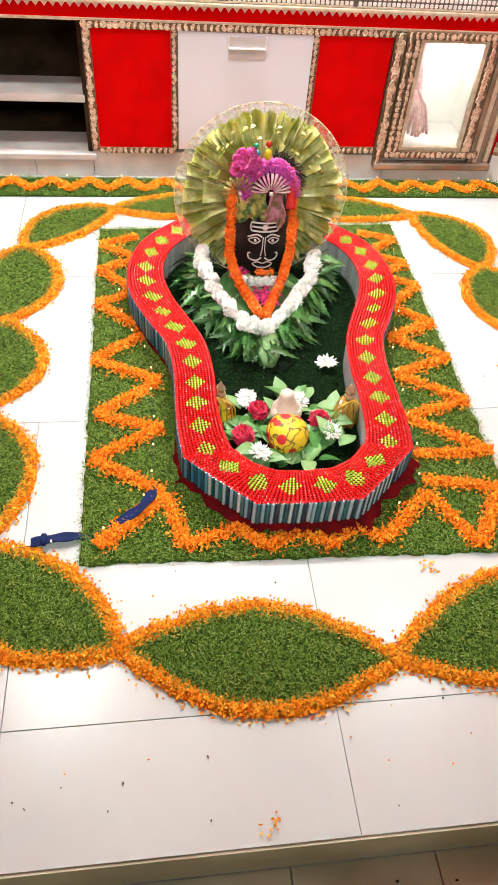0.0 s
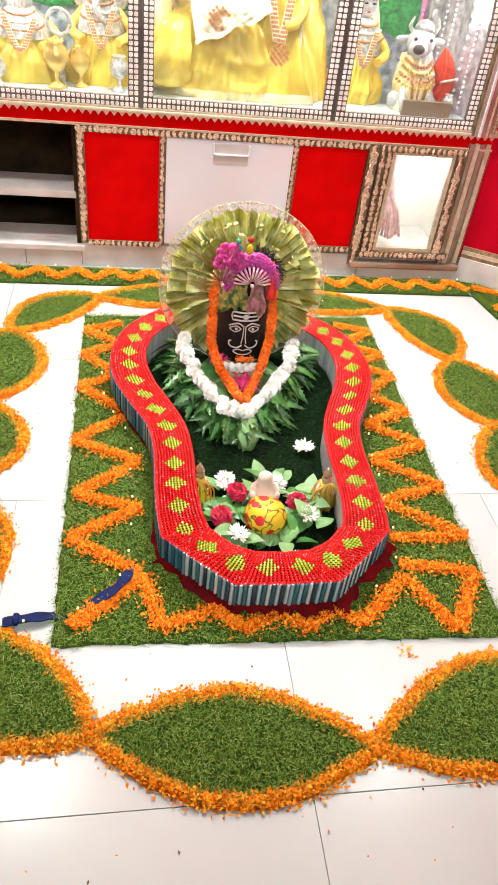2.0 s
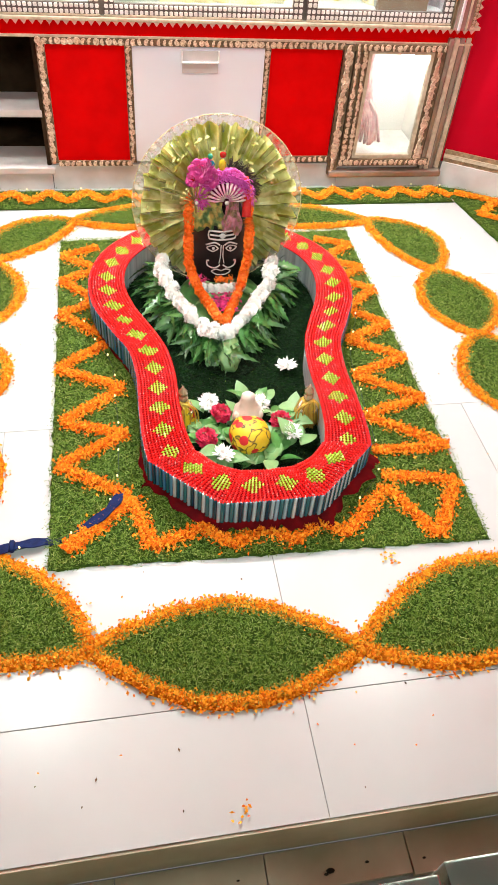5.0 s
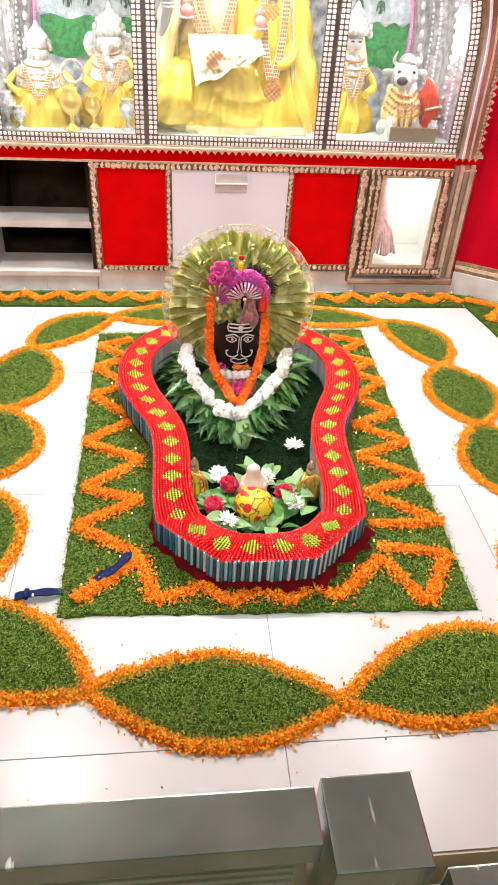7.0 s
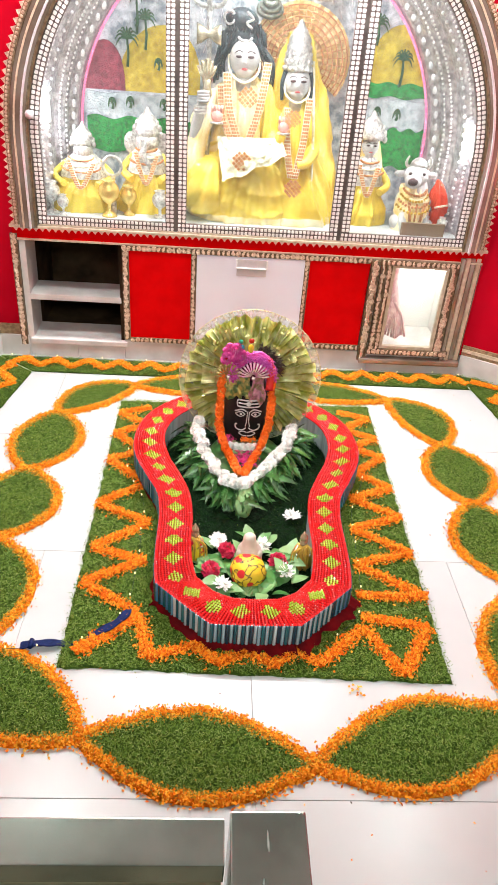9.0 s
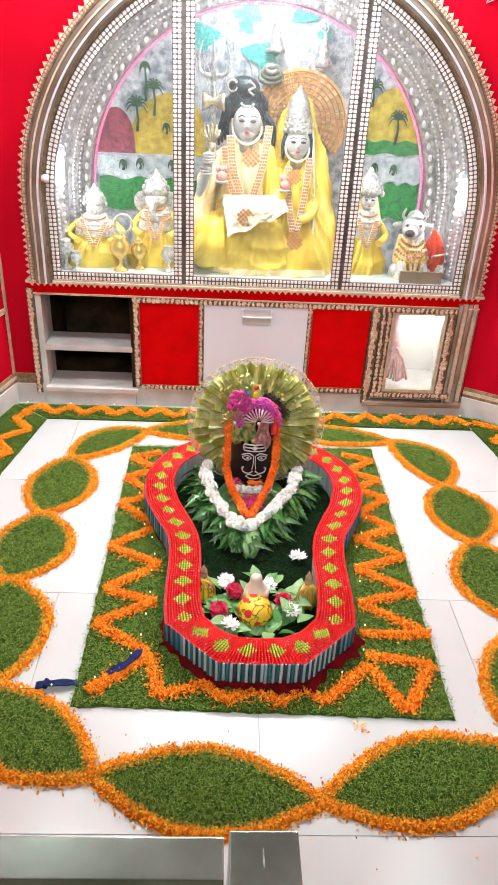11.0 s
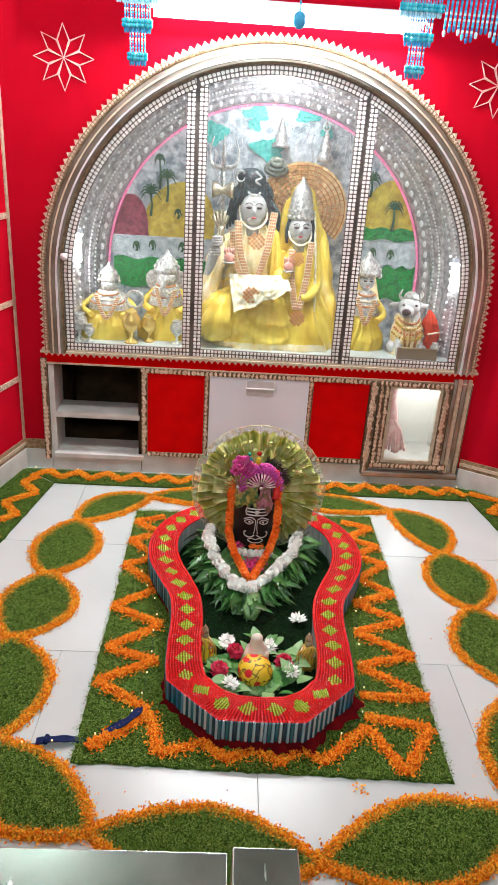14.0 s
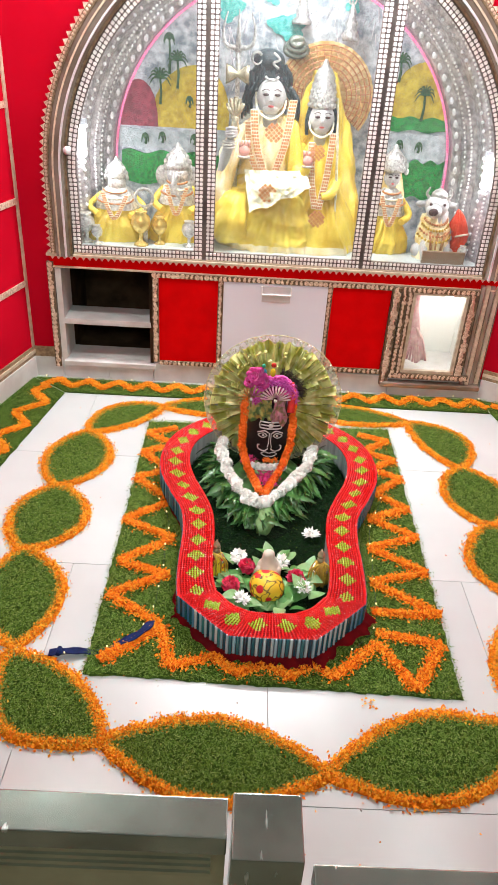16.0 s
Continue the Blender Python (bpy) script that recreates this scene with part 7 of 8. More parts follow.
# trident
bm = bmesh.new()
tx, ty = -0.228, 0.17
tube(bm, [(tx + 0.008, ty, 0.57), (tx, ty, 1.20), (tx - 0.002, ty, 1.27)], 0.0085, 8)
tube(bm, [(tx - 0.002, ty, 1.25), (tx - 0.002, ty, 1.385)], lambda t: 0.013 * (1 - t) + 0.001, 6)
for s in (-1, 1):
    tube(bm, smoothpath([(tx, ty, 1.262), (tx + s * 0.045, ty, 1.272), (tx + s * 0.056, ty, 1.318), (tx + s * 0.042, ty, 1.375)], 6), lambda t: 0.011 * (1 - 0.8 * t), 6)
lathe(bm, [(0.034, 0), (0.028, 0.016), (0.010, 0.042), (0.028, 0.068), (0.034, 0.084)], seg=16, m=pose(tx + 0.042, ty - 0.012, 1.18, 0, -90, 0), mi=1)
for k in range(5):
    a = math.radians(30 + 30 * k)
    tube(bm, smoothpath([(tx - 0.004, ty - 0.014, 1.035), (tx - 0.004 + 0.022 * math.cos(a), ty - 0.02, 1.05 + 0.02 * math.sin(a)), (tx - 0.004 + 0.034 * math.cos(a), ty - 0.012, 1.06 + 0.044 * math.sin(a))], 4), 0.008, 6, mi=1)
lathe(bm, [(0.010, 0), (0.020, 0.02), (0.012, 0.05), (0.018, 0.07)], c=(tx - 0.002, ty - 0.010, 0.97), seg=12, mi=1)
tagged(part("silver_trident", bm, [SILV, BRASS]), "tall silver trident with a small drum tied on", "trident")


def small_idol(x, y, h, w, crown, label, lean=0.0):
    bm = bmesh.new()
    z0 = 0.556
    silk(bm, [(x, y, z0, w, w * 0.75), (x, y, z0 + 0.10 * h, w * 1.04, w * 0.76), (x, y, z0 + 0.22 * h, w * 0.92, w * 0.7), (x, y, z0 + 0.38 * h, w * 0.66, w * 0.55), (x + lean, y, z0 + 0.55 * h, w * 0.50, w * 0.4), (x + lean, y, z0 + 0.66 * h, w * 0.30, w * 0.28)], 0, (x, z0 + 0.62 * h), 26, 0.008, seg=84, sub=7, ph=x * 9, swag=0.5)
    # end of the cloth thrown to one side
    silk(bm, [(x - 0.55 * w, y - 0.02, z0, w * 0.50, w * 0.5), (x - 0.50 * w, y - 0.03, z0 + 0.14 * h, w * 0.50, w * 0.5), (x - 0.32 * w, y - 0.03, z0 + 0.30 * h, w * 0.34, w * 0.4), (x - 0.15 * w, y - 0.02, z0 + 0.40 * h, w * 0.10, w * 0.2)], 0, (x, z0 + 0.55 * h), 30, 0.007, seg=50, sub=6)
    s = h / 0.36
    if crown == "veil":
        head(bm, (x + lean, y - 0.01, z0 + 0.78 * h), 0.62 * s)
        drape(bm, [(x + 0.01, y + 0.03, z0 + 0.3 * h, w * 0.75, w * 0.4), (x + lean, y + 0.03, z0 + 0.7 * h, w * 0.5, w * 0.3), (x + lean, y + 0.025, z0 + 0.90 * h, w * 0.3, w * 0.2)], 6, 0.1, 1, seg=36)
    else:
        ball(bm, (x + lean, y - 0.01, z0 + 0.70 * h), (0.044 * s, 0.040 * s, 0.045 * s), mi=5, seg=14, ring=10)
        if crown == "trunk":
            tube(bm, smoothpath([(x + lean, y - 0.045 * s, z0 + 0.72 * h), (x + lean - 0.012, y - 0.06 * s, z0 + 0.60 * h), (x + lean + 0.014, y - 0.06 * s, z0 + 0.48 * h)], 5), lambda t: 0.015 * s * (1 - 0.5 * t), 8, mi=5)
            for k in (-1, 1):
                ball(bm, (x + lean + k * 0.060 * s, y, z0 + 0.68 * h), (0.030 * s, 0.008, 0.040 * s), mi=5, seg=12, ring=8)
    drape(bm, [(x + lean * 0.6, y - 0.004, z0 + 0.40 * h, w * 0.66, w * 0.55), (x + lean * 0.8, y - 0.004, z0 + 0.50 * h, w * 0.60, w * 0.48), (x + lean, y - 0.003, z0 + 0.60 * h, w * 0.46, w * 0.38), (x + lean, y - 0.002, z0 + 0.67 * h, w * 0.26, w * 0.24)], 10, 0.05, 5, seg=44)
    cz_ = z0 + (0.80 if crown != "veil" else 0.87) * h
    for k in range(9):
        a = math.pi * k / 8
        ball(bm, (x + lean + 0.050 * s * math.cos(a), y - 0.012, cz_ - 0.008 * s + 0.055 * s * math.sin(a)), (0.010 * s, 0.008, 0.013 * s), mi=5, seg=8, ring=5)
    for k in range(3):
        rr = w * (0.34 + 0.10 * k)
        tube(bm, [(x + lean + rr * math.cos(q), y - w * (0.42 + 0.05 * k), z0 + (0.66 - 0.05 * k) * h - 0.35 * rr * abs(math.sin(q))) for q in [math.pi + math.pi * i / 12 for i in range(13)]], 0.0045 * s, 5, mi=8 if k % 2 else 4)
    lathe(bm, [(0.044 * s, 0), (0.050 * s, 0.014 * s), (0.043 * s, 0.030 * s), (0.040 * s, 0.050 * s), (0.026 * s, 0.068 * s), (0.012 * s, 0.080 * s), (0.010 * s, 0.088 * s), (0.003, 0.098 * s)], c=(x + lean, y, z0 + 0.76 * h if crown != "veil" else z0 + 0.84 * h), seg=14, mi=5)
    for k in (-1, 1):
        tube(bm, smoothpath([(x + lean + k * w * 0.45, y, z0 + 0.56 * h), (x + k * w * 0.8, y - 0.03, z0 + 0.42 * h), (x + k * w * 0.45, y - w * 0.75, z0 + 0.36 * h)], 5), 0.014 * s, 10, mi=0)
    chain(bm, [(x + lean - w * 0.35, y - w * 0.45, z0 + 0.60 * h), (x, y - w * 0.78, z0 + 0.32 * h), (x + lean + w * 0.35, y - w * 0.45, z0 + 0.60 * h)], 0.008, step=0.009)
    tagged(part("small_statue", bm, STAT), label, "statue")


small_idol(-0.690, 0.20, 0.30, 0.135, "cone", "small silver idol in yellow cloth with pointed crown")
small_idol(-0.450, 0.22, 0.36, 0.115, "trunk", "small silver elephant-headed idol in yellow cloth")
small_idol(0.400, 0.22, 0.37, 0.105, "veil", "small marble idol in yellow veil and silver crown")

# bull
bm = bmesh.new()
nx, ny = 0.592, 0.16
ball(bm, (nx, ny + 0.05, 0.64), (0.060, 0.085, 0.062), seg=16, ring=12)
ball(bm, (nx, ny, 0.705), (0.045, 0.05, 0.055), seg=16, ring=12)
ball(bm, (nx - 0.016, ny - 0.030, 0.762), (0.046, 0.044, 0.042), seg=16, ring=12)
ball(bm, (nx - 0.032, ny - 0.064, 0.750), (0.030, 0.036, 0.027), seg=16, ring=12)
lathe(bm, [(0.034, 0), (0.030, 0.014), (0.018, 0.026), (0.004, 0.032)], c=(nx - 0.010, ny - 0.02, 0.796), seg=12, mi=2)
ball(bm, (nx - 0.040, ny - 0.092, 0.752), (0.020, 0.014, 0.015), mi=1, seg=12, ring=8)
for k in (-1, 1):
    ball(bm, (nx - 0.022 + k * 0.026, ny - 0.066, 0.776), (0.007, 0.006, 0.006), mi=1, seg=8, ring=6)
silk(bm, [(nx, ny - 0.005, 0.556, 0.080, 0.075), (nx, ny - 0.005, 0.61, 0.074, 0.070), (nx - 0.004, ny - 0.004, 0.67, 0.066, 0.060), (nx - 0.008, ny, 0.72, 0.050, 0.048)], 3, (nx, 0.80), 30, 0.006, seg=70)
for k in range(4):
    rr = 0.046 + 0.007 * k
    for i in range(13):
        q = math.pi * (1.08 + 0.84 * i / 12)
        ball(bm, (nx - 0.008 + rr * math.cos(q), ny - 0.012 + 1.15 * rr * math.sin(q), 0.712 - 0.020 * k - 0.016 * math.sin(math.pi * i / 12)), 0.0058, mi=5 if k % 2 else 4, seg=6, ring=5)
for s in (-1, 1):
    tube(bm, smoothpath([(nx - 0.012 + s * 0.028, ny - 0.02, 0.785), (nx - 0.012 + s * 0.048, ny - 0.02, 0.805), (nx - 0.012 + s * 0.040, ny - 0.025, 0.832)], 4), lambda t: 0.009 * (1 - 0.7 * t), 6, mi=2)
    ball(bm, (nx - 0.014 + s * 0.060, ny - 0.015, 0.765), (0.024, 0.008, 0.013), seg=8, ring=6)
    tube(bm, [(nx + s * 0.035, ny - 0.02, 0.64), (nx + s * 0.045, ny - 0.055, 0.60), (nx + s * 0.040, ny - 0.075, 0.562)], lambda t: 0.020 - 0.005 * t, 8)
    ball(bm, (nx + s * 0.065, ny - 0.02, 0.585), (0.024, 0.030, 0.028), seg=10, ring=8)
tube(bm, [(nx + 0.05 * math.cos(q), ny - 0.012 + 0.05 * math.sin(q), 0.675) for q in [math.radians(180 + 22 * k) for k in range(9)]], 0.010, 8, mi=3)
for k in range(3):
    tube(bm, [(nx - 0.03 + 0.03 * k, ny - 0.058, 0.67), (nx - 0.02 + 0.02 * k, ny - 0.07, 0.60)], 0.006, 6, mi=4)
tagged(part("bull_statue", bm, [SKIN, STAT[6], SILV, YEL_PALE, BROWNB, GOLDCLOTH]), "pale marble seated bull statue with black nose", "statue")
tagged(part("wooden_plaque", boxbm(0.535, 0.705, 0.055, 0.068, 0.556, 0.604, bevel=0.002), mat("brown_plaque_wood", (0.20, 0.12, 0.07), (0.15, 0.09, 0.05), 20, 0.4)), "plain brown wooden plaque before the bull", "plaque")
bm = bmesh.new()
silk(bm, [(0.688, 0.140, 0.556, 0.026, 0.026), (0.690, 0.135, 0.62, 0.030, 0.028), (0.684, 0.130, 0.68, 0.040, 0.026), (0.676, 0.130, 0.72, 0.028, 0.02), (0.664, 0.130, 0.755, 0.006, 0.006)], 0, (0.66, 0.80), 22, 0.009, seg=44)
tube(bm, [(0.662, 0.102, 0.655), (0.712, 0.098, 0.668)], 0.004, 6, mi=1)
tagged(part("red_cloth_bundle", bm, [mat("orange_red_cloth", (0.72, 0.06, 0.015), (0.6, 0.04, 0.01), 30, 0.6), GOLD_PALE]), "small orange red cloth bundle beside the bull", "cloth")
GILT = mat("polished_gold", (0.86, 0.62, 0.20), (0.66, 0.42, 0.10), 30, 0.22, 0.6)
for vx, vy, s, lab in ((-0.585, 0.09, 1.0, "gold"), (-0.515, 0.12, 0.8, "gold"), (-0.395, 0.10, 0.75, "silver"), (-0.80, 0.09, 0.85, "silver"), (-0.755, 0.07, 0.55, "silver"), (0.70, 0.09, 0.5, "silver")):
    bm = bmesh.new()
    lathe(bm, [(0.030 * s, 0), (0.026 * s, 0.006 * s), (0.008 * s, 0.02 * s), (0.008 * s, 0.045 * s), (0.030 * s, 0.062 * s), (0.040 * s, 0.085 * s), (0.036 * s, 0.11 * s), (0.022 * s, 0.125 * s), (0.028 * s, 0.135 * s)], c=(vx, vy, 0.556), seg=20)
    tagged(part("ritual_vase", bm, GILT if lab == "gold" else SILV), "small polished %s ritual vase on the case floor" % lab, "vase", "vases in the case")
bm = bmesh.new()
tube(bm, [(-0.572 + 0.034 * math.cos(q), 0.11, 0.735 + 0.034 * math.sin(q)) for q in [2 * math.pi * k / 20 for k in range(20)]], 0.006, 8, closed=True)
lathe(bm, [(0.012, 0), (0.010, 0.12), (0.004, 0.15)], c=(-0.572, 0.112, 0.556), seg=10)
tagged(part("silver_hoop_stand", bm, SILV), "silver hoop on a slim stand", "stand")

# lit tubes in the case
for sx_, sy, sz in ((-0.802, 0.115, 0.93), (0.742, 0.115, 0.90)):
    fit_ = empty("case_lamp", "short glowing white lamp at the side of the case", "lamp", "lamps in the case")
    bm = bmesh.new()
    tube(bm, [(sx_, sy, sz - 0.055), (sx_, sy, sz + 0.055)], 0.016, 12)
    ob = part("glowing_tube", bm, BULB, fit_)
    ob.visible_shadow = False
    part("lamp_holder", boxbm(sx_ - 0.018, sx_ + 0.018, sy - 0.012, sy + 0.03, sz + 0.055, sz + 0.075, bevel=0.002), LAMINATE, fit_)
fit_ = empty("case_lamp", "glowing white lamp under the crown of the arch", "lamp", "lamps in the case")
bm = bmesh.new()
lathe(bm, [(0.006, 0), (0.030, 0.012), (0.040, 0.035), (0.030, 0.06), (0.014, 0.075)], c=(-0.02, 0.09, 1.535), seg=16)
ob = part("glowing_bulb", bm, BULB, fit_)
ob.visible_shadow = False
bm = bmesh.new()
tube(bm, [(-0.02, 0.09, 1.605), (-0.02, 0.09, 1.612)], 0.02, 10)
part("lamp_holder", bm, LAMINATE, fit_)

# ---- trims on the walls ----
def strip_on(a, b, z0, z1, out, parent, material=GOLD, name="gilt_strip", t0=0.0, t1=1.0, thick=0.006):
    d = Vector((b[0] - a[0], b[1] - a[1], 0))
    n = Vector((-d.y, d.x, 0)).normalized() * out
    p, q = Vector((a[0], a[1], 0)) + d * t0, Vector((a[0], a[1], 0)) + d * t1
    bm = bmesh.new()
    prism(bm, [(p.x, p.y, z0), (q.x, q.y, z0), (q.x, q.y, z1), (p.x, p.y, z1)], n * thick)
    return part(name, bm, material, parent)


for zc in (1.055, 0.724, 0.406):
    strip_on(LW0, LW1, zc - 0.011, zc + 0.011, 1, wall_left, GILT_FINE)
strip_on(LW0, LW1, 0.088, 0.132, 1, wall_left, GOLD)
strip_on(LW0, LW1, 0.103, 0.117, 1, wall_left, GOLD_PALE, thick=0.010)
strip_on(LW0, LW1, 0.0, 0.088, 1, wall_left, MARBLE_DULL, "skirting", thick=0.012)
strip_on(LW0, LW1, 0.13, 2.2, 1, wall_left, GOLD_PALE, t0=0.0, t1=0.006)
for a, b in ((RW0, RWM), (RWM, RW1)):
    strip_on(a, b, 0.088, 0.132, -1, wall_right, GOLD)
    strip_on(a, b, 0.103, 0.117, -1, wall_right, GOLD_PALE, thick=0.010)
    strip_on(a, b, 0.0, 0.088, -1, wall_right, MARBLE_DULL, "skirting", thick=0.012)
part("gilt_strip", boxbm(-1.03, -0.935, -0.006, 0.0, 0.088, 0.132), GOLD, wall_back)
part("skirting", boxbm(-1.03, -0.915, -0.012, 0.05, 0.0, 0.088), MARBLE_DULL, wall_back)


def star(cx, cz, r, parent_label):
    """An eight-petal outline star of flat cord."""
    st = empty("cord_star", parent_label, "wall ornament", "stars on the wall")
    for k in range(8):
        a = math.radians(45 * k + 90)
        tip = (cx + r * math.cos(a), cz + r * math.sin(a))
        l, q = ((cx + r * 0.56 * math.cos(a + s), cz + r * 0.56 * math.sin(a + s)) for s in (-0.36, 0.36))
        bm = bmesh.new()
        tube(bm, [(cx, -0.003, cz), (l[0], -0.003, l[1]), (tip[0], -0.003, tip[1]), (q[0], -0.003, q[1])], 0.0030, 6, closed=True)
        part("petal_outline", bm, PINKISH, st)


star(-0.801, 1.597, 0.105, "pink cord star with eight petals on red wall")
star(0.742, 1.600, 0.105, "pink cord star with eight petals on red wall")

# ---- lamp batten and beaded hanging at the top ----
bat = empty("tube_light_batten", "white glowing tube light fixed above the arch", "lamp")
part("batten_body", boxbm(-0.50, 0.44, -0.055, -0.002, 1.765, 1.805, bevel=0.004), LAMINATE, bat)
bm = bmesh.new()
tube(bm, [(-0.48, -0.062, 1.748), (0.42, -0.062, 1.748)], 0.015, 12)
ob = part("glowing_tube", bm, TUBE, bat)
ob.visible_shadow = False
BLUEB = mat("blue_glass_bead", (0.1, 0.4, 0.55), rough=0.15, coat=0.5, island=[(0.02, 0.10, 0.30), (0.04, 0.30, 0.52), (0.12, 0.46, 0.62), (0.45, 0.66, 0.74)])
BAND_BEAD = mat("turquoise_bead", (0.02, 0.34, 0.46), rough=0.15, coat=0.5, island=[(0.01, 0.22, 0.36), (0.02, 0.36, 0.48), (0.08, 0.50, 0.58)])
toran = empty("beaded_hanging", "blue and clear beaded curtain with tassels hung over the arch", "bead curtain")
TYY = -0.20
bm = bmesh.new()
tube(bm, [(-1.06, TYY, 1.90), (1.0, TYY, 1.90)], 0.008, 8)
part("hanging_rod", bm, LAMINATE, toran)
random.seed(3)


def string(bm, x, y, z0, z1, r=0.0044, step=0.010):
    z = z0
    while z > z1:
        ball(bm, (x, y, z), (r, r, r * 1.3), seg=5, ring=4)
        z -= step


for x0, x1, zb in ((-0.93, -0.60, 1.790), (0.47, 0.85, 1.735)):
    for k in range(int((x1 - x0) / 0.015)):
        bm = bmesh.new()
        x = x0 + 0.015 * k
        string(bm, x, TYY, 1.895, zb + 0.015 * math.sin(k * 0.9), 0.0052, 0.008)
        ball(bm, (x, TYY, zb + 0.015 * math.sin(k * 0.9) - 0.008), (0.006, 0.006, 0.011), seg=7, ring=5)
        part("bead_string", bm, BLUEB, toran)
for cx, zb in ((-0.518, 1.572), (0.388, 1.588)):
    for w, n_, z1_, z0_ in ((0.135, 15, 1.895, zb + 0.195), (0.088, 10, zb + 0.195, zb + 0.112), (0.056, 6, zb + 0.112, zb + 0.018)):
        for k in range(n_):
            bm = bmesh.new()
            x = cx + (k - (n_ - 1) / 2) * w / n_
            string(bm, x, TYY - 0.005 * (k % 2), z1_, z0_, 0.0036, 0.0085)
            ball(bm, (x, TYY - 0.005 * (k % 2), z0_ - 0.006), (0.0052, 0.0052, 0.012), seg=7, ring=5)
            part("bead_string", bm, BLUEB, toran)
        for zc in (z0_ + 0.004, z0_ + 0.016):
            bm = bmesh.new()
            for k in range(n_ + 1):
                ball(bm, (cx + (k - n_ / 2) * w / n_, TYY - 0.009, zc), (0.0065, 0.0065, 0.007), seg=7, ring=5)
            part("bead_band", bm, BAND_BEAD, toran)["kind"] = "stuff"
bm = bmesh.new()
ball(bm, (0.0, TYY, 1.735), (0.022, 0.016, 0.026), seg=12, ring=8)
string(bm, 0.0, TYY, 1.895, 1.755)
part("bead_drop", bm, BLUEB, toran)
# ceiling bulbs
for bx, by in BULBS:
    cb = empty("ceiling_bulb", "lit white bulb in a holder under the ceiling", "bulb", "ceiling bulbs")
    bm = bmesh.new()
    lathe(bm, [(0.006, 0), (0.040, 0.02), (0.055, 0.06), (0.040, 0.10), (0.020, 0.125)], c=(bx, by, CEIL - 0.20), seg=18)
    ob = part("glass_bulb", bm, BULB, cb)
    ob.visible_shadow = False
    bm = bmesh.new()
    lathe(bm, [(0.024, 0), (0.024, 0.05), (0.045, 0.055), (0.045, 0.075)], c=(bx, by, CEIL - 0.078), seg=16)
    part("bulb_holder", bm, LAMINATE, cb)

# ---- ribbon and string lights on the floor ----
bm = bmesh.new()
rp = smoothpath([(-0.600, -1.532, 0.010), (-0.560, -1.527, 0.014), (-0.520, -1.521, 0.010), (-0.495, -1.516, 0.004), (-0.455, -1.505, 0.004), (-0.426, -1.494, 0.018), (-0.388, -1.468, 0.022), (-0.366, -1.435, 0.020), (-0.358, -1.400, 0.012)], 6)
prev = None
for i, p in enumerate(rp):
    a, b = rp[max(0, i - 1)], rp[min(len(rp) - 1, i + 1)]
    d = (b - a).normalized()
    n_ = Vector((-d.y, d.x, 0)).normalized()
    w = 0.011 * (1 + 0.15 * math.sin(i * 0.8))
    ring = [bm.verts.new(p + n_ * w), bm.verts.new(p - n_ * w + Vector((0, 0, 0.004))), bm.verts.new(p - n_ * w + Vector((0, 0, 0.001))), bm.verts.new(p + n_ * w - Vector((0, 0, 0.003)))]
    if prev:
        for k in range(4):
            bm.faces.new((prev[k], prev[(k + 1) % 4], ring[(k + 1) % 4], ring[k]))
    prev = ring
tube(bm, [(-0.575, -1.518, 0.016), (-0.575, -1.542, 0.016)], 0.006, 6)
tagged(part("navy_strap", bm, mat("navy_webbing", (0.004, 0.012, 0.060), (0.007, 0.018, 0.09), 60, 0.7, bump=0.3, bscale=300, spec=0.15)), "navy blue strap lying across the grass edge", "strap")
WIRE = mat("green_wire", (0.02, 0.05, 0.03), rough=0.5)
LED = mat("lit_warm_led", (1.0, 0.80, 0.35), emit=1.6)
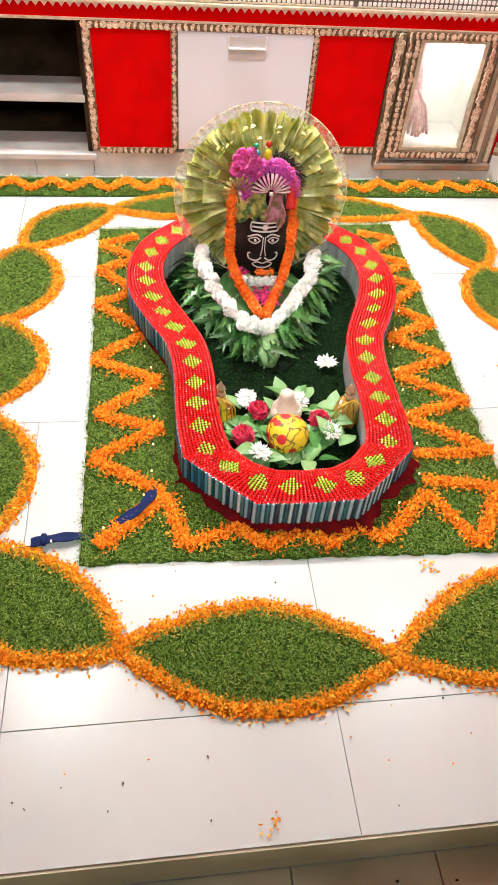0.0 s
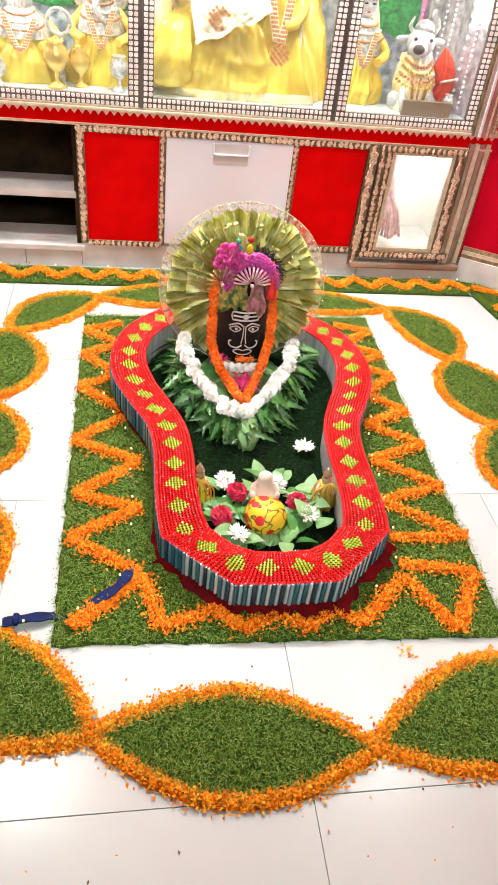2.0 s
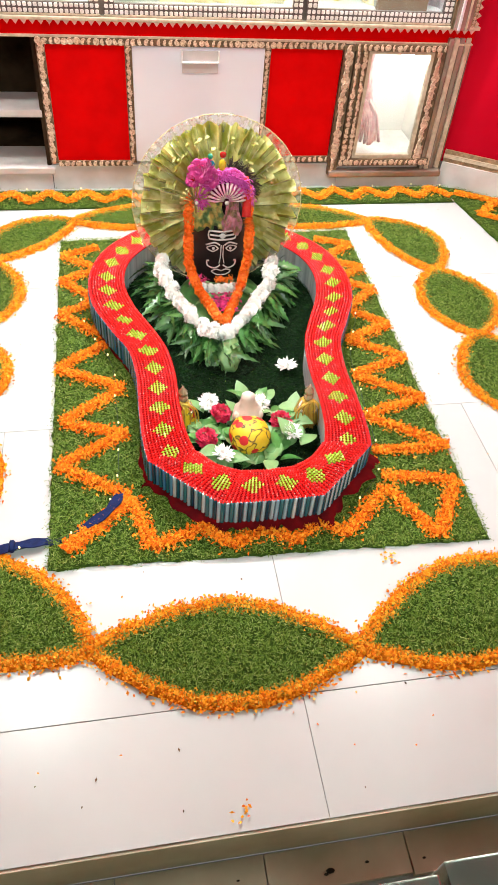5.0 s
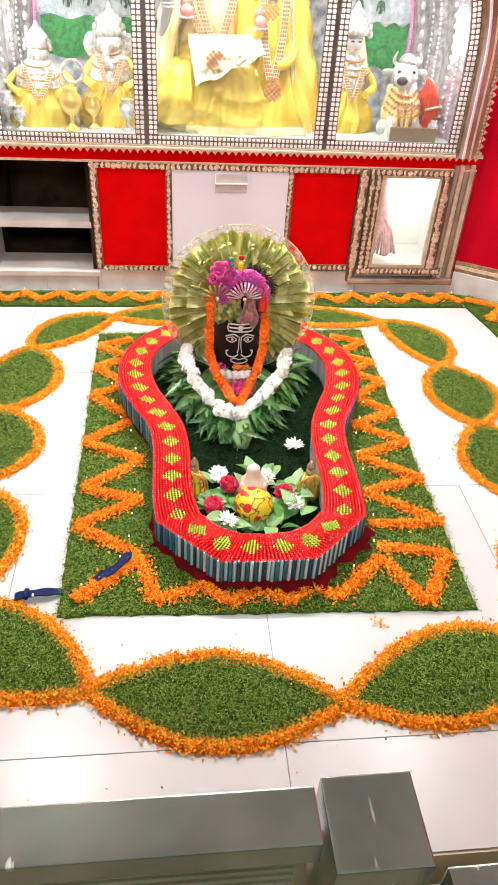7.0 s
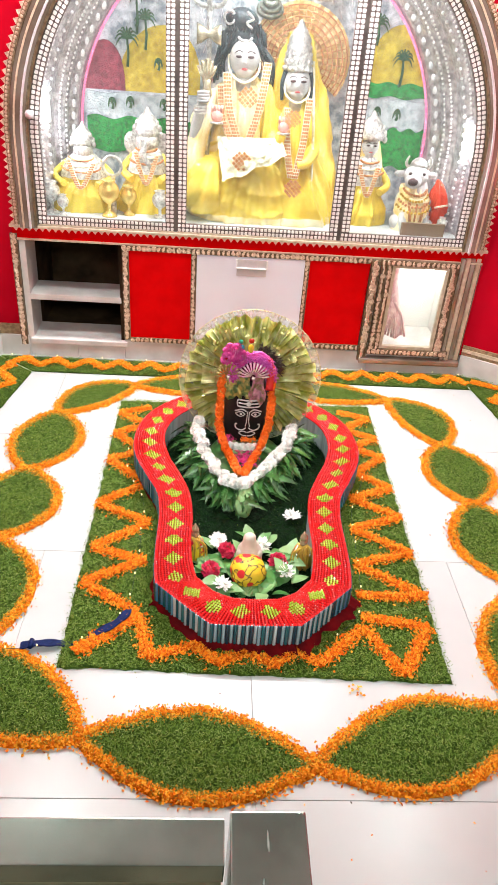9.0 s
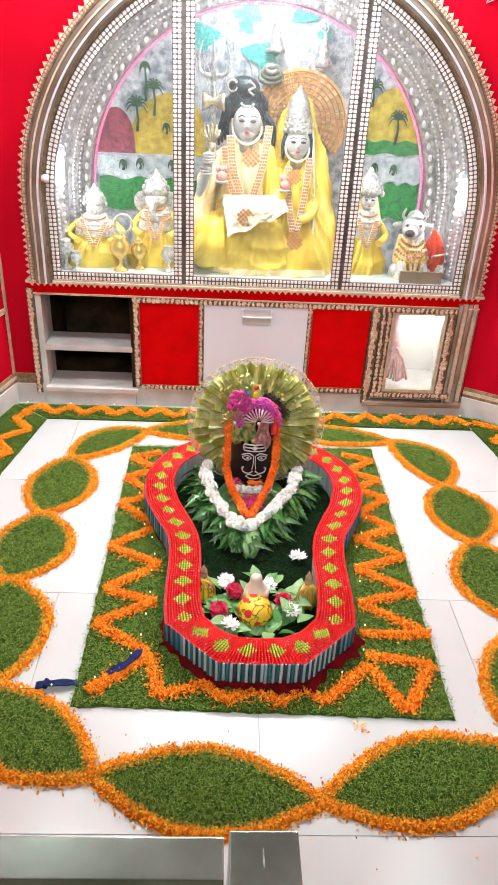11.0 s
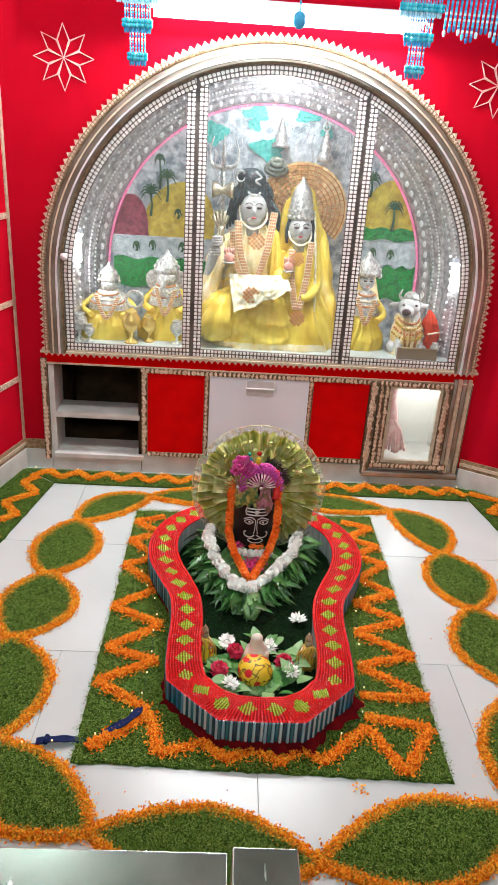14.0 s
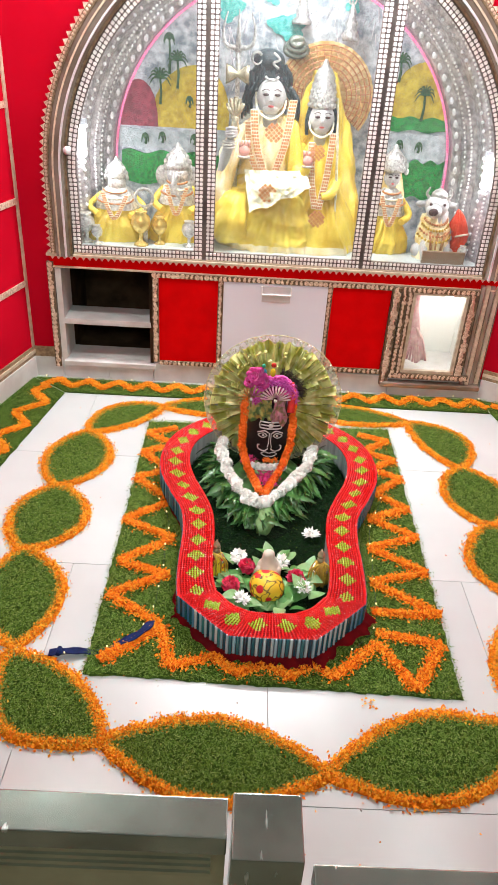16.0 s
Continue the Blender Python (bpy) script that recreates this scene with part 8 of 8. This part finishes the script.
for pts in ([(0.33, -0.70), (0.326, -0.819), (0.298, -0.899), (0.270, -0.976), (0.258, -1.06), (0.254, -1.138), (0.249, -1.215), (0.240, -1.318), (0.222, -1.405), (0.155, -1.485)],
            [(-0.44, -0.70), (-0.432, -0.804), (-0.405, -0.88), (-0.373, -0.951), (-0.358, -1.029), (-0.360, -1.109), (-0.355, -1.20), (-0.358, -1.29), (-0.363, -1.365), (-0.380, -1.433), (-0.405, -1.488), (-0.46, -1.512), (-0.56, -1.535), (-0.63, -1.545)],
            [(-0.98, -0.045), (-0.80, -0.05), (-0.62, -0.045), (-0.44, -0.05), (0.30, -0.05), (0.45, -0.045), (0.60, -0.05), (0.75, -0.045), (0.86, -0.05)]):
    st = empty("string_lights", "thin wire of tiny lit lamps along the grass", "string lights")
    bm = bmesh.new()
    tube(bm, smoothpath([(x, y, 0.011 + 0.003 * (i % 2)) for i, (x, y) in enumerate(pts)], 6), 0.0007, 5)
    part("wire", bm, WIRE, st)
    for i, (x, y) in enumerate(pts):
        bm = bmesh.new()
        ball(bm, (x, y, 0.018 + 0.003 * (i % 2)), (0.0022, 0.0022, 0.0034), seg=8, ring=6)
        part("led_lamp", bm, LED, st)

# ---- steel railing in front ----
rail = empty("steel_railing", "low stainless steel railing with square posts and scuffed tops", "railing")
RZ = 0.71
part("post", boxbm(-0.150, -0.080, -2.388, -2.320, -0.132, RZ, bevel=0.0015), STEEL, rail)
part("top_rail", boxbm(-1.75, -0.155, -2.368, -2.326, RZ - 0.030, RZ - 0.001, bevel=0.0015), STEEL, rail)
part("top_rail", boxbm(-0.072, 1.75, -2.430, -2.388, RZ - 0.030, RZ - 0.001, bevel=0.0015), STEEL, rail)
OLIVE = mat("olive_steel", (0.30, 0.29, 0.19), (0.12, 0.12, 0.075), 6, 0.3, 0.7, bump=0.1, bscale=20)
part("infill_panel", boxbm(-1.70, -0.155, -2.346, -2.340, 0.20, RZ - 0.031), OLIVE, rail, "dark olive sheet under the rail")
part("infill_panel", boxbm(-0.07, 1.70, -2.410, -2.404, 0.20, RZ - 0.031), OLIVE, rail, "dark olive sheet under the rail")
for k in range(4):
    z = RZ - 0.05 - 0.012 * k
    part("slat", boxbm(-1.7, -0.17, -2.360, -2.352, z, z + 0.006), OLIVE, rail)
part("cross_bar", boxbm(-1.7, -0.15, -2.362, -2.332, 0.30, 0.33, bevel=0.002), STEEL, rail)
part("cross_bar", boxbm(-0.08, 1.7, -2.424, -2.394, 0.30, 0.33, bevel=0.002), STEEL, rail)
for x in (-1.72, -0.95, 0.75, 1.69):
    part("post", boxbm(x, x + 0.03, -2.40, -2.355, -0.132, RZ - 0.03, bevel=0.002), STEEL, rail)
